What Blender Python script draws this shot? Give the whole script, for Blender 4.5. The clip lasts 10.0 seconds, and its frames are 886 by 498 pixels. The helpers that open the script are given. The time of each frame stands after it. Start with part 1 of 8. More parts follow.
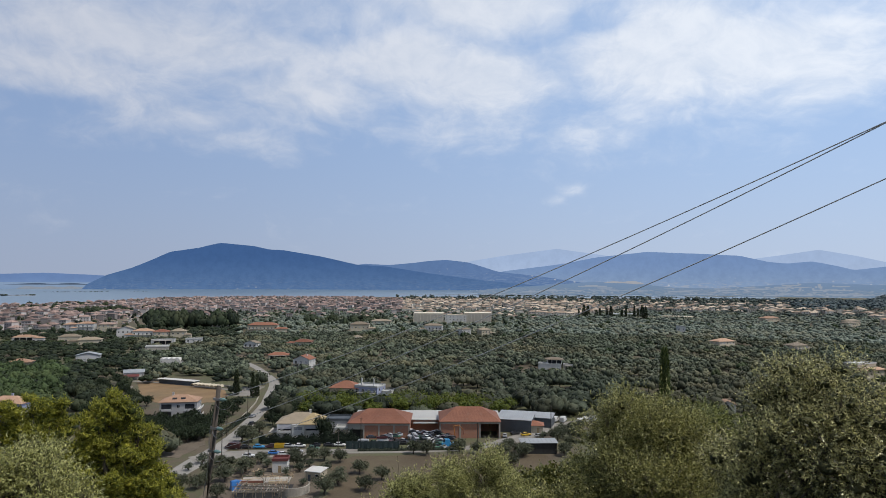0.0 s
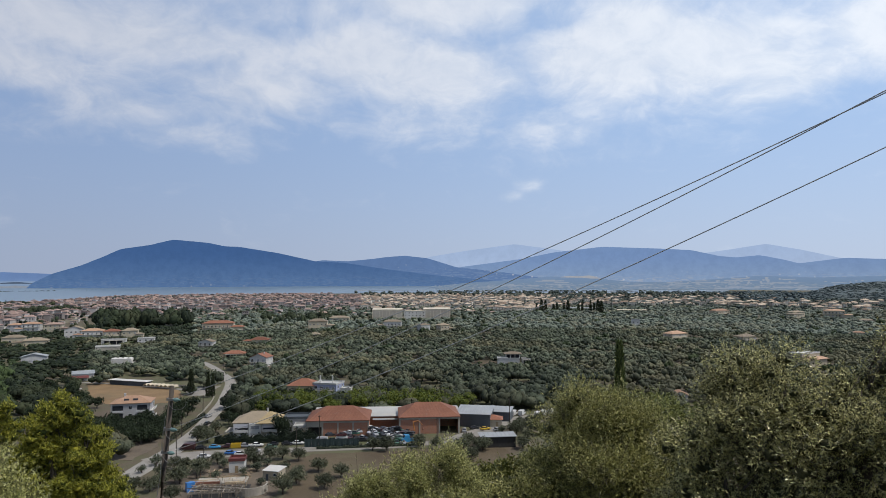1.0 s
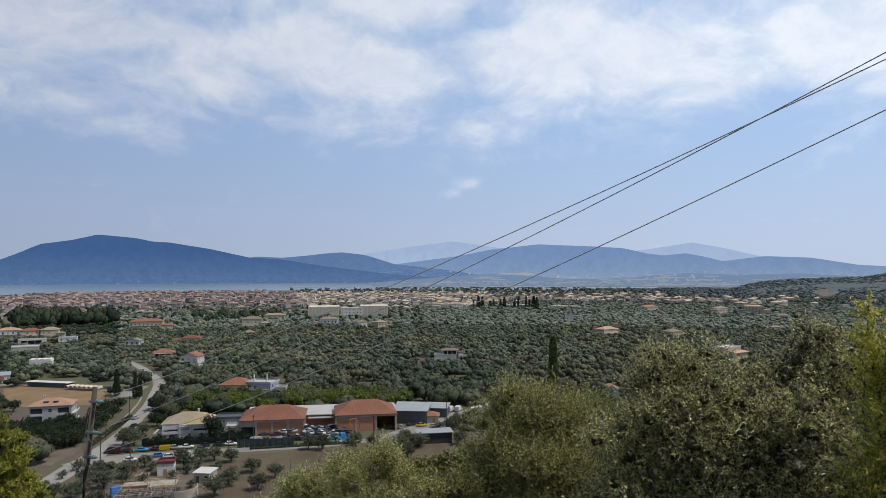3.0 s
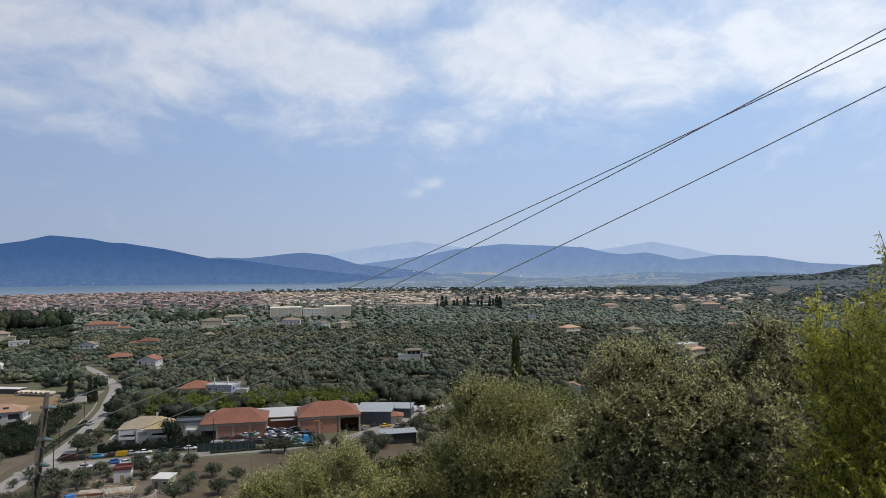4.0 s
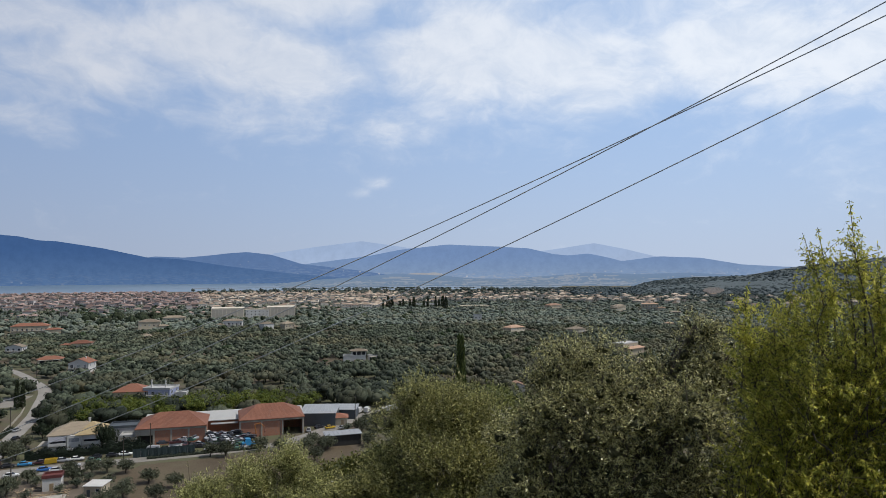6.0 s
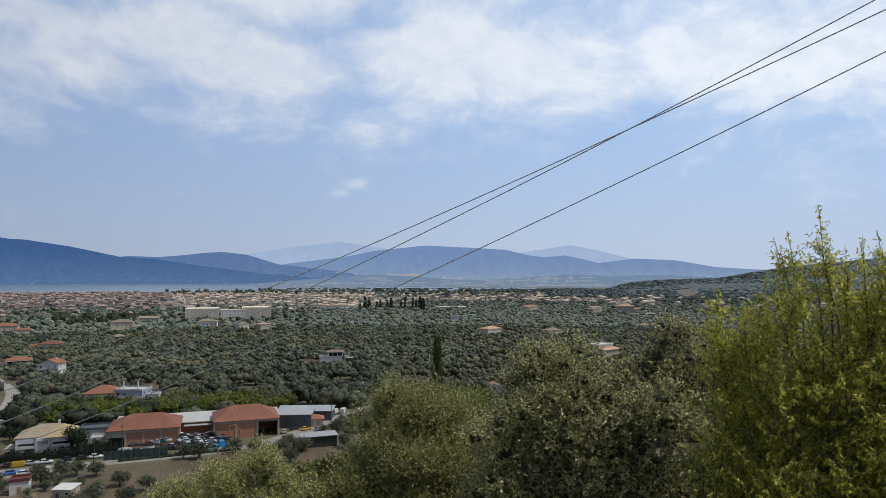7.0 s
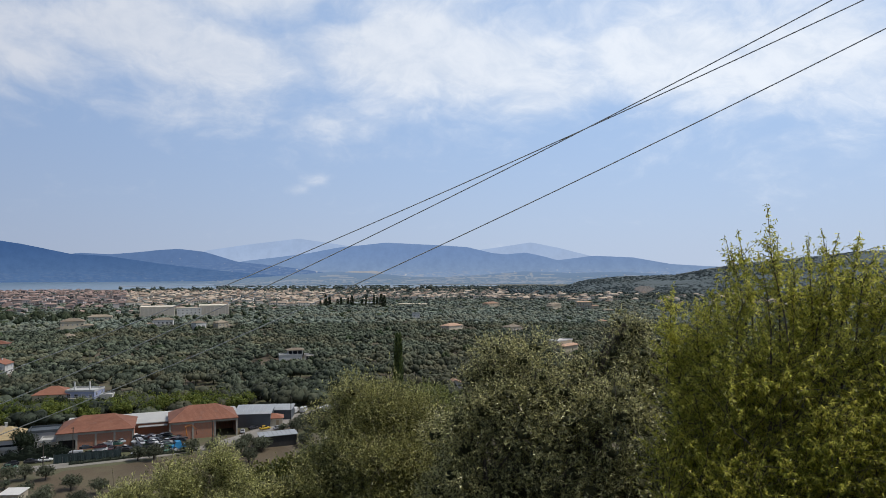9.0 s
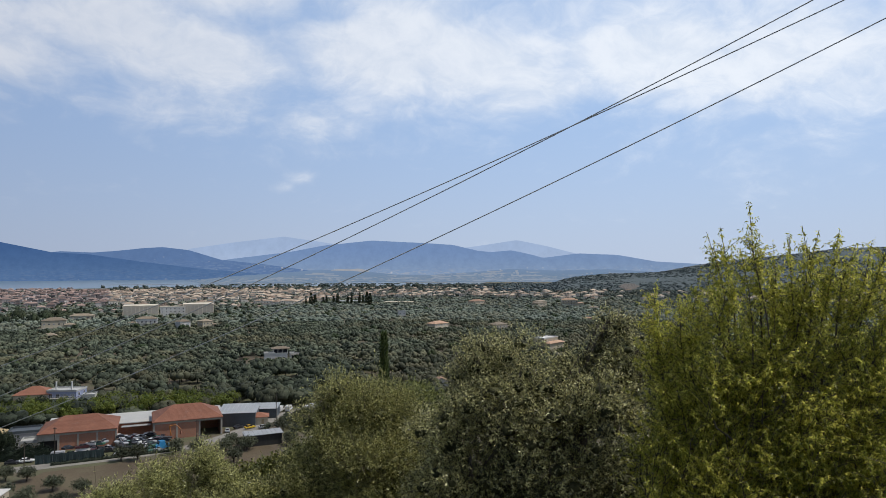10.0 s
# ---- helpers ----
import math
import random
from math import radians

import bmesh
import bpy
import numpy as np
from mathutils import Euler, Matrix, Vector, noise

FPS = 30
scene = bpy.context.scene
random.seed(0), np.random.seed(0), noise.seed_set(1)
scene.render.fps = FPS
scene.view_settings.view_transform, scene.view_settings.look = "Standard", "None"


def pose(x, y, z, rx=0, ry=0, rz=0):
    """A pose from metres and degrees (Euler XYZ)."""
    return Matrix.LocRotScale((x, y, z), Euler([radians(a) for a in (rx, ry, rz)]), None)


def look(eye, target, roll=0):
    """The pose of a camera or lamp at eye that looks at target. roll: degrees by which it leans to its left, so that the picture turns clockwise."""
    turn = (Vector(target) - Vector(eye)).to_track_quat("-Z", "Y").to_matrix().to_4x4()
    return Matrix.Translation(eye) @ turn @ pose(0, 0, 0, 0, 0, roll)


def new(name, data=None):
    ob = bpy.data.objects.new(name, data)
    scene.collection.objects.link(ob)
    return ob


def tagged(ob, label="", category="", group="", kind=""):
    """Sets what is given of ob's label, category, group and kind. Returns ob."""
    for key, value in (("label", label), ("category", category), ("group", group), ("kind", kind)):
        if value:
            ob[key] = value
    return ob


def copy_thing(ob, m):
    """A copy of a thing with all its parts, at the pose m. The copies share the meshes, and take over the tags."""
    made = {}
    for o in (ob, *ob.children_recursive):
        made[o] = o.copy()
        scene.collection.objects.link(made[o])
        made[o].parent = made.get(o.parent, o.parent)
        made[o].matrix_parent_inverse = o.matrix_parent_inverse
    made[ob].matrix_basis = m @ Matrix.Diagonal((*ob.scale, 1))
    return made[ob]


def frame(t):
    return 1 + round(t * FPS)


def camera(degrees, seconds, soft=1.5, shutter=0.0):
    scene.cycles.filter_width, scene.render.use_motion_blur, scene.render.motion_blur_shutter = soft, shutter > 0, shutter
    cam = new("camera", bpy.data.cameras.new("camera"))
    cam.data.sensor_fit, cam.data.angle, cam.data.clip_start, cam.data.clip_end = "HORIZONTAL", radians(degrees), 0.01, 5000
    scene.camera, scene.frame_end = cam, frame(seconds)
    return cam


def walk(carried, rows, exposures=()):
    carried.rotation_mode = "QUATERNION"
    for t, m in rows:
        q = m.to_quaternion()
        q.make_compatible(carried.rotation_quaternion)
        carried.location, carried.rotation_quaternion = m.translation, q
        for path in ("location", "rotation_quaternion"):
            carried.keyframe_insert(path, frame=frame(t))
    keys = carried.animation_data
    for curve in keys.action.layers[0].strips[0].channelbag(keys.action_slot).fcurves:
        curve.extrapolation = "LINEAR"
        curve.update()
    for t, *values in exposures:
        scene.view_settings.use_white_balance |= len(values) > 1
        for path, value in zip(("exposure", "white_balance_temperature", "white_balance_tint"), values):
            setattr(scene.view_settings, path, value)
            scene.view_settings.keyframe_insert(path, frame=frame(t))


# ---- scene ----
cam = camera(67.5, 10.0, soft=0.85)
EYE = 60.0
ROWS = [
    (0.0, 0.000, 0.000, 92.91, -0.29, -0.01),
    (0.5, 0.018, -0.000, 92.84, -0.05, -1.76),
    (1.0, 0.037, -0.001, 92.55, 0.17, -3.56),
    (1.5, 0.054, -0.002, 92.52, 0.26, -5.20),
    (2.0, 0.065, -0.004, 92.52, 0.48, -6.19),
    (3.5, 0.110, -0.010, 92.16, 0.09, -10.59),
    (4.0, 0.126, -0.013, 92.24, 0.44, -12.07),
    (4.5, 0.137, -0.016, 92.39, 0.45, -13.13),
    (5.0, 0.153, -0.020, 92.31, 0.38, -14.77),
    (5.5, 0.163, -0.023, 92.20, 0.37, -15.74),
    (7.0, 0.192, -0.032, 92.33, 0.01, -18.66),
    (7.5, 0.198, -0.034, 92.17, -0.03, -19.30),
    (8.0, 0.208, -0.037, 92.18, 0.11, -20.27),
    (8.5, 0.218, -0.041, 91.93, 0.02, -21.35),
    (9.0, 0.225, -0.044, 92.08, 0.09, -22.00),
    (9.5, 0.233, -0.047, 92.22, 0.06, -22.80),
    (10.0, 0.237, -0.049, 91.89, 0.21, -23.22),
]
walk(cam, [(t, pose(x, y, EYE, rx, ry, rz)) for t, x, y, rx, ry, rz in ROWS], exposures=[(0.0, 0.0), (4.0, 0.0), (5.5, -0.06), (7.5, -0.03), (10.0, -0.04)])

# ---- world and sun ----
SUN_AZ, SUN_EL = 110.0, 60.0  # degrees, clockwise from straight ahead; height
CLOUDS = [  # azimuth, height, half widths (degrees), density
    (-24, 18.8, 13, 2.0, 0.70), (-31, 15.2, 8, 2.0, 0.58), (-23, 13.2, 7, 1.9, 0.60), (-17, 11.6, 6, 1.4, 0.48), (-13, 15.0, 8, 2.4, 0.62),
    (-3, 18.8, 5, 2.5, 0.90), (3, 17.0, 6.5, 3.0, 0.88), (5, 13.2, 7, 2.0, 0.52), (4, 23.0, 8, 2.2, 0.85), (19, 18.6, 6.5, 3.6, 0.98), (26, 17.0, 7.5, 3.2, 0.92), (31, 15.0, 7, 2.4, 0.78),
    (12, 12.4, 8, 1.8, 0.50), (15, 10.2, 4, 0.9, 0.36), (9.5, 7.0, 1.2, 0.55, 0.62), (11.2, 7.9, 1.5, 0.7, 0.55), (23, 7.2, 1.4, 0.5, 0.36), (42, 17.0, 8, 3.8, 0.84), (50, 15.5, 9, 4.2, 0.78),
    (60, 14.0, 12, 4.5, 0.75), (52, 9.5, 11, 2.6, 0.42), (-45, 16.0, 10, 4.0, 0.60), (8, 27.0, 60, 4.0, 0.60),
]
GAPS = [(-9, 21.8, 6.0, 1.7, 0.55), (13.6, 21.6, 2.0, 0.9, 0.9), (32.6, 20.8, 3.6, 1.3, 0.8), (22, 12.2, 5.0, 0.8, 0.4), (-33, 13.0, 5.0, 0.8, 0.4), (-5, 14.4, 2.5, 0.8, 0.3), (7.5, 20.0, 2.2, 0.7, 0.25), (36, 13.2, 3.0, 1.0, 0.3)]


class Nodes:
    """A short way to write node trees."""

    def __init__(self, tree):
        self.t = tree
        tree.nodes.clear()

    def add(self, kind, **inputs):
        n = self.t.nodes.new(kind)
        for k, v in inputs.items():
            self.put(n, k, v)
        return n

    def put(self, n, key, v):
        s = n.inputs[int(key[1:])] if key[0] == "i" and key[1:].isdigit() else n.inputs[key.replace("_", " ")]
        if isinstance(v, bpy.types.NodeSocket):
            self.t.links.new(v, s)
        else:
            s.default_value = v

    def math(self, op, a, b=0.0, c=None):
        n = self.t.nodes.new("ShaderNodeMath")
        n.operation = op
        self.put(n, "i0", a), self.put(n, "i1", b)
        if c is not None:
            self.put(n, "i2", c)
        return n.outputs[0]

    def mix(self, fac, a, b, blend="MIX"):
        n = self.t.nodes.new("ShaderNodeMix")
        n.data_type, n.blend_type = "RGBA", blend
        self.put(n, "i0", fac), self.put(n, "i6", a), self.put(n, "i7", b)
        return n.outputs[2]

    def noise(self, vec, scale, detail=3.0, rough=0.55):
        n = self.add("ShaderNodeTexNoise", Vector=vec, Scale=scale, Detail=detail, Roughness=rough)
        return n.outputs[0]

    def ramp(self, fac, lo, hi):
        n = self.t.nodes.new("ShaderNodeMapRange")
        n.interpolation_type = "SMOOTHSTEP"
        self.put(n, "i0", fac), self.put(n, "i1", lo), self.put(n, "i2", hi)
        return n.outputs[0]


def rgb(r, g, b):
    return (r, g, b, 1.0)


world = bpy.data.worlds.new("sky")
world.use_nodes = True
scene.world = world
N = Nodes(world.node_tree)
sky = N.add("ShaderNodeTexSky")
sky.sky_type, sky.sun_disc = "NISHITA", False
sky.sun_elevation, sky.sun_rotation = radians(SUN_EL), radians(SUN_AZ)
sky.altitude, sky.air_density, sky.dust_density, sky.ozone_density = 60.0, 1.0, 2.0, 1.5
way = N.add("ShaderNodeTexCoord").outputs["Generated"]
xyz = N.add("ShaderNodeSeparateXYZ", Vector=way)
az = N.math("MULTIPLY", N.math("ARCTAN2", xyz.outputs[0], xyz.outputs[1]), 57.2958)
el = N.math("MULTIPLY", N.math("ARCSINE", xyz.outputs[2]), 57.2958)
# cloud sheet seen in perspective
deep = N.math("ADD", N.math("MAXIMUM", xyz.outputs[2], 0.0), 0.45)
flat = N.add("ShaderNodeCombineXYZ", X=N.math("DIVIDE", xyz.outputs[0], deep), Y=N.math("DIVIDE", xyz.outputs[1], deep)).outputs[0]
bend = N.add("ShaderNodeTexNoise", Vector=flat, Scale=3.0, Detail=4.0, Roughness=0.55).outputs["Color"]
warp = N.add("ShaderNodeVectorMath", i0=bend, i1=(0.22, 0.22, 0.0))
warp.operation = "MULTIPLY"
drift = N.add("ShaderNodeVectorMath", i0=flat, i1=warp.outputs[0])
puff = N.noise(drift.outputs[0], 5.0, 9.0, 0.60)
fine = N.noise(drift.outputs[0], 17.0, 8.0, 0.62)
body = 0.0
for a, e, wa, we, k in CLOUDS + [(a, e, wa, we, -k) for a, e, wa, we, k in GAPS]:
    da = N.math("POWER", N.math("MULTIPLY", N.math("ADD", az, -a), 1.0 / wa), 2.0)
    de = N.math("POWER", N.math("MULTIPLY", N.math("ADD", el, -e), 1.0 / we), 2.0)
    g = N.math("MULTIPLY", N.math("EXPONENT", N.math("MULTIPLY", N.math("ADD", da, de), -1.0)), k)
    body = g if body == 0.0 else N.math("MAXIMUM" if k > 0 else "ADD", body, g)
# outside the view the cloud sheet goes on evenly overhead
over = N.math("MULTIPLY", N.ramp(el, 24.0, 40.0), 0.30)
veil = N.math("MULTIPLY", N.math("SUBTRACT", N.ramp(el, 8.0, 19.0), N.ramp(el, 26.0, 50.0)), 0.46)
body = N.math("ADD", N.math("MULTIPLY", N.math("MAXIMUM", body, over), 0.72), veil)
edge = N.math("ADD", N.math("MULTIPLY", N.math("ADD", puff, -0.5), 2.4), N.math("MULTIPLY", N.math("ADD", fine, -0.5), 0.95))
thick = N.ramp(N.math("ADD", body, N.math("MULTIPLY", edge, 0.50)), 0.06, 0.98)
clear = N.mix(1.0, sky.outputs[0], rgb(0.066, 0.066, 0.066), "MULTIPLY")
haze = N.math("POWER", N.math("SUBTRACT", 1.0, N.math("MINIMUM", N.math("MAXIMUM", N.math("MULTIPLY", el, 1 / 16.0), 0.0), 1.0)), 1.6)
tone = N.mix(N.math("MULTIPLY", haze, 0.75), clear, rgb(0.46, 0.54, 0.67))
tone = N.mix(N.math("MULTIPLY", N.math("SUBTRACT", 1.0, N.ramp(el, 26.0, 55.0)), 0.7), tone, N.mix(haze, rgb(0.41, 0.59, 0.90), rgb(0.46, 0.54, 0.685)))
billow = N.ramp(N.math("ADD", N.math("MULTIPLY", puff, 0.5), N.math("MULTIPLY", fine, 0.5)), 0.36, 0.64)
full = N.mix(N.math("MULTIPLY", thick, 0.86), tone, N.mix(billow, rgb(0.65, 0.71, 0.80), rgb(0.79, 0.825, 0.875)))
# brighter towards the sun's side
side = N.math("ADD", 0.77, N.math("MULTIPLY", N.ramp(az, -44.0, 46.0), 0.41))
full = N.add("ShaderNodeVectorMath", i0=full, i1=N.add("ShaderNodeCombineXYZ", X=side, Y=side, Z=N.math("ADD", 0.12, N.math("MULTIPLY", side, 0.9))).outputs[0])
full.operation = "MULTIPLY"
full = full.outputs[0]
# deeper towards the zenith
high = N.math("SUBTRACT", 1.0, N.math("MULTIPLY", N.ramp(el, 26.0, 60.0), 0.52))
full = N.mix(1.0, full, N.add("ShaderNodeCombineColor", Red=high, Green=high, Blue=high).outputs[0], "MULTIPLY")
back = N.add("ShaderNodeBackground", Color=full, Strength=1.0)
N.t.links.new(back.outputs[0], N.add("ShaderNodeOutputWorld").inputs[0])

sun = new("sun", bpy.data.lights.new("sun", "SUN"))
sun.data.energy, sun.data.angle, sun.data.color = 3.45, radians(1.5), (1.0, 0.955, 0.895)
a, e = radians(SUN_AZ), radians(SUN_EL)
sun.matrix_world = look((math.sin(a) * math.cos(e) * 100, math.cos(a) * math.cos(e) * 100, math.sin(e) * 100 + 60), (0, 0, 60))

# ---- materials ----


def surface(name, dark, light, scale=1.0, rough=0.8, bump=0.3, metal=0.0, island=0.0, random=0.0, through_light=0.0, fine=None, stain=None):
    """A procedural material: two noises mix dark and light; island and random vary it from piece to piece."""
    m = bpy.data.materials.new(name)
    m.use_nodes = True
    n = Nodes(m.node_tree)
    pos = n.add("ShaderNodeTexCoord").outputs["Object"]
    big = n.noise(pos, scale * 0.22, 3.0)
    small = n.noise(pos, scale * (fine or 4.0), 4.0, 0.65)
    f = n.math("ADD", n.math("MULTIPLY", big, 0.6), n.math("MULTIPLY", small, 0.6))
    f = n.math("ADD", f, -0.1)
    if island:
        r = n.add("ShaderNodeNewGeometry").outputs["Random Per Island"]
        f = n.math("ADD", f, n.math("MULTIPLY", n.math("ADD", r, -0.5), island))
    if random:
        r = n.add("ShaderNodeObjectInfo").outputs["Random"]
        f = n.math("ADD", f, n.math("MULTIPLY", n.math("ADD", r, -0.5), random))
    col = n.mix(n.ramp(f, 0.15, 0.85), rgb(*dark), rgb(*light))
    if stain:
        col = n.mix(n.math("MULTIPLY", n.ramp(n.noise(pos, scale * 0.09, 5.0, 0.7), 0.5, 0.68), 0.7), col, rgb(*stain))
    b = n.add("ShaderNodeBsdfPrincipled", Base_Color=col, Roughness=rough, Metallic=metal)
    if bump:
        bm = n.add("ShaderNodeBump", Strength=bump, Distance=0.05 / max(scale, 0.02), Height=small)
        n.t.links.new(bm.outputs[0], b.inputs["Normal"])
    out = b.outputs[0]
    if through_light:
        tr = n.add("ShaderNodeBsdfTranslucent", Color=col)
        mx = n.add("ShaderNodeMixShader", Fac=through_light, i1=out, i2=tr.outputs[0])
        out = mx.outputs[0]
    n.t.links.new(out, n.add("ShaderNodeOutputMaterial").inputs[0])
    return m


def crowns(name, dark, light, dry, grain=1.5):
    """Foliage seen from afar: every tree has its own tint, drier patches run through the grove."""
    m = bpy.data.materials.new(name)
    m.use_nodes = True
    n = Nodes(m.node_tree)
    pos = n.add("ShaderNodeTexCoord").outputs["Object"]
    tint = n.add("ShaderNodeAttribute")
    tint.attribute_name = "tint"
    isle = n.add("ShaderNodeNewGeometry").outputs["Random Per Island"]
    own = n.math("MULTIPLY", n.math("ADD", n.add("ShaderNodeObjectInfo").outputs["Random"], -0.5), 0.3)
    small = n.noise(pos, 2.6, 4.0, 0.7)
    f = n.math("ADD", n.math("ADD", own, n.math("MULTIPLY", tint.outputs["Fac"], 0.45)), n.math("ADD", n.math("MULTIPLY", isle, 0.35), n.math("MULTIPLY", n.math("ADD", small, -0.5), grain)))
    col = n.mix(n.ramp(f, 0.0, 0.9), rgb(*dark), rgb(*light))
    zone = n.ramp(n.noise(pos, 0.010, 4.0, 0.65), 0.46, 0.60)
    col = n.mix(n.math("MULTIPLY", n.math("MULTIPLY", zone, n.math("ADD", tint.outputs["Fac"], 0.2)), 0.55), col, rgb(*dry))
    b = n.add("ShaderNodeBsdfPrincipled", Base_Color=col, Roughness=0.8)
    b.inputs["Specular IOR Level"].default_value = 0.2
    bm = n.add("ShaderNodeBump", Strength=0.7, Distance=0.25, Height=small)
    n.t.links.new(bm.outputs[0], b.inputs["Normal"])
    n.t.links.new(b.outputs[0], n.add("ShaderNodeOutputMaterial").inputs[0])
    return m


def ground_material():
    m = bpy.data.materials.new("dry_ground")
    m.use_nodes = True
    n = Nodes(m.node_tree)
    pos = n.add("ShaderNodeTexCoord").outputs["Object"]
    a1, a2, a3 = n.noise(pos, 0.012, 4.0), n.noise(pos, 0.12, 4.0, 0.65), n.noise(pos, 1.6, 4.0, 0.7)
    earth = n.mix(a2, rgb(0.060, 0.046, 0.032), rgb(0.120, 0.094, 0.066))
    grass = n.mix(a3, rgb(0.045, 0.055, 0.024), rgb(0.115, 0.115, 0.055))
    col = n.mix(n.ramp(n.math("ADD", n.math("MULTIPLY", a1, 0.5), n.math("MULTIPLY", a2, 0.5)), 0.40, 0.60), grass, earth)
    b = n.add("ShaderNodeBsdfPrincipled", Base_Color=col, Roughness=0.95)
    bm = n.add("ShaderNodeBump", Strength=0.5, Distance=0.2, Height=a3)
    n.t.links.new(bm.outputs[0], b.inputs["Normal"])
    n.t.links.new(b.outputs[0], n.add("ShaderNodeOutputMaterial").inputs[0])
    return m


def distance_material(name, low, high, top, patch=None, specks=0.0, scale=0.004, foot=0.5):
    """A far hillside: glowing backdrop with haze put into its colour, paler towards the foot, with fields and village
    specks.
    """
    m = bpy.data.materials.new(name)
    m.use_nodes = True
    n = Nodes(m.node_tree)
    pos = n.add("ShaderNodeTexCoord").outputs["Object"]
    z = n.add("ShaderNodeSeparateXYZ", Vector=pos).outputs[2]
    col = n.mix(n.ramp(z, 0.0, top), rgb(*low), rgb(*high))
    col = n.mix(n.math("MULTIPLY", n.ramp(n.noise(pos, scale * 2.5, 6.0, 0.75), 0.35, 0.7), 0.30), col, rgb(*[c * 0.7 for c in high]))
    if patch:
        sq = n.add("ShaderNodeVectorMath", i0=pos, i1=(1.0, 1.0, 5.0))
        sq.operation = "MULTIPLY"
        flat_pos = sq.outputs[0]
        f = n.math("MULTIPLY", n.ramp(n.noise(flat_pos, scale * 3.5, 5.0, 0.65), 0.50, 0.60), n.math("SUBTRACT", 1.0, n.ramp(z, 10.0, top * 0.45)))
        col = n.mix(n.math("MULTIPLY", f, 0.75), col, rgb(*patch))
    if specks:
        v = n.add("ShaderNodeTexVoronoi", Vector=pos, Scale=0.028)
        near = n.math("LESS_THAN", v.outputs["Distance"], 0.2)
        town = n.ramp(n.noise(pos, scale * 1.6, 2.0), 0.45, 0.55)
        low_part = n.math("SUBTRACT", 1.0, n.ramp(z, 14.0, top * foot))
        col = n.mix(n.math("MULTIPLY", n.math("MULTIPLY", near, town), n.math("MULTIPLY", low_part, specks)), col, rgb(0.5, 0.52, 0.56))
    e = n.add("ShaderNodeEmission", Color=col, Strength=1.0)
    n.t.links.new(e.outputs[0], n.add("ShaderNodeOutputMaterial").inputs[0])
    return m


def water_material():
    m = bpy.data.materials.new("lagoon_water")
    m.use_nodes = True
    n = Nodes(m.node_tree)
    pos = n.add("ShaderNodeTexCoord").outputs["Object"]
    w = n.noise(pos, 0.06, 4.0)
    col = n.mix(w, rgb(0.10, 0.16, 0.22), rgb(0.16, 0.22, 0.28))
    b = n.add("ShaderNodeBsdfPrincipled", Base_Color=col, Roughness=0.32)
    bm = n.add("ShaderNodeBump", Strength=0.25, Distance=0.6, Height=w)
    n.t.links.new(bm.outputs[0], b.inputs["Normal"])
    n.t.links.new(b.outputs[0], n.add("ShaderNodeOutputMaterial").inputs[0])
    return m


def tile_material(name, dark, light, pitch=0.32):
    """Clay roof tiles: rows of rounded ribs, mottled."""
    m = bpy.data.materials.new(name)
    m.use_nodes = True
    n = Nodes(m.node_tree)
    pos = n.add("ShaderNodeTexCoord").outputs["Object"]
    s = n.noise(pos, 1.3, 4.0, 0.7)
    big = n.noise(pos, 0.16, 3.0)
    wave = n.add("ShaderNodeTexWave", Vector=pos, Scale=1.0 / pitch / 3.0, Distortion=0.4)
    r = n.add("ShaderNodeObjectInfo").outputs["Random"]
    f = n.math("ADD", n.math("ADD", n.math("MULTIPLY", s, 0.5), n.math("MULTIPLY", big, 0.5)), n.math("MULTIPLY", n.math("ADD", r, -0.5), 0.5))
    col = n.mix(n.ramp(f, 0.2, 0.8), rgb(*dark), rgb(*light))
    col = n.mix(n.math("MULTIPLY", n.ramp(n.noise(pos, 0.5, 5.0, 0.7), 0.55, 0.75), 0.35), col, rgb(0.16, 0.13, 0.11))
    b = n.add("ShaderNodeBsdfPrincipled", Base_Color=col, Roughness=0.85)
    bm = n.add("ShaderNodeBump", Strength=0.6, Distance=0.05, Height=wave.outputs[1])
    n.t.links.new(bm.outputs[0], b.inputs["Normal"])
    n.t.links.new(b.outputs[0], n.add("ShaderNodeOutputMaterial").inputs[0])
    return m


def brick_material():
    m = bpy.data.materials.new("hollow_brick")
    m.use_nodes = True
    n = Nodes(m.node_tree)
    pos = n.add("ShaderNodeTexCoord").outputs["Object"]
    p = n.add("ShaderNodeSeparateXYZ", Vector=pos)
    v = n.add("ShaderNodeCombineXYZ", X=n.math("ADD", p.outputs[0], p.outputs[1]), Y=p.outputs[2]).outputs[0]
    t = n.add("ShaderNodeTexBrick", Vector=v, Color1=rgb(0.46, 0.19, 0.11), Color2=rgb(0.37, 0.155, 0.09), Mortar=rgb(0.27, 0.22, 0.18), Scale=1.0, Mortar_Size=0.02, Brick_Width=0.36, Row_Height=0.2)
    col = n.mix(n.math("MULTIPLY", n.noise(pos, 0.7, 4.0), 0.5), t.outputs[0], rgb(0.22, 0.11, 0.075))
    b = n.add("ShaderNodeBsdfPrincipled", Base_Color=col, Roughness=0.9)
    n.t.links.new(b.outputs[0], n.add("ShaderNodeOutputMaterial").inputs[0])
    return m


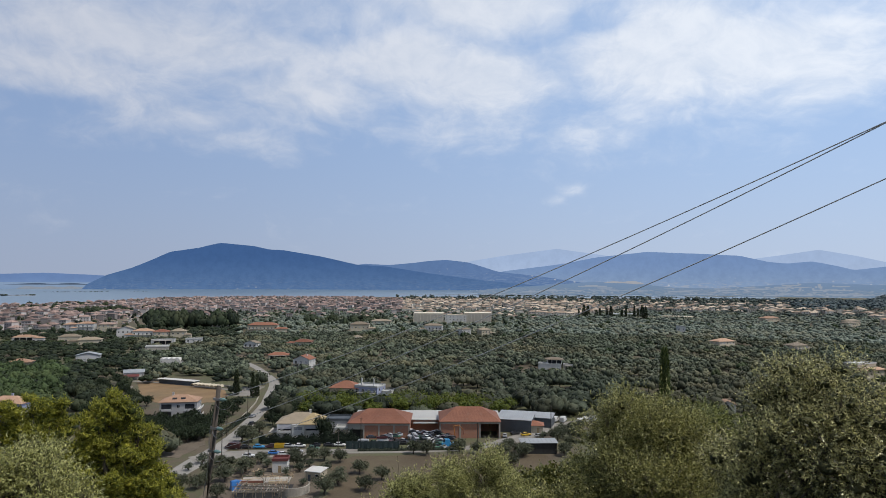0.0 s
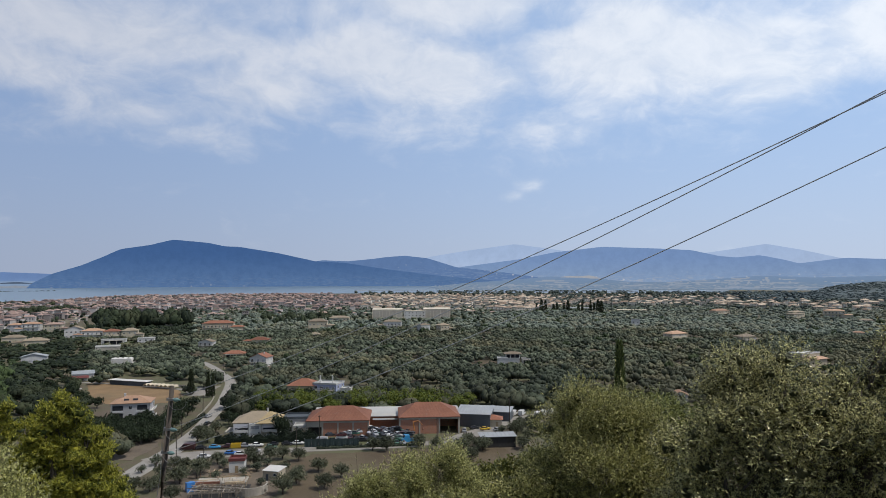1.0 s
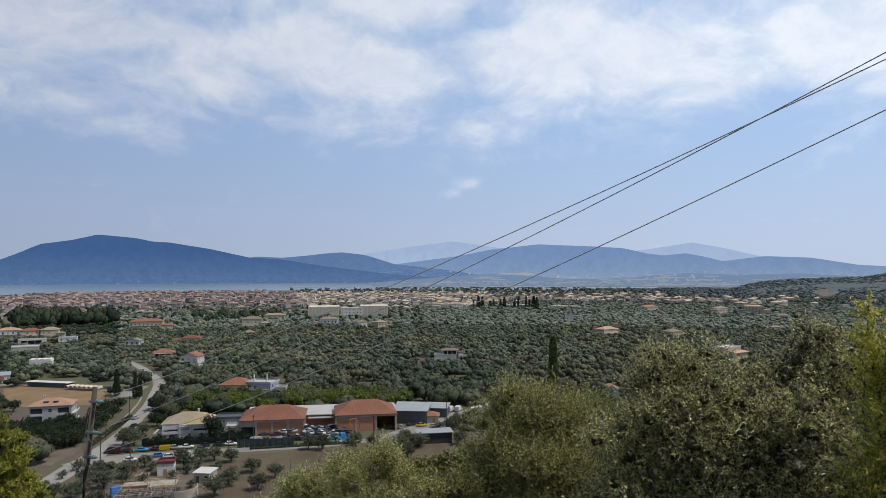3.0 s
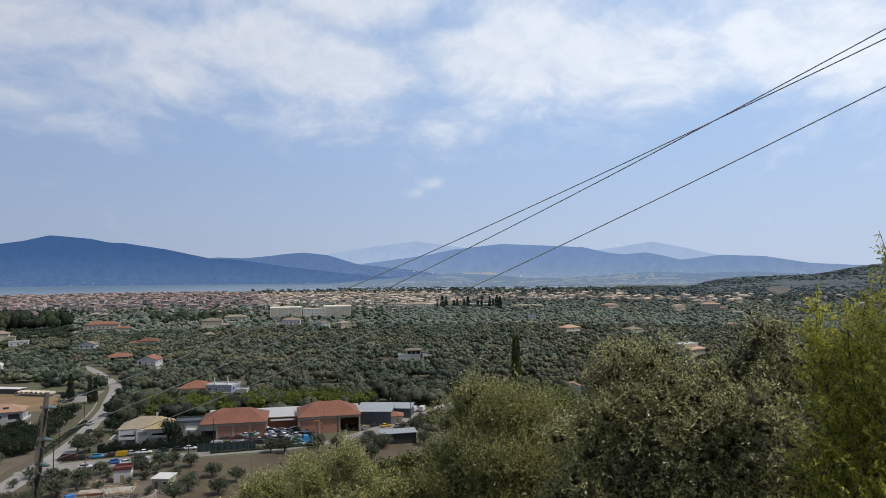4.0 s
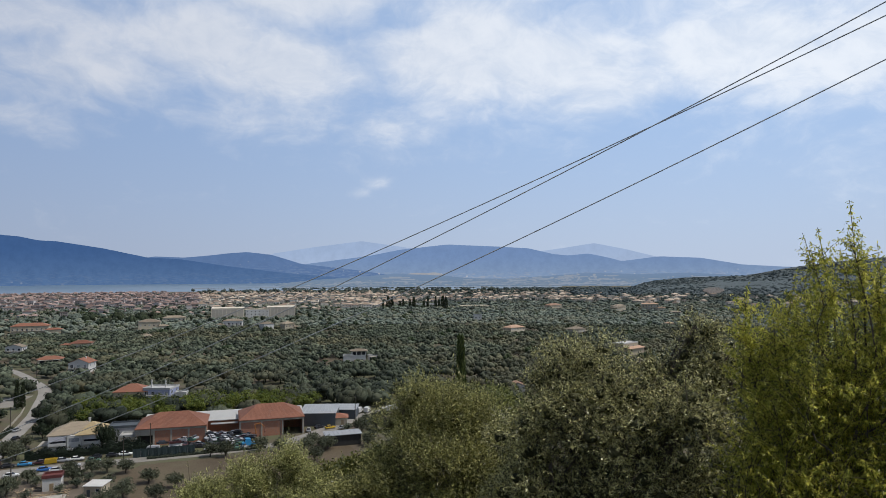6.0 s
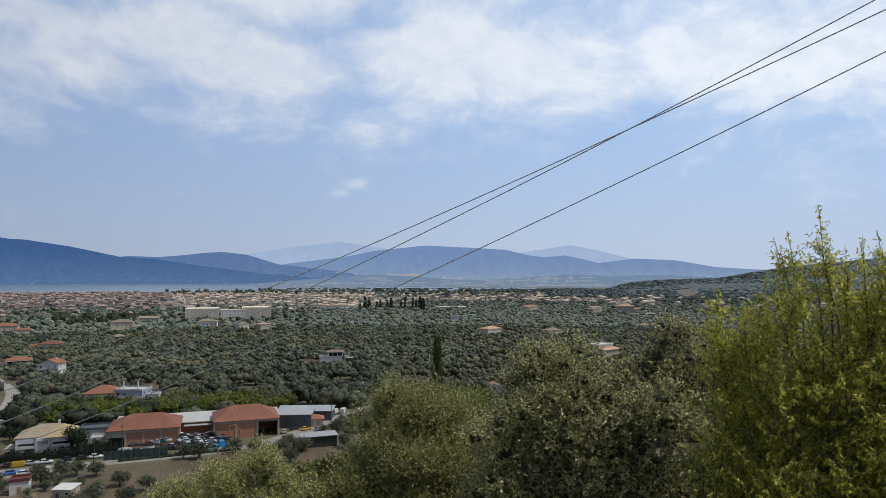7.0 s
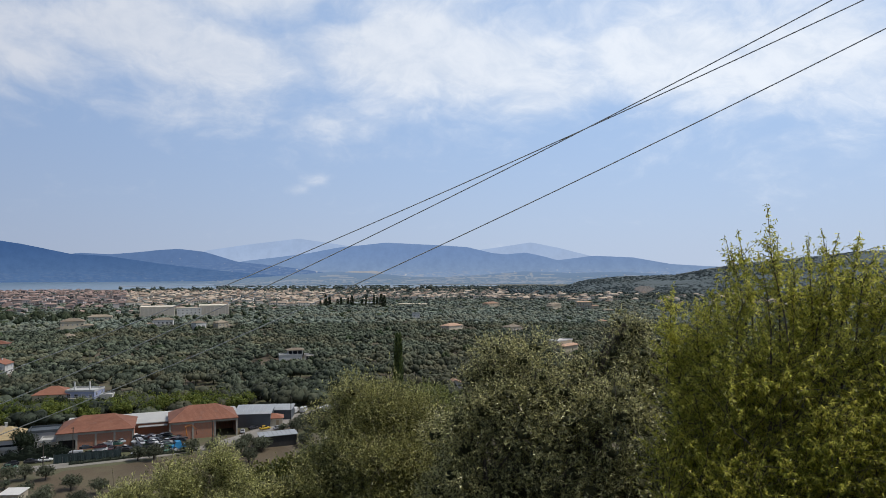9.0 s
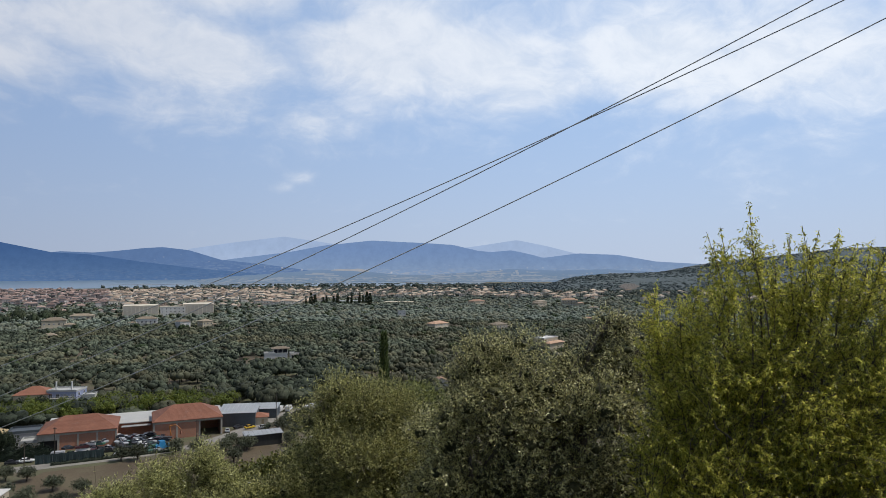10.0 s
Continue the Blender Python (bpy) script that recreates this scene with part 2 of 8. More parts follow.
M_GROUND = ground_material()
M_FIELD = surface("dry_field", (0.053, 0.039, 0.023), (0.114, 0.086, 0.051), 0.35, 0.95, 0.5, stain=(0.105, 0.09, 0.05))
M_YARD = surface("trodden_earth", (0.070, 0.054, 0.040), (0.165, 0.135, 0.102), 0.5, 0.95, 0.4, stain=(0.06, 0.055, 0.045))
M_OCHRE = surface("ochre_dry_grass", (0.138, 0.085, 0.040), (0.248, 0.164, 0.083), 0.4, 0.95, 0.4, stain=(0.13, 0.10, 0.055))
M_ROAD = surface("pale_asphalt", (0.195, 0.187, 0.173), (0.305, 0.292, 0.272), 0.6, 0.9, 0.15)
M_GRAVEL = surface("gravel_yard", (0.15, 0.14, 0.126), (0.27, 0.254, 0.23), 0.9, 0.95, 0.4)
M_WATER = water_material()
# Haze is put into the grey of the spit ground.
M_SPIT = surface("hazy_spit_ground", (0.15, 0.165, 0.185), (0.24, 0.255, 0.275), 0.05, 0.95, 0.0)
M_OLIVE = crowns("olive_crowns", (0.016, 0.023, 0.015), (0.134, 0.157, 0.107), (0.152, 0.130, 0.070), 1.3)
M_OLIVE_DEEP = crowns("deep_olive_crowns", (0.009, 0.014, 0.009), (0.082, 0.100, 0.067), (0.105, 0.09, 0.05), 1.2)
# Far copy of the olive colour, lightened and blued to paint haze.
M_OLIVE_HAZE = crowns("haze_tinted_olive_crowns", (0.062, 0.080, 0.068), (0.190, 0.222, 0.174), (0.175, 0.16, 0.10), 1.3)
M_WOOD_DARK = crowns("dark_woodland", (0.007, 0.013, 0.008), (0.042, 0.058, 0.030), (0.045, 0.05, 0.025))
# Woodland colour with distance haze mixed in, for the far plain.
M_PLAIN_HAZE = crowns("haze_tinted_plain_woodland", (0.036, 0.051, 0.047), (0.094, 0.118, 0.098), (0.09, 0.09, 0.06))
M_OLIVE_FIELD = crowns("field_olive_crowns", (0.019, 0.024, 0.015), (0.132, 0.145, 0.093), (0.15, 0.135, 0.08))
# Distance haze is painted into both scrub colours, greyer and bluer.
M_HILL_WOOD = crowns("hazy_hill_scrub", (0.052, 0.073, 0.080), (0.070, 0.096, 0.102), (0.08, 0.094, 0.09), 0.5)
M_HILL_SCRUB = crowns("haze_tinted_hill_scrub", (0.062, 0.085, 0.090), (0.088, 0.116, 0.120), (0.09, 0.108, 0.104), 0.6)
M_WOOD_GREEN = crowns("mid_green_woodland", (0.010, 0.019, 0.008), (0.055, 0.080, 0.036), (0.06, 0.068, 0.03))
M_WOOD_FRESH = crowns("fresh_woodland", (0.012, 0.023, 0.009), (0.066, 0.098, 0.038), (0.075, 0.09, 0.035))
M_RED_SHEET = surface("dull_red_sheet", (0.085, 0.022, 0.022), (0.15, 0.045, 0.04), 1.0, 0.7, 0.2)
M_GREEN = crowns("fresh_green_crowns", (0.024, 0.042, 0.008), (0.19, 0.22, 0.042), (0.24, 0.21, 0.04))
M_HALL = surface("pale_hall_cladding", (0.52, 0.465, 0.37), (0.66, 0.595, 0.48), 0.5, 0.8, 0.05, random=0.3)
M_CYPRESS = surface("cypress_foliage", (0.012, 0.020, 0.009), (0.062, 0.080, 0.030), 1.5, 0.8, 0.6, island=0.4)
M_CYPRESS_YOUNG = surface("young_cypress_foliage", (0.026, 0.044, 0.012), (0.15, 0.19, 0.055), 1.5, 0.7, 0.3, island=0.7, through_light=0.2)
M_OLIVE_LEAF = surface("olive_leaves", (0.055, 0.057, 0.024), (0.61, 0.585, 0.275), 3.0, 0.42, 0.0, island=1.2, through_light=0.22)
M_OLIVE_PALE = surface("pale_sunlit_olive_leaves", (0.10, 0.105, 0.036), (0.56, 0.56, 0.22), 3.0, 0.42, 0.0, island=1.1, through_light=0.3)
M_OLIVE_YOUNG = surface("young_olive_leaves", (0.066, 0.070, 0.020), (0.49, 0.475, 0.175), 3.0, 0.42, 0.0, island=1.2, through_light=0.28)
M_ALMOND_LEAF = surface("almond_leaves", (0.25, 0.28, 0.052), (0.70, 0.655, 0.140), 2.0, 0.40, 0.0, island=1.1, through_light=0.7)
M_FIG_LEAF = surface("broad_leaves", (0.045, 0.058, 0.010), (0.19, 0.19, 0.05), 3.0, 0.5, 0.0, island=0.8, through_light=0.3)
M_BUSH_LEAF = surface("green_bush_leaves", (0.035, 0.052, 0.012), (0.34, 0.36, 0.11), 3.0, 0.45, 0.0, island=1.1, through_light=0.3)
M_PINE_LEAF = surface("pine_needles", (0.060, 0.080, 0.012), (0.44, 0.43, 0.055), 2.0, 0.6, 0.0, island=0.8, through_light=0.3)
M_PINE_BOUGH = crowns("pine_boughs", (0.020, 0.030, 0.004), (0.23, 0.215, 0.022), (0.26, 0.225, 0.026))
M_TWIG = surface("pale_olive_twigs", (0.07, 0.058, 0.042), (0.20, 0.17, 0.13), 6.0, 0.9, 0.3)
# Dark colour that stands in for shade deep inside the crowns.
M_CORE_SHADE = crowns("crown_core_shade", (0.030, 0.034, 0.015), (0.115, 0.112, 0.050), (0.12, 0.10, 0.05))
M_BARK = surface("grey_bark", (0.035, 0.028, 0.02), (0.12, 0.10, 0.08), 6.0, 0.9, 0.8)
M_POLE = surface("weathered_pole_wood", (0.020, 0.016, 0.013), (0.085, 0.070, 0.056), 5.0, 0.9, 0.5)
M_WIRE = surface("wire", (0.42, 0.43, 0.45), (0.52, 0.53, 0.55), 3.0, 0.45, 0.0)
M_GLASS_GREEN = surface("green_insulator_glass", (0.09, 0.17, 0.16), (0.18, 0.29, 0.27), 8.0, 0.15, 0.0)
M_STEEL = surface("grey_steel", (0.16, 0.16, 0.165), (0.30, 0.30, 0.31), 5.0, 0.45, 0.1, metal=0.6)
M_TILE_RED = tile_material("red_clay_tiles", (0.140, 0.054, 0.032), (0.239, 0.101, 0.061))
M_TILE_ORANGE = tile_material("orange_clay_tiles", (0.26, 0.155, 0.10), (0.42, 0.27, 0.18))
M_TILE_BEIGE = tile_material("beige_clay_tiles", (0.165, 0.132, 0.095), (0.285, 0.235, 0.17))
M_TILE_YELLOW = tile_material("yellow_clay_tiles", (0.23, 0.17, 0.085), (0.36, 0.28, 0.155))
M_TILE_TOWN = tile_material("faded_town_tiles", (0.145, 0.098, 0.08), (0.31, 0.225, 0.185))
M_BRICK = brick_material()
M_WHITE = surface("white_render", (0.42, 0.415, 0.40), (0.60, 0.595, 0.575), 0.8, 0.85, 0.1, stain=(0.42, 0.40, 0.37))
M_CREAM = surface("cream_render", (0.36, 0.315, 0.235), (0.52, 0.46, 0.35), 0.8, 0.85, 0.1, random=0.5)
M_GREY = surface("grey_render", (0.30, 0.30, 0.31), (0.46, 0.46, 0.47), 0.8, 0.85, 0.15, random=0.4)
M_BLUE = surface("lavender_render", (0.21, 0.24, 0.355), (0.30, 0.33, 0.45), 0.8, 0.8, 0.1)
M_CONCRETE = surface("concrete", (0.264, 0.242, 0.204), (0.408, 0.383, 0.332), 0.8, 0.9, 0.3, stain=(0.19, 0.175, 0.155))
M_ROOF_WHITE = surface("pale_sheet_roof", (0.313, 0.313, 0.304), (0.460, 0.460, 0.442), 0.6, 0.55, 0.1, stain=(0.42, 0.40, 0.36))
M_ROOF_GREY = surface("grey_sheet_roof", (0.204, 0.221, 0.238), (0.340, 0.357, 0.374), 0.6, 0.5, 0.1, stain=(0.28, 0.26, 0.24))
M_DARK_SHEET = surface("dark_sheet_wall", (0.035, 0.045, 0.055), (0.085, 0.10, 0.115), 0.8, 0.6, 0.2)
M_NET = surface("dark_green_shade_net", (0.010, 0.022, 0.023), (0.03, 0.05, 0.052), 1.0, 0.8, 0.3)
M_PANE = surface("dark_window", (0.012, 0.014, 0.018), (0.04, 0.045, 0.055), 1.0, 0.12, 0.0)
M_SHUTTER = surface("grey_shutter", (0.16, 0.17, 0.19), (0.28, 0.29, 0.31), 2.0, 0.6, 0.1)
M_FRAME = surface("window_frame_white", (0.55, 0.55, 0.53), (0.72, 0.72, 0.70), 3.0, 0.6, 0.05)
M_TIMBER = surface("raw_timber", (0.26, 0.19, 0.11), (0.48, 0.38, 0.25), 2.0, 0.85, 0.3, random=0.5)
M_TARP = surface("blue_tarpaulin", (0.02, 0.12, 0.38), (0.06, 0.24, 0.58), 2.0, 0.5, 0.2)
M_RUST = surface("rusty_sheet", (0.16, 0.065, 0.04), (0.30, 0.12, 0.08), 1.0, 0.8, 0.2)
# Black of the tyres, also used where deep shade is painted.
M_TYRE_SHADE = surface("tyre_and_shade_black", (0.012, 0.012, 0.012), (0.03, 0.03, 0.03), 5.0, 0.8, 0.2)
M_SOIL_RED = surface("scraped_hillside", (0.075, 0.068, 0.06), (0.115, 0.098, 0.085), 0.02, 0.95, 0.3)
PAINTS = {}
for key, c in dict(white=(0.62, 0.62, 0.62), silver=(0.34, 0.35, 0.37), black=(0.018, 0.019, 0.022), blue=(0.03, 0.14, 0.42), red=(0.22, 0.025, 0.02),
                   maroon=(0.055, 0.018, 0.02), yellow=(0.55, 0.36, 0.03), cyan=(0.04, 0.25, 0.50), orange=(0.5, 0.18, 0.03), green=(0.05, 0.12, 0.08)).items():
    PAINTS[key] = surface("car_paint_" + key, tuple(x * 0.85 for x in c), c, 0.6, 0.32, 0.0)

# ---- building helpers ----


class Geo:
    """Points and faces of one mesh."""

    def __init__(self):
        self.v, self.f = [], []

    def face_loop(self, rings, close=True, caps=True):
        n, o = len(rings[0]), len(self.v)
        for r in rings:
            self.v += [tuple(p) for p in r]
        for i in range(len(rings) - 1):
            for j in range(n if close else n - 1):
                k = (j + 1) % n
                self.f.append((o + i * n + j, o + i * n + k, o + (i + 1) * n + k, o + (i + 1) * n + j))
        if caps:
            self.f.append(tuple(o + j for j in reversed(range(n))))
            self.f.append(tuple(o + (len(rings) - 1) * n + j for j in range(n)))
        return self

    def box(self, x0, x1, y0, y1, z0, z1):
        ring = lambda z: [(x0, y0, z), (x1, y0, z), (x1, y1, z), (x0, y1, z)]
        return self.face_loop([ring(z0), ring(z1)])

    def bevel_box(self, x0, x1, y0, y1, z0, z1, b=0.03):
        ring = lambda z, i: [(x0 + i, y0 + i, z), (x1 - i, y0 + i, z), (x1 - i, y1 - i, z), (x0 + i, y1 - i, z)]
        return self.face_loop([ring(z0, b), ring(z0 + b, 0), ring(z1 - b, 0), ring(z1, b)])

    def tube(self, points, radii, n=6):
        rings = []
        for i, p in enumerate(points):
            a, b = Vector(points[max(i - 1, 0)]), Vector(points[min(i + 1, len(points) - 1)])
            q = (b - a).to_track_quat("Z", "Y") if (b - a).length > 1e-6 else Vector((0, 0, 1)).to_track_quat("Z", "Y")
            rings.append([Vector(p) + q @ Vector((math.cos(6.2832 * k / n) * radii[i], math.sin(6.2832 * k / n) * radii[i], 0)) for k in range(n)])
        return self.face_loop(rings)

    def mesh(self, name):
        me = bpy.data.meshes.new(name)
        me.from_pydata([tuple(p) for p in self.v], [], self.f)
        me.update()
        return me


def mesh_from(name, verts, faces):
    """A mesh from an array of points and an array of triangles or quads."""
    me = bpy.data.meshes.new(name)
    n, k = faces.shape
    me.vertices.add(len(verts)), me.loops.add(n * k), me.polygons.add(n)
    me.vertices.foreach_set("co", np.asarray(verts, dtype=np.float32).ravel())
    me.loops.foreach_set("vertex_index", faces.astype(np.int32).ravel())
    me.polygons.foreach_set("loop_start", np.arange(0, n * k, k, dtype=np.int32))
    me.update(calc_edges=True)
    return me


def part(name, data, material, parent=None, label="", at=None, smooth=False):
    """Links a Geo or a mesh as one object, under parent where there is one."""
    me = data.mesh(name) if isinstance(data, Geo) else data
    if material and not me.materials:
        me.materials.append(material)
    if smooth:
        me.polygons.foreach_set("use_smooth", [True] * len(me.polygons))
    ob = new(name, me)
    if parent:
        ob.parent = parent
    if at is not None:
        ob.matrix_basis = at
    return tagged(ob, label)


def thing(name, m, label, category, group=""):
    ob = new(name)
    ob.empty_display_size = 0.2
    ob.matrix_basis = m
    return tagged(ob, label, category, group)


def ground_z(x, y):
    """Height of the ground: the hillside below the walk, then the plain."""
    s = np.asarray(y, dtype=float) - 0.04 * np.asarray(x, dtype=float)
    down = 58.3 * np.clip(1.0 - s / 172.0, 0.0, 1.0) ** 1.6
    return np.where(s < 0, 58.3 + 0.35 * np.minimum(-s, 60.0), down)


def polar(az, r, z=0.0):
    return (r * math.sin(radians(az)), r * math.cos(radians(az)), z)


# ---- ground, sea and distance ----
SHORE = [(-60, 1750), (-34, 1800), (-30, 1850), (-27, 2150), (-22, 2600), (-13, 2750), (0, 2780), (12, 2800), (20, 2750), (26, 2700), (29, 4900), (60, 4900)]


def shore(az):
    return np.interp(az, [a for a, _ in SHORE], [b for _, b in SHORE])


azs = np.radians(np.concatenate([np.arange(-180, -48, 6.0), np.arange(-48, 74, 0.6), np.arange(74, 180, 6.0)]))
rad = np.concatenate([np.linspace(1.0, 30, 14), np.geomspace(33, 4960, 130)])
A, R = np.meshgrid(azs, rad, indexing="ij")
X, Y = R * np.sin(A), R * np.cos(A)
Z = ground_z(X, Y)
deg = np.degrees(A)
sea = np.clip((R - shore(deg)) / 60.0, 0, 1) * (1 - np.clip((R - np.interp(deg, [-30, 0, 8, 30], [6000, 5000, 3500, 3300])) / 120.0, 0, 1))
Z = Z - 3.0 * sea + np.where(R > 620, 0.5 * np.sin(X / 37.0) * np.cos(Y / 53.0) * np.clip((R - 620) / 300, 0, 1) * (1 - sea), 0) + np.where(R < 170, 0.25 * np.sin(X * 0.9) * np.cos(Y * 0.7), 0)
na, nr = A.shape
V = np.stack([X, Y, Z], -1).reshape(-1, 3)
V = np.concatenate([V, [[0, 0, float(ground_z(0, 0))]]])
i, j = np.meshgrid(np.arange(na), np.arange(nr - 1), indexing="ij")
k = (i + 1) % na
F = np.stack([i * nr + j, i * nr + j + 1, k * nr + j + 1, k * nr + j], -1).reshape(-1, 4)
hub = np.arange(na)
fan = np.stack([np.full(na, na * nr), hub * nr, ((hub + 1) % na) * nr], -1)
ground = part("ground", mesh_from("ground", V, np.concatenate([np.concatenate([F[:, :3], F[:, [0, 2, 3]]]), fan])), M_GROUND, smooth=True)
tagged(ground, "dry hillside and wide olive plain with brown earth and grass", "ground", kind="structure")

water = Geo()
water.face_loop([[polar(a, r, z) for a in range(-60, 75, 3)] for r, z in ((1500, -0.9), (2500, -0.9), (3500, -0.7), (4575, 9.5), (4960, 9.5))], close=False, caps=False)
tagged(part("water", water, M_WATER), "pale blue-grey calm lagoon beyond the town", "water", kind="structure")


def ridge(name, label, points, foot, crest, material, rough=0.04, z0=-2.0, behind=300, step=0.12, curve=1.0, seed=1.0):
    """A range of hills: crest heights by azimuth, rising from foot to crest and falling behind."""
    a0, a1 = points[0][0], points[-1][0]
    az_ = np.arange(a0, a1 + step, step)
    el_ = np.interp(az_, [p[0] for p in points], [p[1] for p in points])
    w = np.array([1, 2, 3, 2, 1]) / 9.0
    el_ = np.convolve(np.pad(el_, 2, mode="edge"), w, mode="valid")
    top = EYE + crest * np.tan(np.radians(el_))
    us = np.linspace(0, 1, 26)
    verts = []
    for a_, h in zip(az_, top):
        for u in us:
            r = foot + (crest - foot) * u
            n = noise.fractal(Vector((r * math.sin(radians(a_)), r * math.cos(radians(a_)), seed * 100)) * 0.0042, 0.9, 2.0, 5)
            z = z0 + (h - z0) * (u ** curve) * (1 + rough * 6 * n * (1 - u))
            z += rough * 22 * n * u * (1 - u) + rough * 30 * noise.fractal(Vector((a_ * 2.2, seed, 0)), 0.8, 2.0, 4) * (u ** 4)
            verts.append(polar(a_, r, z))
        verts.append(polar(a_, crest + behind, z0))
    m = len(us) + 1
    i, j = np.meshgrid(np.arange(len(az_) - 1), np.arange(m - 1), indexing="ij")
    F = np.stack([i * m + j, (i + 1) * m + j, (i + 1) * m + j + 1, i * m + j + 1], -1).reshape(-1, 4)
    return tagged(part(name, mesh_from(name, np.array(verts), F), material, smooth=True), label, "mountain", kind="structure")


# Distance haze is painted into these emission colours.
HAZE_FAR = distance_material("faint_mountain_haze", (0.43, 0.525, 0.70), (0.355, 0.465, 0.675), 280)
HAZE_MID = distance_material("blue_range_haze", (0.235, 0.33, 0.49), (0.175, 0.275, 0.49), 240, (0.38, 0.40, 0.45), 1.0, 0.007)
HAZE_NEAR = distance_material("dark_mountain_haze", (0.092, 0.172, 0.335), (0.052, 0.117, 0.278), 260, (0.125, 0.195, 0.335), 0.35, 0.009, 0.16)
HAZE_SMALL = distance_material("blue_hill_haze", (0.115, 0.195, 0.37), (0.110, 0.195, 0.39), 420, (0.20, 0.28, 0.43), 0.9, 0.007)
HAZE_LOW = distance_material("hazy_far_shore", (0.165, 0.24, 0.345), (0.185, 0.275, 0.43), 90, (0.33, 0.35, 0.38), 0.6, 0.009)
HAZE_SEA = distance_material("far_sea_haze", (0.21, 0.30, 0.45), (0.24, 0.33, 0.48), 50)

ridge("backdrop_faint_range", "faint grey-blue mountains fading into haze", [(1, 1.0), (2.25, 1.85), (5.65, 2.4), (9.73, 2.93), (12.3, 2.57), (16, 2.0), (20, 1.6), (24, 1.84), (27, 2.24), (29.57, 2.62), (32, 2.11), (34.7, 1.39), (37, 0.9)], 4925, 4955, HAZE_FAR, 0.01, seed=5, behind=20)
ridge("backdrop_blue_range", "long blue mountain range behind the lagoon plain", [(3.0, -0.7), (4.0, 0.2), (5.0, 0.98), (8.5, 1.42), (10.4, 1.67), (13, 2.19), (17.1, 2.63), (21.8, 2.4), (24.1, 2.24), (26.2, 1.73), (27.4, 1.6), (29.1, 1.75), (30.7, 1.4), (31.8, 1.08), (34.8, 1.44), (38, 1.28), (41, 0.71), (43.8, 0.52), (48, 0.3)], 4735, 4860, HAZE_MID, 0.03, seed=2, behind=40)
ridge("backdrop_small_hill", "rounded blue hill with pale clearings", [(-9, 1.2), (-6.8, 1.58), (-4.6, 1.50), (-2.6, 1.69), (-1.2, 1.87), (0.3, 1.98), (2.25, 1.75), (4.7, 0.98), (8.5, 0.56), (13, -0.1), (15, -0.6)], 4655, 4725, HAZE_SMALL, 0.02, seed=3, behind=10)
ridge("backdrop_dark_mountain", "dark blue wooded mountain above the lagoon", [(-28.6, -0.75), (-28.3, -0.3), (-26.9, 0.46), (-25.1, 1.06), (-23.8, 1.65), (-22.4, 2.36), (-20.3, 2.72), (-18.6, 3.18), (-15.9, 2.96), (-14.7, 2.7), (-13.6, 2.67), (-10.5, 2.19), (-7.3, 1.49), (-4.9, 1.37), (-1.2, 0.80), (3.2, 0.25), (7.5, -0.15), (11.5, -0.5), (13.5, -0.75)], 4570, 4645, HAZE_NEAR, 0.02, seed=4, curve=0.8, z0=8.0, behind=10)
ridge("backdrop_far_island", "low blue headland across the open sea", [(-60, 0.3), (-40, 0.45), (-33.7, 0.48), (-30.9, 0.59), (-27.6, 0.46), (-24, 0.2)], 4920, 4950, distance_material("headland_haze", (0.20, 0.30, 0.50), (0.14, 0.23, 0.44), 95), 0.01, z0=25, seed=6, behind=10)
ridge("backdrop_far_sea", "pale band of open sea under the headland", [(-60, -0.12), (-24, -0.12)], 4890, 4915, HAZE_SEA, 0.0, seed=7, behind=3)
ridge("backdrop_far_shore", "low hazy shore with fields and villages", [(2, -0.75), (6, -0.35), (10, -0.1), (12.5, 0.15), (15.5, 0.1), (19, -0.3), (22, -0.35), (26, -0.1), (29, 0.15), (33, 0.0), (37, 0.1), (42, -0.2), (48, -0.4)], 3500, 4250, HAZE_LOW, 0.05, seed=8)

# The hillside's base colour carries the blue-grey of haze.
M_HILL = surface("haze_tinted_hillside", (0.047, 0.066, 0.071), (0.062, 0.084, 0.090), 0.03, 0.9, 0.3, stain=(0.046, 0.056, 0.050))
NEAR_HILL = [(29, -1.9), (30.8, -1.45), (32, -1.2), (34, -0.62), (36.5, -0.32), (39, -0.24), (41.2, -0.17), (44, 0.37), (47, 0.8), (51, 1.19), (54, 1.56), (57, 1.62), (64, 1.9), (72, 2.0)]
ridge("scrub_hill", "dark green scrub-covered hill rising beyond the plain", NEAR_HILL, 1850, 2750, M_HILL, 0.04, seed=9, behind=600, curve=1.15)


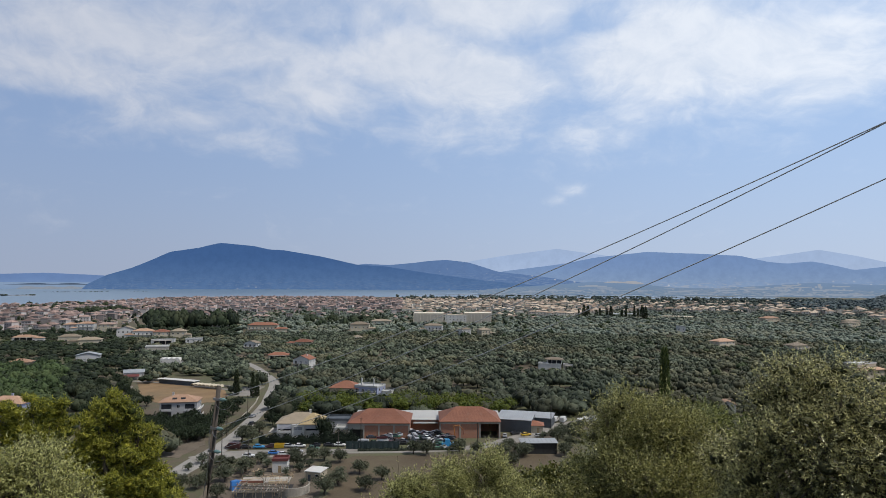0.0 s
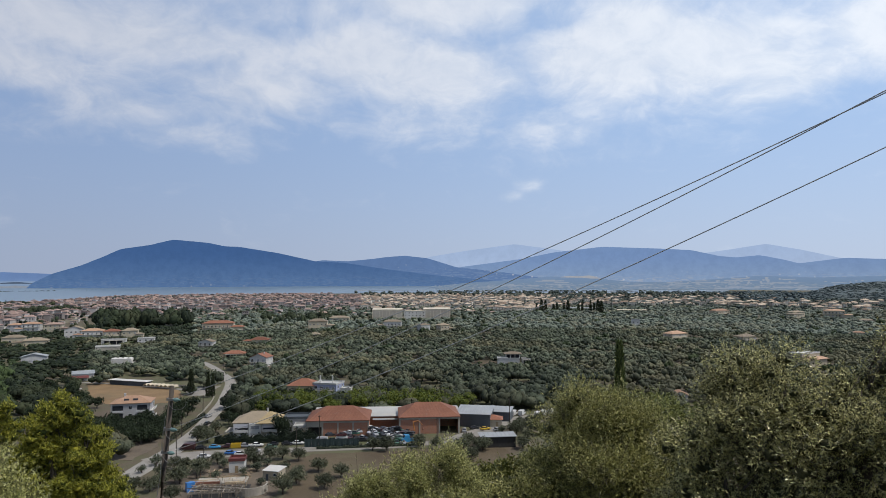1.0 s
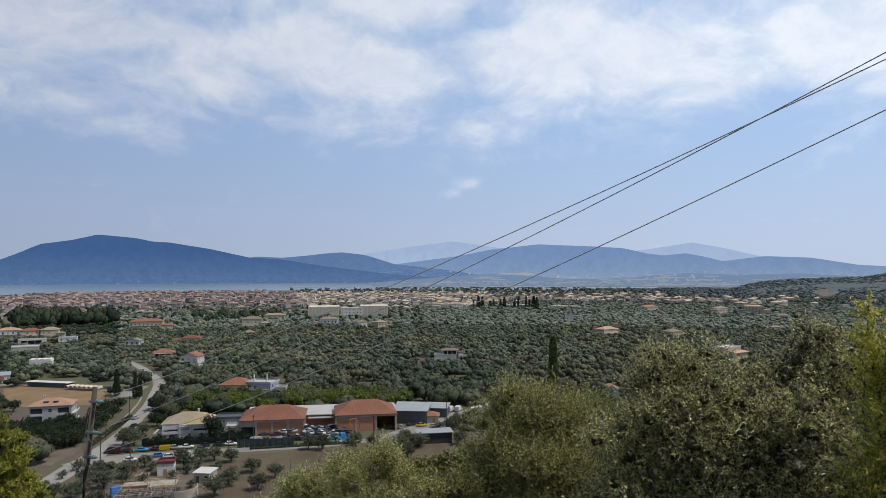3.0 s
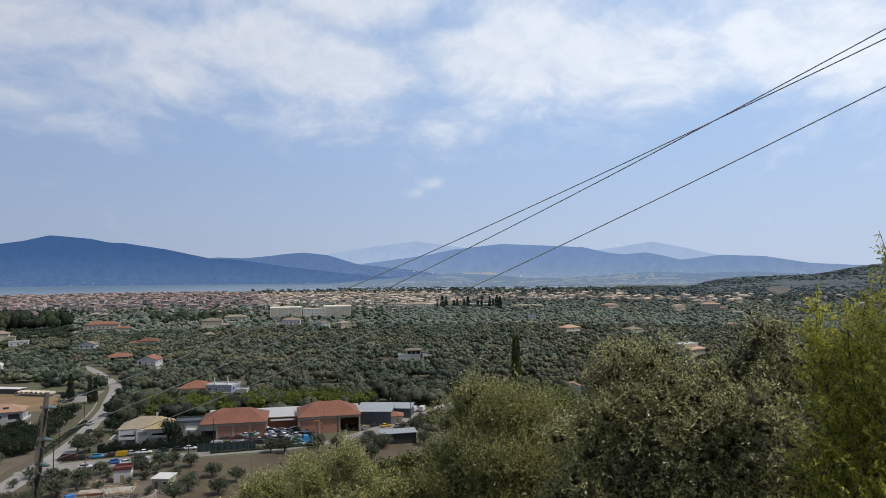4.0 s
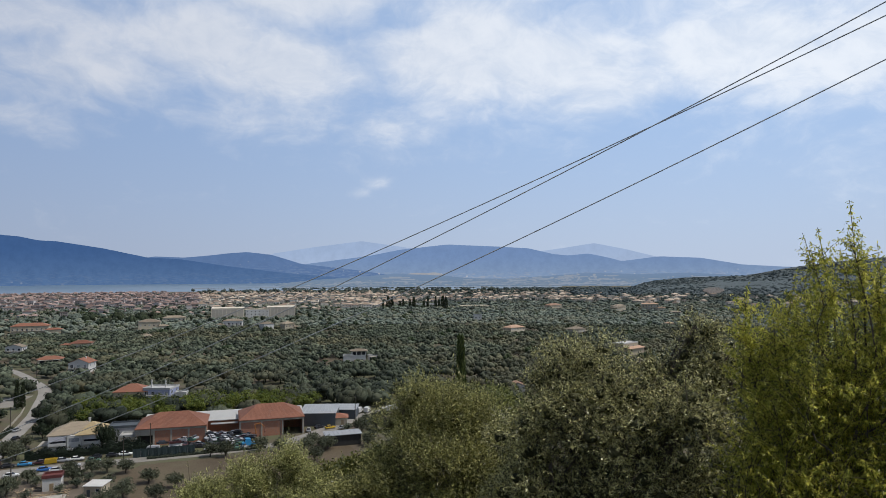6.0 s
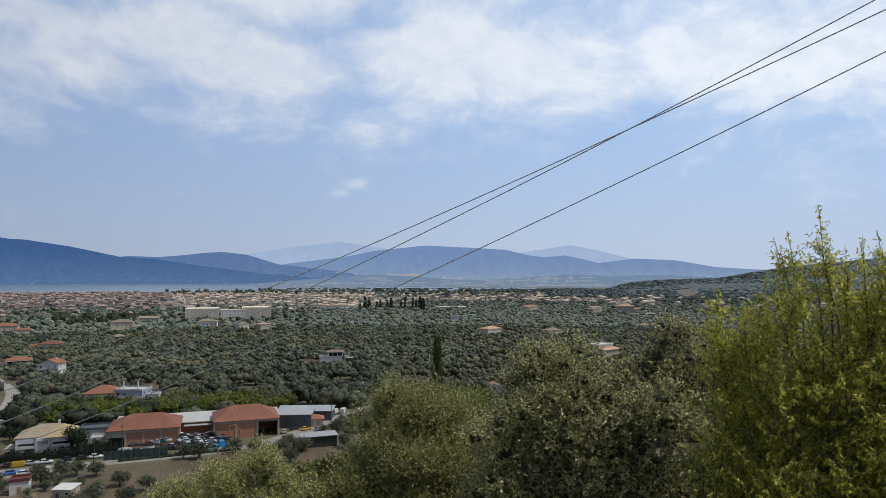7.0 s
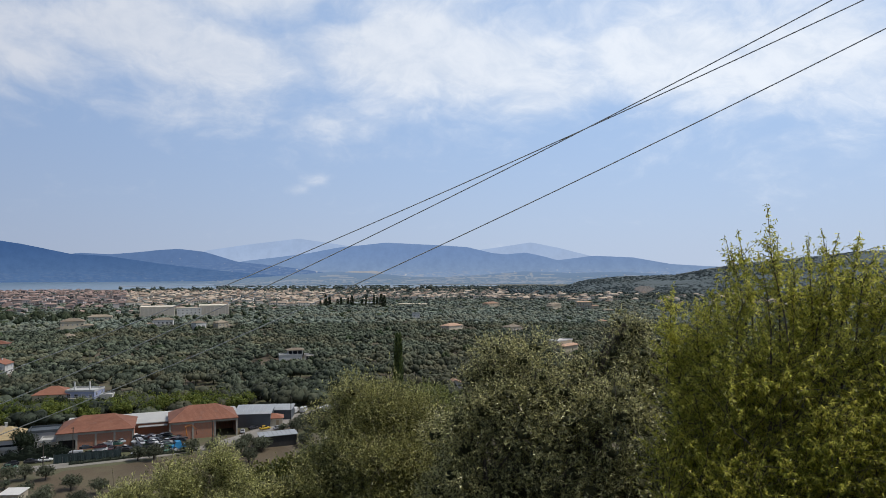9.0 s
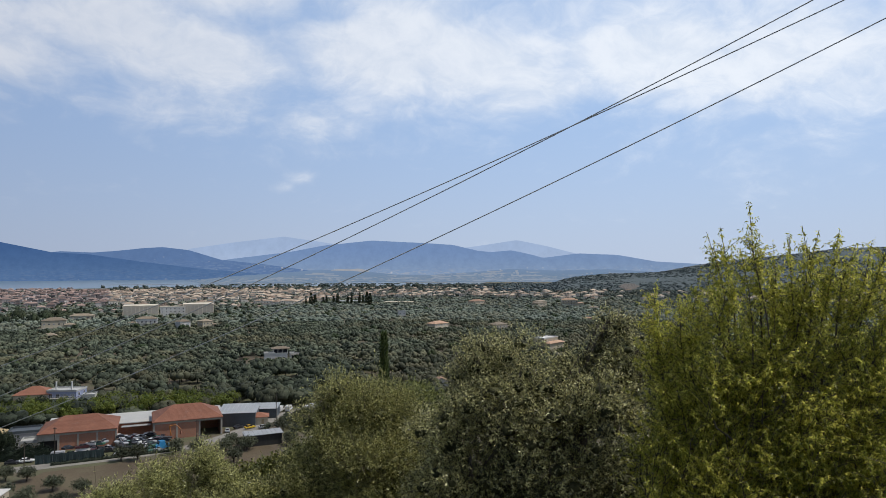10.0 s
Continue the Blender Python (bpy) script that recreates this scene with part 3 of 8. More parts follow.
def strip(name, centre, widths, z, material, label, category, parent=None):
    """A road or track: a ribbon along a smooth line, with a low edge."""
    pts = [Vector((x, y, 0)) for x, y in centre]
    line = []
    for a_ in range(len(pts) - 1):
        p0, p1, p2, p3 = pts[max(a_ - 1, 0)], pts[a_], pts[a_ + 1], pts[min(a_ + 2, len(pts) - 1)]
        for t in np.linspace(0, 1, 9)[: 8 if a_ < len(pts) - 2 else 9]:
            line.append(0.5 * ((2 * p1) + (p2 - p0) * t + (2 * p0 - 5 * p1 + 4 * p2 - p3) * t * t + (3 * p1 - p0 - 3 * p2 + p3) * t ** 3))
    g = Geo()
    rings = []
    for q, p in enumerate(line):
        d = line[min(q + 1, len(line) - 1)] - line[max(q - 1, 0)]
        nrm = Vector((-d.y, d.x, 0)).normalized()
        w = np.interp(q / (len(line) - 1), np.linspace(0, 1, len(widths)), widths) / 2
        h = max(float(ground_z(p.x, p.y)), 0.0)
        rings.append([p + nrm * w + Vector((0, 0, h - 0.2)), p + nrm * (w - 0.1) + Vector((0, 0, h + z)), p - nrm * (w - 0.1) + Vector((0, 0, h + z)), p - nrm * w + Vector((0, 0, h - 0.2))])
    g.face_loop(rings, close=False, caps=False)
    return tagged(part(name, g, material, parent), label, category, kind="structure")


MAIN_ROAD = [(-86, 175), (-84.5, 193), (-82, 221), (-80, 245), (-80.5, 265), (-82, 283), (-86, 325), (-90, 350), (-94, 373), (-100, 398), (-109, 421), (-128, 463), (-150, 503), (-175, 540)]
strip("road", MAIN_ROAD, [6.5, 6.5, 8.5, 7.5, 6, 5.8, 6.2, 7.0, 6.5, 6, 5.5, 5, 5], 0.05, M_ROAD, "pale worn country road winding through olive groves", "road")
strip("side_road", [(-84, 226), (-73, 233), (-52, 236.5), (-32, 238.8), (-8, 239.8), (8, 244), (21, 251.8), (33, 264), (44, 280), (62, 290)], [10, 11, 10, 6, 4.5, 5, 8, 9, 9, 9], 0.06, M_GRAVEL, "dusty gravel side road with parked cars", "road")


def patch(name, pts, z, material, label, category="field"):
    g, rim = Geo(), []
    for (x0, y0), (x1, y1) in zip(pts, pts[1:] + pts[:1]):
        n = max(2, int(math.hypot(x1 - x0, y1 - y0) / 2.2))
        for k in range(n):
            x, y = x0 + (x1 - x0) * k / n, y0 + (y1 - y0) * k / n
            rim.append((x + 1.3 * noise.noise(Vector((x * 0.35, y * 0.35, 1.0))), y + 1.8 * noise.noise(Vector((x * 0.3, y * 0.3, 7.0)))))
    g.face_loop([[(x, y, -0.3) for x, y in rim], [(x, y, z) for x, y in rim]])
    return tagged(part(name, g, material), label, category, kind="structure")


patch("brown_field", [(-34, 176), (-31, 205), (-38, 224), (-30, 232), (-5, 234.5), (14, 237.5), (24, 243), (36, 236), (40, 215), (30, 178)], 0.06, M_FIELD, "dry brown mown field beside the side road")
patch("yard_ground", [(-14, 243), (12, 248), (24, 258), (36, 268), (46, 284), (64, 292), (66, 282), (50, 268), (36, 254), (22, 249)], 0.04, M_YARD, "trodden earth yard round the sheds", "yard")
patch("ochre_field", [(-184, 404), (-161, 356), (-146, 335), (-133, 327), (-112, 334), (-112, 352), (-121, 370), (-150, 398), (-172, 412)], 0.07, M_OCHRE, "bare ochre paddock behind the grey house")
patch("earth_bank", [(-104, 232), (-90, 228), (-87, 246), (-90, 256), (-104, 252)], 0.08, M_YARD, "bare brown earth beside the road", "earth")

strip("path", [(-186, 402), (-172, 398), (-150, 388), (-130, 378), (-112, 369)], [4, 4, 3.5, 3, 4], 0.09, M_GRAVEL, "pale trodden track along the paddock", "path")

# ---- foliage ----


def ico(sub):
    bm = bmesh.new()
    bmesh.ops.create_icosphere(bm, subdivisions=sub, radius=1.0)
    v = np.array([p.co[:] for p in bm.verts])
    f = np.array([[q.index for q in p.verts] for p in bm.faces])
    bm.free()
    return v, f


ICO1, ICO2 = ico(1), ico(2)


def crown_template(rng, lobes, tufts, tuft=0.55, wide=1.0, base=ICO1, tall=0.75, inner=0.86, stem=False):
    """One unit crown (about 1 high and 2*wide across, foot at 0): uneven lobes with leaf tufts standing off them."""
    vs, fs, o = [], [], 0
    centres = []
    for q in range(lobes):
        a_ = 6.2832 * (q + rng.uniform(-0.25, 0.25)) / max(lobes - 1, 1)
        rr = 0.0 if q == 0 else rng.uniform(0.42, 0.62) * wide
        c = np.array([rr * math.cos(a_), rr * math.sin(a_), rng.uniform(0.55, 0.72) if q == 0 else rng.uniform(0.36, 0.62)])
        s = np.array([rng.uniform(0.42, 0.55) * wide, rng.uniform(0.42, 0.55) * wide, rng.uniform(0.30, 0.42) * tall / 0.75])
        centres.append((c, s))
        bv = base[0] * (1 + rng.uniform(-0.25, 0.22, (len(base[0]), 1)))
        vs.append(bv * s * inner + c), fs.append(base[1] + o)
        o += len(bv)
    for q in range(tufts):
        c, s = centres[rng.integers(lobes)]
        d = rng.normal(size=3)
        d[2] = abs(d[2]) * 0.9 - 0.25
        d /= np.linalg.norm(d)
        p = c + d * s * rng.uniform(0.88, 1.16)
        t = rng.normal(size=3)
        u1 = np.cross(d, t)
        u1 /= np.linalg.norm(u1)
        u2 = np.cross(d, u1) * 0.8 + d * rng.uniform(-0.5, 0.5)
        k = tuft * rng.uniform(0.5, 1.1) * 0.3
        vs.append(np.array([p - u1 * k, p + u1 * k * 0.9 + u2 * k * 0.4, p + u2 * k * 1.3 + d * k * 0.5])), fs.append(np.array([[o, o + 1, o + 2]]))
        o += 3
    if stem:
        ring = np.array([(math.cos(q), math.sin(q), 0) for q in (0.3, 1.9, 3.4, 5.0)])
        vs.append(np.concatenate([ring * 0.07 + (0, 0, -0.25), ring * 0.05 + (0.03, 0, 0.45)]))
        fs.append(np.array([[q, (q + 1) % 4, 4 + (q + 1) % 4] for q in range(4)] + [[q, 4 + (q + 1) % 4, 4 + q] for q in range(4)]) + o)
    return np.concatenate(vs), np.concatenate(fs)


def scatter_crowns(name, places, sizes, templates, material, label, category, rng, heights=None):
    """Many crowns joined into one mesh, kind stuff."""
    V_, F_, Tn, o = [], [], [], 0
    pick = rng.integers(len(templates), size=len(places))
    turn = rng.uniform(0, 6.2832, len(places))
    for t, (tv, tf) in enumerate(templates):
        idx = np.where(pick == t)[0]
        if not len(idx):
            continue
        c, s = np.cos(turn[idx])[:, None], np.sin(turn[idx])[:, None]
        x = tv[None, :, 0] * c - tv[None, :, 1] * s
        y = tv[None, :, 0] * s + tv[None, :, 1] * c
        w = sizes[idx][:, None]
        h = (heights[idx] if heights is not None else sizes[idx] * 1.55)[:, None]
        base = places[idx]
        v = np.stack([x * w + base[:, 0:1], y * w + base[:, 1:2], tv[None, :, 2] * h + base[:, 2:3]], -1)
        f = tf[None] + (np.arange(len(idx)) * len(tv))[:, None, None] + o
        V_.append(v.reshape(-1, 3)), F_.append(f.reshape(-1, 3))
        o += len(idx) * len(tv)
        Tn.append(np.repeat(rng.uniform(0, 1, len(idx)), len(tv)))
    me = mesh_from(name, np.concatenate(V_), np.concatenate(F_))
    me.attributes.new("tint", "FLOAT", "POINT").data.foreach_set("value", np.concatenate(Tn).astype(np.float32))
    return tagged(part(name, me, material), label, category, kind="stuff")


# areas that stay free of grove trees: x, y, half widths
CLEAR = [(-12, 262, 60, 26), (40, 276, 34, 24), (-42, 352, 20, 14), (-112, 285, 26, 34), (-142, 372, 30, 32), (-40, 215, 50, 38), (-96, 466, 10, 10), (-126, 515, 10, 9)]
CLEAR += [(-131, 625, 11, 9), (-166, 582, 9, 9), (-98, 787, 14, 12), (-11, 793, 14, 10), (24, 737, 9, 9), (46, 739, 10, 9), (75, 457, 14, 12), (266, 629, 15, 12), (316, 591, 13, 12),
         (276, 437, 16, 13), (131, 308, 7, 7), (285, 794, 8, 9), (19, 985, 75, 25), (-190, 409, 16, 14), (-182, 284, 14, 14), (-197, 488, 10, 6)]
CLEAR += [(-285, 700, 60, 14), (-241, 562, 18, 14), (-255, 626, 30, 12),
         (-210, 782, 32, 14), (-330, 627, 18, 12), (-390, 655, 40, 12), (-265, 502, 14, 10), (-48, 196, 26, 22), (250, 395, 10, 10), (504, 1025, 24, 16), (571, 930, 18, 14), (618, 914, 18, 14), (-103, 344, 15, 9)]
ROADS = [Vector((x, y)) for x, y in MAIN_ROAD]


def blocked(x, y):
    for cx, cy, wx, wy in CLEAR:
        if abs(x - cx) < wx and -wy - 16 < y - cy < wy:
            return True
    for p, q in zip(ROADS, ROADS[1:]):
        d = q - p
        t = min(max((Vector((x, y)) - p).dot(d) / d.length_squared, 0), 1)
        if (p + d * t - Vector((x, y))).length < 5.8:
            return True
    return False


def grove(r0, r1, a0, a1, spacing, rng, jitter=0.36, keep=0.93):
    """Tree places on a loose planting grid between two distances and two azimuths."""
    out = []
    y = r0 * math.cos(radians(max(abs(a0), abs(a1))))
    rows = np.arange(-r1, r1, spacing)
    for gx in rows:
        for gy in np.arange(60.0, r1, spacing):
            x_, y_ = gx + rng.uniform(-jitter, jitter) * spacing, gy + rng.uniform(-jitter, jitter) * spacing
            r = math.hypot(x_, y_)
            if not r0 <= r < r1 or not a0 <= math.degrees(math.atan2(x_, y_)) <= a1 or rng.random() > keep or r > float(shore(math.degrees(math.atan2(x_, y_)))) - 60:
                continue
            if noise.noise(Vector((x_ / 34.0, y_ / 34.0, 3.0))) > (0.30 if r < 450 else 0.42) or blocked(x_, y_):
                continue
            out.append((x_, y_, max(float(ground_z(x_, y_)), 0.0)))
    return np.array(out)


rng = np.random.default_rng(11)
T_NEAR = [crown_template(rng, 6, 112, 0.46, base=ICO2, inner=0.93, wide=1.05, stem=True) for _ in range(7)]
T_HALF = [crown_template(rng, 6, 70, 0.5, stem=True) for _ in range(8)]
T_MID = [crown_template(rng, 4, 22, 0.66) for _ in range(8)]
T_FAR = [crown_template(rng, 2, 5, 0.9, inner=0.95) for _ in range(8)]
T_TINY = [crown_template(rng, 1, 5, 1.2, 1.5, inner=1.0) for _ in range(6)]
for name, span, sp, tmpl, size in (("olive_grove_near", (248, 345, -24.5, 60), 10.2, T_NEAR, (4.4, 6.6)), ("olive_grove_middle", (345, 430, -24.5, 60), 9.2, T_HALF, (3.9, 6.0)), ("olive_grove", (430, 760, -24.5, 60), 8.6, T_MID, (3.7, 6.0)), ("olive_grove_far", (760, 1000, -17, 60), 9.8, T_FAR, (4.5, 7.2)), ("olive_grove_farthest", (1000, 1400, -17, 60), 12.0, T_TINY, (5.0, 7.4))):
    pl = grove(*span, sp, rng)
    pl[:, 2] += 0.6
    scatter_crowns(name, pl, rng.uniform(*size, len(pl)), tmpl, M_OLIVE_HAZE if "far" in name else M_OLIVE_DEEP if "near" in name or "middle" in name else M_OLIVE, "dense grove of grey-green olive trees on the plain", "olive grove", rng, rng.uniform(4.0, 6.4, len(pl)) * (1.3 if "near" in name else 1.15 if "middle" in name else 1.0))
# single green trees standing among the olives
pl = grove(430, 1330, -17, 55, 44, rng, 0.5, 0.6)
scatter_crowns("grove_green_trees", pl, rng.uniform(3.5, 6.5, len(pl)), T_MID, M_WOOD_GREEN, "darker green trees scattered through the olive grove", "trees", rng, rng.uniform(5.5, 9, len(pl)))
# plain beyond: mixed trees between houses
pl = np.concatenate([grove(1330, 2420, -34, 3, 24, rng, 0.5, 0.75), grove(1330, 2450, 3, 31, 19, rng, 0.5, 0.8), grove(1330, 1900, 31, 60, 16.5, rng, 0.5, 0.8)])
scatter_crowns("plain_trees", pl, rng.uniform(5, 9, len(pl)), T_TINY, M_PLAIN_HAZE, "dark trees between the houses of the far plain", "trees", rng, np.where(pl[:, 0] > 0.12 * pl[:, 1], rng.uniform(5, 9.5, len(pl)), rng.uniform(3.5, 7, len(pl))))
pl = grove(830, 1330, -38, 8, 21, rng, 0.5, 0.6)
scatter_crowns("town_trees", pl, rng.uniform(3.5, 6.5, len(pl)), T_FAR, M_WOOD_DARK, "dark garden trees between the town houses", "trees", rng, rng.uniform(5, 10, len(pl)))
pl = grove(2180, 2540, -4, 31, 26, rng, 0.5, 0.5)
scatter_crowns("shore_trees", pl, rng.uniform(6, 12, len(pl)), T_TINY, M_PLAIN_HAZE, "tall dark trees between the suburb and lagoon", "trees", rng, rng.uniform(6, 15, len(pl)))
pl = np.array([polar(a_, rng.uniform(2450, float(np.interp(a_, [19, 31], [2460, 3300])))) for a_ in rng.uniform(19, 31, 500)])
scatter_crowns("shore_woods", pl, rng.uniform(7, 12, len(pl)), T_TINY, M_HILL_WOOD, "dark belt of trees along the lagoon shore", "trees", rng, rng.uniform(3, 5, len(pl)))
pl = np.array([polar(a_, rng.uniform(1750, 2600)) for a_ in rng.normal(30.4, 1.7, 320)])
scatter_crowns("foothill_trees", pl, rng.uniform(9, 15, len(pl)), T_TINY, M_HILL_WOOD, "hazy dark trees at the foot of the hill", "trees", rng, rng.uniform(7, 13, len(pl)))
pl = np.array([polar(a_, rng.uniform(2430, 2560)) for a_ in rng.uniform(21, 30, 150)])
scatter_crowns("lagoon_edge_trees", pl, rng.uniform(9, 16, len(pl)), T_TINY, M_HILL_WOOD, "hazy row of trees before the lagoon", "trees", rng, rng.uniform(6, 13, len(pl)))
# woods on the town side
pl = grove(420, 900, -38, -17, 8.6, rng, 0.5, 0.72)
scatter_crowns("dark_woods", pl, rng.uniform(4.2, 7, len(pl)), T_MID, M_WOOD_DARK, "dark green woods beside the town", "trees", rng, rng.uniform(3.5, 5.5, len(pl)))
pl = np.concatenate([np.c_[rng.normal(c, w, (n, 2)), np.zeros(n)] for c, w, n in (((-318, 858), (20, 12), 34), ((-392, 905), (9, 10), 11), ((-822, 1345), (30, 12), 14), ((-800, 1500), (60, 14), 26), ((-640, 1240), (50, 40), 30), ((-130, 960), (30, 50), 26))])
in_park = np.hypot(pl[:, 0] + 330, pl[:, 1] - 860) < 100
scatter_crowns("town_park_trees", pl, np.where(in_park, rng.uniform(7.5, 12, len(pl)), rng.uniform(5, 9, len(pl))), T_NEAR, M_WOOD_DARK, "tall dark clump of pines in the town park", "trees", rng, np.where(in_park, rng.uniform(13, 25, len(pl)), rng.uniform(8, 14, len(pl))))
pl = grove(300, 430, -30, -24.5, 6.8, rng, 0.5, 0.85)
scatter_crowns("dark_wood_near", pl, rng.uniform(3.2, 5.2, len(pl)), T_HALF, M_WOOD_DARK, "dense dark trees above the grey house", "trees", rng, rng.uniform(4.5, 8, len(pl)))
pl = grove(320, 540, -38, -29.5, 7.4, rng, 0.5, 0.9)
scatter_crowns("green_wood", pl, rng.uniform(3.5, 6, len(pl)), T_HALF, M_WOOD_FRESH, "fresh green trees below the town", "trees", rng, rng.uniform(5, 8, len(pl)))
# scrub on the hill
pl = []
for q in range(4600):
    a_, u = rng.uniform(29.5, 62), rng.uniform(0.02, 1.0)
    h = float(np.interp(a_, [p[0] for p in NEAR_HILL], [p[1] for p in NEAR_HILL]))
    r = 1850 + 900 * u
    z = -2 + (EYE + 2750 * math.tan(radians(h)) + 2) * u ** 1.15
    if not (38.3 < a_ < 39.6 and 0.12 < u < 0.45):
        pl.append(polar(a_, r, z - 1.2))
pl = np.array(pl)
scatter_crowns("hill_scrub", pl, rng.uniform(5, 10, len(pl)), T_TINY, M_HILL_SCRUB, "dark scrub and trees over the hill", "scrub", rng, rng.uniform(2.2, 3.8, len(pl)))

# scraped patch on the hill
g = Geo()
rows_ = []
for u in np.linspace(0.14, 0.40, 12):
    ring = []
    for a_ in np.linspace(38.35 + 0.3 * math.sin(u * 17), 39.5 + 0.25 * math.cos(u * 23), 14):
        h = float(np.interp(a_, [p[0] for p in NEAR_HILL], [p[1] for p in NEAR_HILL]))
        ring.append(polar(a_, 1850 + 900 * u, -2 + (EYE + 2750 * math.tan(radians(h)) + 2) * u ** 1.15 + 2.0 + 0.8 * math.sin(a_ * 31 + u * 40)))
    rows_.append(ring)
tagged(part("scraped_patch", g.face_loop(rows_, close=False, caps=False), M_SOIL_RED), "bare reddish scraped earth on the scrub hill", "earth", kind="structure")

# ---- trees that stand singly ----


def leaf_cloud(rng, bases, dirs, count, length, width, spread, droop=0.0, tri=True):
    """Leaves along twigs: count lance-shaped leaves on each twig, as one array of diamonds."""
    n = len(bases)
    t = rng.uniform(0.05, 1.0, (n, count))
    b = bases[:, None] + dirs[:, None] * t[..., None]
    d = dirs / (np.linalg.norm(dirs, axis=1, keepdims=True) + 1e-9)
    out = rng.normal(size=(n, count, 3)) * spread + d[:, None] * 0.6
    out[..., 2] -= droop
    out /= np.linalg.norm(out, axis=-1, keepdims=True)
    side = np.cross(out, rng.normal(size=(n, count, 3)))
    side /= np.linalg.norm(side, axis=-1, keepdims=True) + 1e-9
    L = length * rng.uniform(0.65, 1.2, (n, count, 1))
    W = width * rng.uniform(0.7, 1.2, (n, count, 1))
    if tri:
        v = np.stack([b + side * W * 0.5 + out * L * 0.2, b + out * L, b - side * W * 0.5], 2).reshape(-1, 3)
        return v, np.arange(len(v)).reshape(-1, 3)
    v = np.stack([b, b + out * L * 0.5 + side * W * 0.5, b + out * L, b + out * L * 0.5 - side * W * 0.5], 2).reshape(-1, 3)
    f = np.arange(len(v)).reshape(-1, 4)
    return v, f


def twig_places(rng, lobes, n, shell=0.45):
    vol = np.array([l[3] * l[4] * l[5] for l in lobes]) ** 0.75
    pick = rng.choice(len(lobes), n, p=vol / vol.sum())
    d = rng.normal(size=(n, 3))
    d /= np.linalg.norm(d, axis=1, keepdims=True)
    r = rng.uniform(shell ** 3, 1.0, n) ** (1 / 3)
    L = np.array(lobes)[pick]
    wob = 1 + 0.22 * np.sin(d[:, 0] * 5 + pick) * np.cos(d[:, 2] * 6 + pick * 2.0) + 0.10 * rng.normal(size=n)
    return L[:, :3] + d * L[:, 3:6] * (r * wob)[:, None], d


def grown_tree(name, x, y, lobes, label, category, leaf_mat, rng, twigs=2600, per=12, length=0.09, width=0.034, twig=0.45, spread=0.55, droop=0.1, up=0.35, trunk_r=0.22, arms_to=None, clumps=0, core=0.36, core_mat=None, stalks=0, sprigs=0, tri=True):
    """A tree with a trunk, limbs to each part of the crown, twigs and single leaves over a dark inside. Lobes are relative to the foot."""
    z = float(ground_z(x, y))
    ob = thing(name, pose(x, y, z - 0.1), label, category)
    wood, fork = Geo(), 0.28 * max(l[2] for l in lobes)
    centre = Vector((np.mean([l[0] for l in lobes]) * 0.3, np.mean([l[1] for l in lobes]) * 0.3, fork))
    wood.tube([(0, 0, 0), centre * 0.35 + Vector((0.12, 0.05, 0)), centre * 0.7 + Vector((-0.08, 0.06, 0)), centre], [trunk_r * 1.35, trunk_r, trunk_r * 0.85, trunk_r * 0.75], 9)
    part("trunk", wood, M_BARK, ob, smooth=True)
    if clumps:
        arms_to, whole, lobes = lobes, lobes, []
        for l in whole:
            for q in range(clumps):
                d = rng.normal(size=3)
                d *= rng.uniform(0.45, 0.9) / np.linalg.norm(d)
                k = rng.uniform(0.30, 0.54)
                lobes.append((l[0] + d[0] * l[3], l[1] + d[1] * l[4], l[2] + d[2] * l[5], l[3] * k, l[4] * k, l[5] * k * 0.9))
    bp, bd = twig_places(rng, lobes, twigs, 0.5)
    for l in arms_to or lobes:
        arms = Geo()
        c = Vector(l[:3])
        for q in range(2):
            mid = centre.lerp(c, 0.5) + Vector(rng.normal(size=3).tolist()) * 0.25
            e = c + Vector((rng.normal(size=3) * np.array(l[3:6]) * 0.25).tolist())
            arms.tube([centre, mid, e], [trunk_r * 0.5, trunk_r * 0.3, trunk_r * 0.12], 6)
            for s in range(4):
                p = mid.lerp(e, rng.uniform(0.2, 1.0))
                g = e + Vector((rng.normal(size=3) * np.array(l[3:6]) * 0.32).tolist()) + Vector((0, 0, 0.15 * up))
                arms.tube([p, p.lerp(g, 0.5) + Vector((0, 0, 0.06)), g], [trunk_r * 0.13, trunk_r * 0.08, trunk_r * 0.03], 4)
        part("limb", arms, M_BARK, ob, smooth=True)
    dirs = bd * 0.6 + rng.normal(size=bd.shape) * 0.45
    dirs[:, 2] += up
    dirs *= (twig / np.linalg.norm(dirs, axis=1))[:, None] * rng.uniform(0.6, 1.25, len(dirs))[:, None]
    if sprigs:
        # long single shoots standing out of the crown
        pick = np.where(bd[:, 2] > 0.2)[0][:sprigs]
        dirs[pick] = (bd[pick] * 0.25 + rng.normal(size=(len(pick), 3)) * 0.12 + np.array((0, 0, 0.7))) * rng.uniform(0.6, 1.1, (len(pick), 1))
    if stalks:
        fine_wood = Geo()
        for k in rng.choice(len(bp), stalks, replace=False):
            p, d = Vector(bp[k].tolist()), Vector(dirs[k].tolist())
            fine_wood.tube([p - d * 0.9, p + d * 0.2 + Vector((rng.normal() * 0.03, rng.normal() * 0.03, 0)), p + d], [0.011, 0.008, 0.004], 3)
        tagged(part("fine_wood", fine_wood, M_TWIG, ob), kind="stuff")
    v, f = leaf_cloud(rng, bp, dirs, per, length, width, spread, droop, tri)
    part("crown", mesh_from("crown", v, f), leaf_mat, ob)
    # Solid cores close the gaps; their default colour paints inner shade.
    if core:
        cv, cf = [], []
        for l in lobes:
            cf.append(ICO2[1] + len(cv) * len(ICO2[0]))
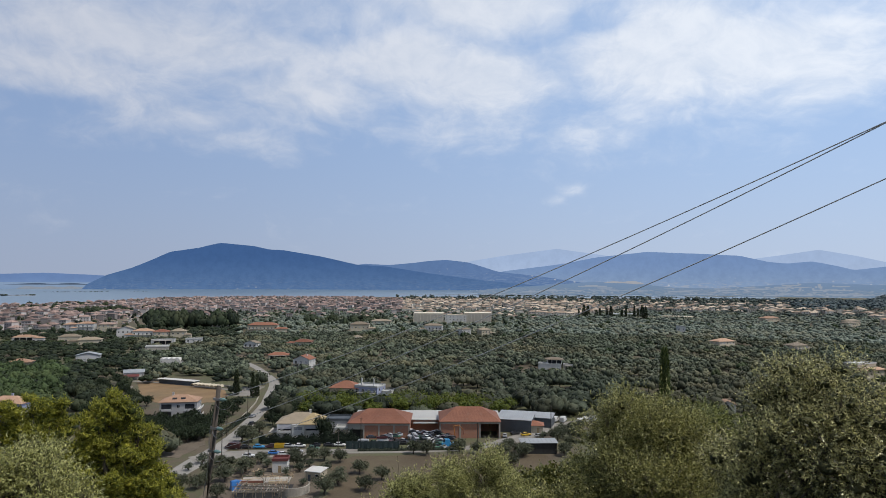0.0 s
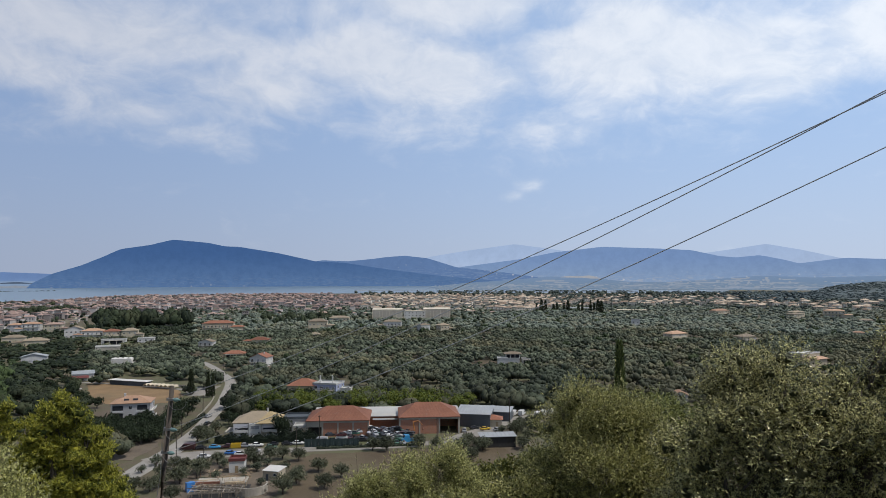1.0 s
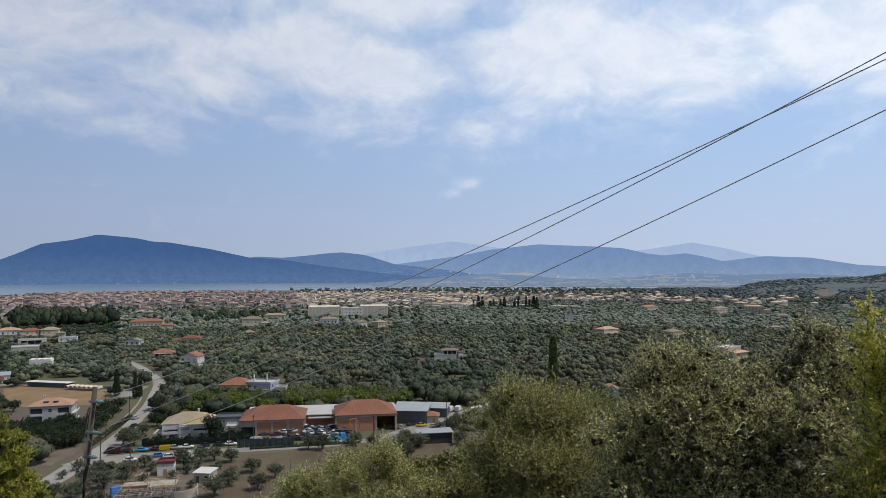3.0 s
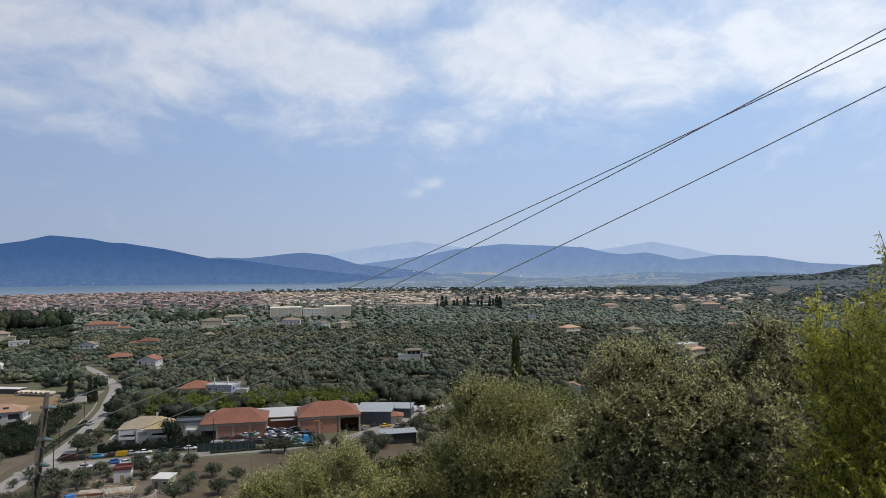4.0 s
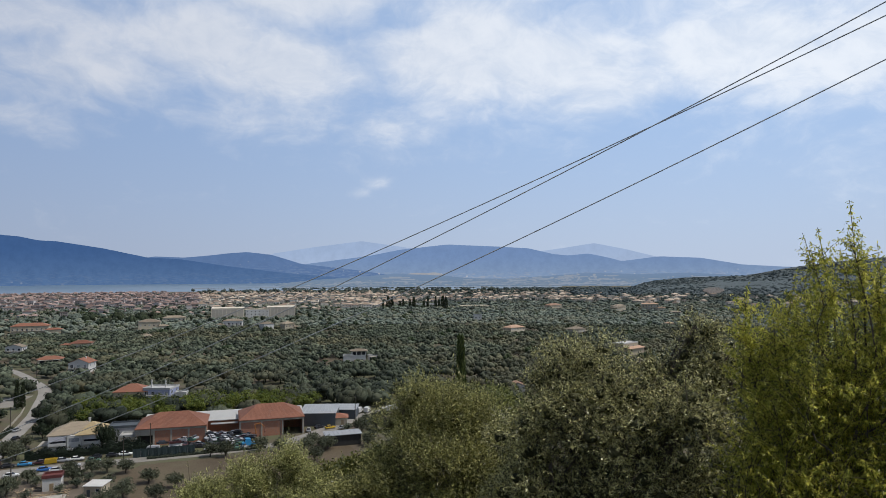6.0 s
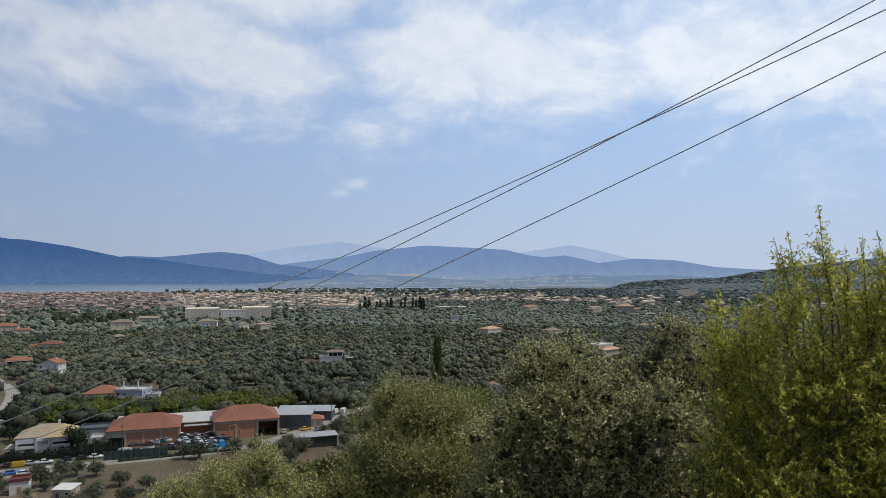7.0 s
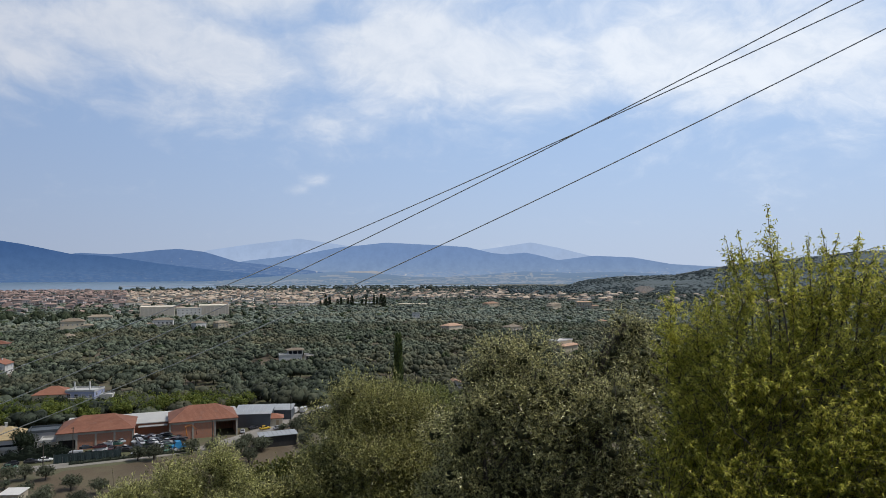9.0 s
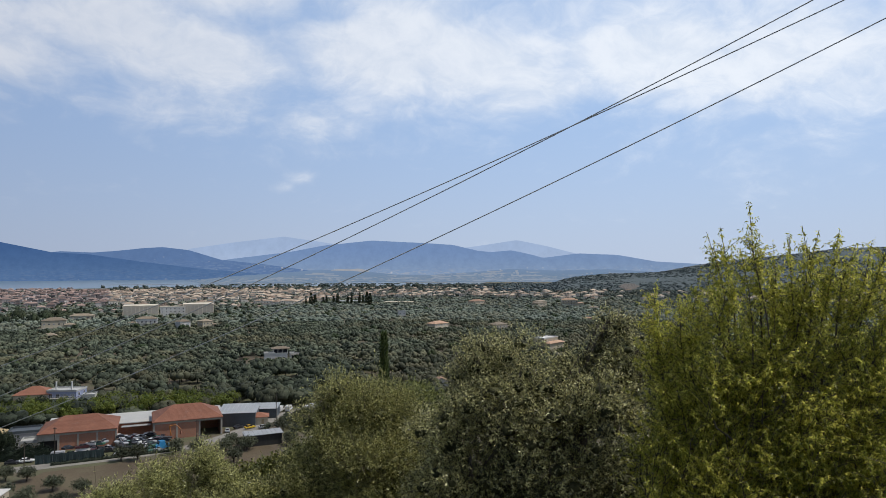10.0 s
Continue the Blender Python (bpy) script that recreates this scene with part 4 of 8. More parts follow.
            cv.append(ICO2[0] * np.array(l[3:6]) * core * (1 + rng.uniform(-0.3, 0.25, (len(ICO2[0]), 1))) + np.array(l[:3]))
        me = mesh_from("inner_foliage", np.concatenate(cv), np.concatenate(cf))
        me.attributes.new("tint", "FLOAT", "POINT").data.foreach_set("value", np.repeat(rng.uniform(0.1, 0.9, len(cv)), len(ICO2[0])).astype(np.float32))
        part("inner_foliage", me, core_mat or M_CORE_SHADE, ob)
    return ob


def wand_tree(name, x, y, tips, label, category, leaf_mat, rng, density=56, side=20, length=0.068, width=0.021, leafy=1.6):
    """A tree of upright wands: each tip ends a thin stem with slender side twigs and hanging leaves."""
    z = float(ground_z(x, y))
    ob = thing(name, pose(x, y, z - 0.1), label, category)
    part("trunk", Geo().tube([(0, 0, 0), (0.06, 0.02, 0.7), (-0.03, 0.05, 1.6)], [0.2, 0.16, 0.14], 9), M_BARK, ob, smooth=True)
    fine_wood = Geo()
    base, top_leaves = [], []
    for tx_, ty_, tz_, rank in tips:
        tip = np.array((tx_, ty_, tz_))
        low = max(1.2, tz_ - rng.uniform(1.3, 2.5))
        root = np.array((tx_ * 0.74 + rng.normal() * 0.3, ty_ * 0.74 + rng.normal() * 0.3, low)) if rank else np.array((tx_ * 0.35, ty_ * 0.35, 1.5))
        bow = np.array((tx_, ty_, 0)) * 0.08 + rng.normal(size=3) * (0.16 if rank else 0.3)
        knots = np.array([root, root + (tip - root) * 0.35 + bow, root + (tip - root) * 0.7 + bow * 0.75, tip])
        sway = rng.normal(size=3) * (0.05, 0.05, 0.0)
        at_ = lambda t: np.array([np.interp(t, (0, 0.35, 0.7, 1), knots[:, k]) + sway[k] * math.sin(9.4 * t) for k in range(3)])
        thick = 0.030 if rank == 0 else 0.015
        stem_wood = Geo() if rank == 0 else fine_wood
        stem_wood.tube([tuple(at_(t)) for t in (0, 0.2, 0.35, 0.55, 0.7, 0.85, 1)], [thick * q for q in (1, 0.85, 0.72, 0.55, 0.4, 0.25, 0.12)], 5 if rank == 0 else 3)
        if rank == 0:
            part("branch", stem_wood, M_BARK, ob, smooth=True)
        span = np.linalg.norm(tip - root)
        bare = max(0.05, 1 - leafy / span)
        stem = (tip - root) / span
        runs = [(at_(max(bare, 0.5)), tip, 0.7 if rank else 1.6), (at_(bare), at_(0.8), 0.6)]
        for q in range(side if rank else side * 2):
            t = bare + (0.93 - bare) * rng.uniform(0, 1) ** 0.8
            d = rng.normal(size=3) * np.array((0.75, 0.75, 0.3)) + stem * rng.uniform(0.3, 1.0)
            d *= (rng.uniform(0.3, 0.8) * min(1.0, 1.5 - t) * (0.8 if rank == 0 else 1.0)) / np.linalg.norm(d)
            p = at_(t)
            runs.append((p, p + d, 1.0))
            if q % 2 == 0:
                fine_wood.tube([tuple(p), tuple(p + d * 0.5 + np.array((0, 0, 0.02))), tuple(p + d)], [0.006, 0.004, 0.002], 3)
        for p0, p1, k in runs:
            n = max(2, int(np.linalg.norm(p1 - p0) * density * k))
            u = rng.uniform(0.08, 1.0, (n, 1))
            (base if rank else top_leaves).append(p0 + (p1 - p0) * u)
    tagged(part("fine_wood", fine_wood, M_BARK, ob), kind="stuff")
    b, b2 = np.concatenate(base), np.concatenate(top_leaves)
    v, f = leaf_cloud(rng, b, rng.normal(size=b.shape) * 0.012, 1, length, width * 1.1, 0.75, 0.7)
    v2, f2 = leaf_cloud(rng, b2, rng.normal(size=b2.shape) * 0.012, 1, length, width, 0.7, 0.75, tri=False)
    v, f = np.concatenate([v, v2]), np.concatenate([f, f2[:, :3] + len(v), f2[:, [0, 2, 3]] + len(v)])
    part("crown", mesh_from("crown", v, f), leaf_mat, ob)
    return ob


def at_polar(az_, r):
    return r * math.sin(radians(az_)), r * math.cos(radians(az_))


def lobe(az_, el_, r, x, y, rx, rz, ry=None):
    """A part of a crown, given by its direction and distance from the walk's start."""
    px_, py_ = at_polar(az_, r)
    z = EYE + r * math.tan(radians(el_)) - float(ground_z(x, y)) + 0.1
    return (px_ - x, py_ - y, z, rx * 0.84, (ry or rx) * 0.84, rz * 0.8)


rng = np.random.default_rng(23)


def lobes_at(x, y, rows):
    return [lobe(a_, e_, r, x, y, rx, rz) for a_, e_, r, rx, rz in rows]


# olive in the middle of the slope
tx, ty = at_polar(16.0, 18.0)
grown_tree("olive_tree", tx, ty, lobes_at(tx, ty, (
    (16.4, -11.2, 17.6, 1.0, 0.95), (18.6, -11.6, 17.4, 0.9, 0.9), (14.2, -12.9, 17.6, 0.8, 0.9), (20.2, -13.2, 17.0, 0.9, 1.0), (16.6, -14.8, 16.8, 1.3, 1.0),
    (12.8, -16.6, 17.6, 1.0, 0.9), (19.3, -16.6, 16.5, 1.2, 0.9), (21.8, -14.8, 17.5, 0.8, 0.9), (15.4, -18.6, 16.4, 1.3, 0.9), (18.2, -20.0, 16.2, 1.3, 0.9), (22.4, -18.0, 17.0, 1.1, 0.9))),
           "bushy olive tree with yellow-green young leaves on the slope", "olive tree", M_OLIVE_YOUNG, rng, twigs=15500, per=13, length=0.080, width=0.0215, up=0.95, twig=0.5, spread=0.5, clumps=10, stalks=260, sprigs=260)
# large dark olive
tx, ty = at_polar(29.5, 15.0)
grown_tree("olive_tree", tx, ty, lobes_at(tx, ty, (
    (28.7, -7.6, 14.6, 0.95, 0.75), (30.4, -9.0, 14.4, 0.9, 0.7), (26.3, -9.8, 14.8, 0.75, 0.75), (33.7, -9.6, 14.2, 0.9, 0.8), (38.4, -5.9, 14.6, 0.5, 0.7), (38.3, -4.6, 14.6, 0.36, 0.42), (35.4, -8.6, 14.5, 0.7, 0.65),
    (37.2, -8.0, 14.5, 0.6, 0.6), (40.2, -7.2, 14.2, 0.8, 0.8), (28.6, -11.8, 14.0, 1.25, 0.9), (33.1, -12.4, 13.8, 1.3, 0.9), (24.9, -13.6, 14.2, 0.9, 0.9), (37.9, -11.8, 13.6, 1.2, 1.0), (30.1, -15.8, 14.2, 1.3, 0.9))) + lobes_at(tx, ty, (
    (36.1, -16.4, 14.2, 1.3, 0.9), (24.1, -17.8, 14.0, 1.0, 0.9), (41.0, -15.4, 14.6, 1.2, 1.0), (39.1, -19.6, 14.2, 1.4, 1.0), (33.2, -17.0, 13.4, 1.0, 0.8), (26.6, -16.4, 13.8, 1.0, 0.8), (32.1, -20.4, 14.2, 1.5, 0.9), (26.6, -20.8, 14.4, 1.4, 0.9), (36.4, -21.0, 14.0, 1.4, 0.9))),
           "large grey-green olive tree with dark shaded inside", "olive tree", M_OLIVE_LEAF, rng, twigs=18500, per=13, length=0.07, width=0.026, up=0.4, twig=0.3, spread=0.6, trunk_r=0.3, clumps=10, stalks=200)
# almond tree
tx, ty = at_polar(48.5, 12.2)
OUTLINE = ((41.1, -2.6), (42.0, -1.2), (43.7, -1.9), (45.4, 0.0), (45.9, 3.0), (46.9, 3.4), (48.3, 1.8), (49.0, 5.3), (49.7, 2.5), (50.6, 2.1), (51.7, 2.8), (52.6, 3.3), (53.7, 2.9), (55.0, 3.0), (56.0, 1.8), (57.0, 2.1), (58.2, 2.4), (59.6, 2.0))
tips = []
for a_, e_ in OUTLINE:
    l = lobe(a_, e_, rng.uniform(11.8, 12.3), tx, ty, 1, 1)
    tips.append((l[0], l[1], l[2], 0))
for q in range(270):
    a_ = rng.uniform(41.6, 59.8)
    crest = float(np.interp(a_, [p[0] for p in OUTLINE], [min(p[1], 1.8) for p in OUTLINE]))
    drop = 19.0 * rng.uniform(0, 1) ** 0.8
    l = lobe(a_, crest - 0.9 - drop, rng.uniform(12.0, 12.7) - 0.10 * drop, tx, ty, 1, 1)
    tips.append((l[0], l[1], l[2], 1))
wand_tree("almond_tree", tx, ty, tips, "tall yellowing almond tree with upright leafy shoots", "almond tree", M_ALMOND_LEAF, rng)
# scrub under the almond and the large olive
tx, ty = at_polar(51.0, 14.6)
grown_tree("wild_olive_bush", tx, ty, lobes_at(tx, ty, ((43.5, -9.0, 14.4, 0.9, 0.9), (48.0, -7.4, 14.4, 1.2, 1.0), (53.0, -6.6, 14.6, 1.2, 1.0), (58.0, -6.4, 14.6, 1.2, 1.0), (62.5, -6.8, 14.6, 1.2, 1.0), (45.5, -13.0, 14.2, 1.4, 1.1), (51.0, -12.0, 14.2, 1.5, 1.1), (56.5, -12.0, 14.2, 1.5, 1.1), (62.0, -12.0, 14.2, 1.5, 1.1), (47.5, -18.0, 13.8, 1.6, 1.1), (54.0, -18.0, 13.8, 1.6, 1.1), (60.0, -18.0, 13.8, 1.6, 1.1))),
           "dark green bushes growing behind the almond tree", "bush", M_BUSH_LEAF, rng, twigs=4200, per=11, length=0.1, width=0.034, up=0.5, twig=0.45, clumps=7)
# wild olive filling the dip between the two
tx, ty = at_polar(21.8, 21.0)
grown_tree("wild_olive_bush", tx, ty, lobes_at(tx, ty, ((20.6, -10.9, 21, 0.8, 0.7), (22.4, -11.3, 21, 0.9, 0.7), (19.0, -12.6, 21, 0.7, 0.7), (24.0, -12.4, 21, 0.9, 0.8), (21.4, -13.6, 20.6, 1.3, 0.9), (23.4, -15.2, 20.4, 1.3, 0.9), (20.0, -16.0, 20.4, 1.2, 0.9), (22.4, -17.4, 20.0, 1.4, 0.9))),
           "wild olive bush filling the dip between larger olives", "olive bush", M_BUSH_LEAF, rng, twigs=4200, per=12, length=0.1, width=0.032, up=0.6, twig=0.4, clumps=8)
# low olive tops below
tx, ty = at_polar(2.0, 24.0)
grown_tree("olive_tree", tx, ty, lobes_at(tx, ty, ((3.8, -15.0, 24.0, 0.75, 0.75), (1.0, -16.3, 24.0, 1.0, 0.8), (-2.0, -17.4, 24.2, 1.0, 0.8), (5.5, -17.2, 23.8, 0.9, 0.8), (2.0, -18.6, 23.5, 1.6, 0.9), (-4.5, -18.8, 24, 1.0, 0.7), (7.0, -19.0, 23.5, 1.2, 0.8))),
           "pale olive tree with sunlit loose top shoots", "olive tree", M_OLIVE_PALE, rng, twigs=6800, per=12, length=0.105, width=0.028, up=0.9, twig=0.5, spread=0.5, clumps=11, trunk_r=0.1, core=0.42, stalks=160, sprigs=200)
tx, ty = at_polar(10.5, 17.0)
grown_tree("olive_tree", tx, ty, lobes_at(tx, ty, ((9.5, -18.6, 17, 0.9, 0.7), (12.5, -19.4, 17, 1.0, 0.7), (6.5, -20, 17, 0.9, 0.6))), "low olive sapling with yellow-green leaves", "olive tree", M_OLIVE_YOUNG, rng, twigs=2600, per=12, length=0.095, width=0.028, up=0.8, spread=0.5, trunk_r=0.1, clumps=8, sprigs=80)
# broad-leaved dark tree further down
tx, ty = at_polar(8.6, 46.0)
grown_tree("fig_tree", tx, ty, lobes_at(tx, ty, ((7.6, -16.0, 46, 1.4, 1.2), (10.0, -15.8, 46, 1.6, 1.3), (11.8, -15.6, 46, 1.5, 1.3), (8.8, -17.2, 45, 2.2, 1.6), (6.4, -17.4, 46, 1.3, 1.2), (12.4, -18.0, 45, 2, 1.5), (10.6, -19.4, 44, 2.4, 1.5))),
           "dense dark broad-leaved tree on the lower slope", "tree", M_FIG_LEAF, rng, twigs=3000, per=9, length=0.25, width=0.14, twig=0.6, up=0.4, trunk_r=0.3, clumps=7, tri=False)
# olive at the start of the walk
tx, ty = at_polar(-31.0, 17.5)
grown_tree("olive_tree", tx, ty, lobes_at(tx, ty, ((-31.5, -14.2, 17.5, 1.05, 0.85), (-34.5, -14.0, 17.5, 1.0, 0.85), (-29.4, -16.4, 17.3, 0.65, 0.7), (-31.5, -18, 17, 1.4, 0.9), (-36, -17.5, 17.2, 1.2, 0.9), (-28.4, -19.0, 17, 0.7, 0.6))),
           "silvery olive tree top on the slope", "olive tree", M_OLIVE_PALE, rng, twigs=6600, per=13, length=0.09, width=0.028, up=0.8, spread=0.5, clumps=10, stalks=80, sprigs=120)


def pine(x, y, lobes, label, twigs):
    boughs = []
    for l in lobes:
        for q in range(8):
            o = rng.normal(size=3) * np.array(l[3:6]) * 0.52
            k = rng.uniform(0.36, 0.56)
            boughs.append((l[0] + o[0], l[1] + o[1], l[2] + o[2], l[3] * k, l[4] * k, l[5] * k))
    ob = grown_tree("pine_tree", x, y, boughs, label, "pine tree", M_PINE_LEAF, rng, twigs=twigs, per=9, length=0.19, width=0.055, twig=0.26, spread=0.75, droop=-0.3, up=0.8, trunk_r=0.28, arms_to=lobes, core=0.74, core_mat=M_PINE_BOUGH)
    return ob


tx, ty = at_polar(-26.0, 45.0)
pine(tx, ty, [lobe(a_, e_, 45.0, tx, ty, k_, k_ * 0.82) for a_, e_, k_ in ((-25.9, -8.9, 0.75), (-26.7, -9.4, 0.75), (-25.0, -9.9, 0.85), (-27.2, -10.4, 0.9), (-25.5, -11.0, 1.15), (-23.9, -11.6, 0.95), (-28.1, -11.4, 0.9), (-23.2, -13.0, 0.9), (-26.7, -12.3, 1.3), (-24.6, -13.2, 1.2), (-28.3, -12.9, 1.05), (-22.7, -14.6, 0.75), (-25.8, -14.5, 1.45), (-23.7, -15.5, 1.1), (-27.5, -15.1, 1.3), (-29.1, -13.9, 1.1), (-25.4, -16.2, 1.5), (-23.2, -17.0, 1.3), (-26.6, -17.6, 1.6), (-25.9, -10.1, 1.0), (-26.2, -11.4, 1.1), (-27.6, -13.8, 1.2), (-25.0, -12.2, 1.0), (-28.4, -16.4, 1.4), (-24.3, -14.6, 1.2), (-23.4, -16.2, 1.2), (-24.8, -16.8, 1.4), (-22.9, -15.8, 0.9), (-24.0, -18.4, 1.5), (-26.3, -13.4, 1.3), (-25.2, -15.6, 1.3), (-27.0, -16.2, 1.3))], "bright yellow-green pine with layered rounded boughs", 16500)
tx, ty = at_polar(-31.6, 47.0)
pine(tx, ty, [lobe(a_, e_, 47.0, tx, ty, k_, k_ * 0.82) for a_, e_, k_ in ((-31.3, -9.1, 0.7), (-30.3, -9.4, 0.75), (-32.2, -9.8, 0.8), (-31.1, -10.4, 1.1), (-29.7, -10.6, 0.9), (-32.7, -10.8, 0.9), (-30.4, -11.8, 1.1), (-31.8, -11.5, 1.0), (-34.0, -10.0, 1.1), (-34.3, -11.5, 1.2), (-29.8, -13.2, 1.3), (-32.4, -13.4, 1.6))], "yellow-green pine with dense rounded crown", 9500)


def cypress(x, y, h, w, label, rng, n=420, leaf=1.0, mat=None):
    """A slim cypress: a tapered column of upright sprays round a short trunk."""
    z = max(float(ground_z(x, y)), 0.0)
    ob = thing("cypress_tree", pose(x, y, z), label, "cypress tree")
    part("trunk", Geo().tube([(0, 0, -0.2), (0, 0, h * 0.3), (0.02, 0, h * 0.9)], [w * 0.09, w * 0.07, 0.02], 7), M_BARK, ob)
    t = rng.uniform(0.03, 1.0, n)
    r = w * 0.5 * (1 - t) ** 0.55 * np.minimum(1, t / 0.1) ** 0.5 * rng.uniform(0.5, 1.05, n)
    a_ = rng.uniform(0, 6.2832, n)
    b = np.stack([r * np.cos(a_), r * np.sin(a_), t * h * 0.96], 1)
    d = np.stack([np.cos(a_) * 0.12 * w, np.sin(a_) * 0.12 * w, np.full(n, h * 0.04)], 1)
    v, f = leaf_cloud(rng, b, d, 8, (h * 0.025 + 0.1) * leaf, w * 0.11 * leaf, 0.35, -0.8)
    part("crown", mesh_from("crown", v, f), mat or M_CYPRESS, ob)
    return ob


cx, cy = at_polar(18.4, 50.0)
cypress(cx, cy, EYE + 50 * math.tan(radians(-5.25)) - float(ground_z(cx, cy)), 1.2, "slim young cypress standing above the slope olives", rng, 2600, 0.62, M_CYPRESS_YOUNG)
for x, y, h, w in ((-109, 354, 13.5, 3.4), (-98.0, 346, 13, 2.3), (-96.0, 347, 12, 2.2)):
    cypress(x, y, h, w, "dark slender cypress beside the bend of the road", rng, 420, 1.4)
for q, (x, h, w) in enumerate(((1024, 13, 3), (1033, 18, 6), (1040, 16, 6), (1055, 12, 5), (1061, 14, 4), (1074, 13, 4), (1081, 17, 6), (1100, 12, 5), (1107, 15, 4), (1122, 18, 4), (1128, 14, 4), (1136, 18, 7), (1142, 17, 6))):
    a_ = math.degrees(math.atan((x - 784) / 1173.5))
    cypress(*at_polar(a_, 1150 + (q % 3) * 12), h * 1.3, w * 1.15, "dark cypress in a row on the far plain", rng, 240, 1.9)

# ---- buildings ----


def hip_roof(w, d, z, rise, over=0.5, ridge_len=None, thick=0.18):
    """A hipped roof with overhanging eaves; x is the long way."""
    a_, b_ = w / 2 + over, d / 2 + over
    r = max((w - d) / 2, 0.02) if ridge_len is None else ridge_len / 2
    g = Geo()
    low = [(-a_, -b_, z), (a_, -b_, z), (a_, b_, z), (-a_, b_, z)]
    top = [(p[0], p[1], z + thick) for p in low]
    g.v = low + top + [(-r, 0, z + rise), (r, 0, z + rise)]
    g.f = [(3, 2, 1, 0)] + [(k, (k + 1) % 4, 4 + (k + 1) % 4, 4 + k) for k in range(4)] + [(4, 5, 9, 8), (5, 6, 9), (6, 7, 8, 9), (7, 4, 8)]
    return g


def gable_roof(w, d, z, rise, over=0.4, thick=0.16):
    """A gable whose ridge runs front to back (along y)."""
    a_, b_ = w / 2 + over, d / 2 + over
    prof = [(-a_, z), (0, z + rise), (a_, z), (a_, z + thick), (0, z + rise + thick), (-a_, z + thick)]
    return Geo().face_loop([[(x, y, q) for x, q in prof] for y in (-b_, b_)])


def walls(w, d, h, z=0.0, t=0.3):
    """Four walls with thickness and a floor slab on top."""
    g = Geo()
    g.box(-w / 2, w / 2, -d / 2, -d / 2 + t, z, z + h)
    g.box(-w / 2, w / 2, d / 2 - t, d / 2, z, z + h)
    g.box(-w / 2, -w / 2 + t, -d / 2 + t, d / 2 - t, z, z + h)
    g.box(w / 2 - t, w / 2, -d / 2 + t, d / 2 - t, z, z + h)
    g.box(-w / 2 + t, w / 2 - t, -d / 2 + t, d / 2 - t, z + h - 0.2, z + h - 0.01)
    return g


PANES = {}


def window(parent, x, y, z, w, h, turn=0.0, shut=False):
    """A window: its surround standing off the wall with a dark pane and a sill."""
    key = (round(w, 2), round(h, 2), shut)
    if key not in PANES:
        g = Geo()
        g.box(-w / 2, w / 2, -0.05, 0.03, -0.07, 0.0), g.box(-w / 2, w / 2, -0.05, 0.03, h, h + 0.07)
        g.box(-w / 2 - 0.07, -w / 2, -0.05, 0.03, -0.07, h + 0.07), g.box(w / 2, w / 2 + 0.07, -0.05, 0.03, -0.07, h + 0.07)
        if w > 1.0:
            g.box(-0.03, 0.03, -0.045, 0.03, 0, h)
        p = Geo().box(-w / 2, w / 2, -0.02, 0.02, 0.0, h)
        PANES[key] = (g.mesh("window"), p.mesh("pane"))
    ob = part("window", PANES[key][0], M_FRAME, parent, at=pose(x, y, z, 0, 0, turn))
    part("pane", PANES[key][1], M_SHUTTER if shut else M_PANE, ob)
    return ob


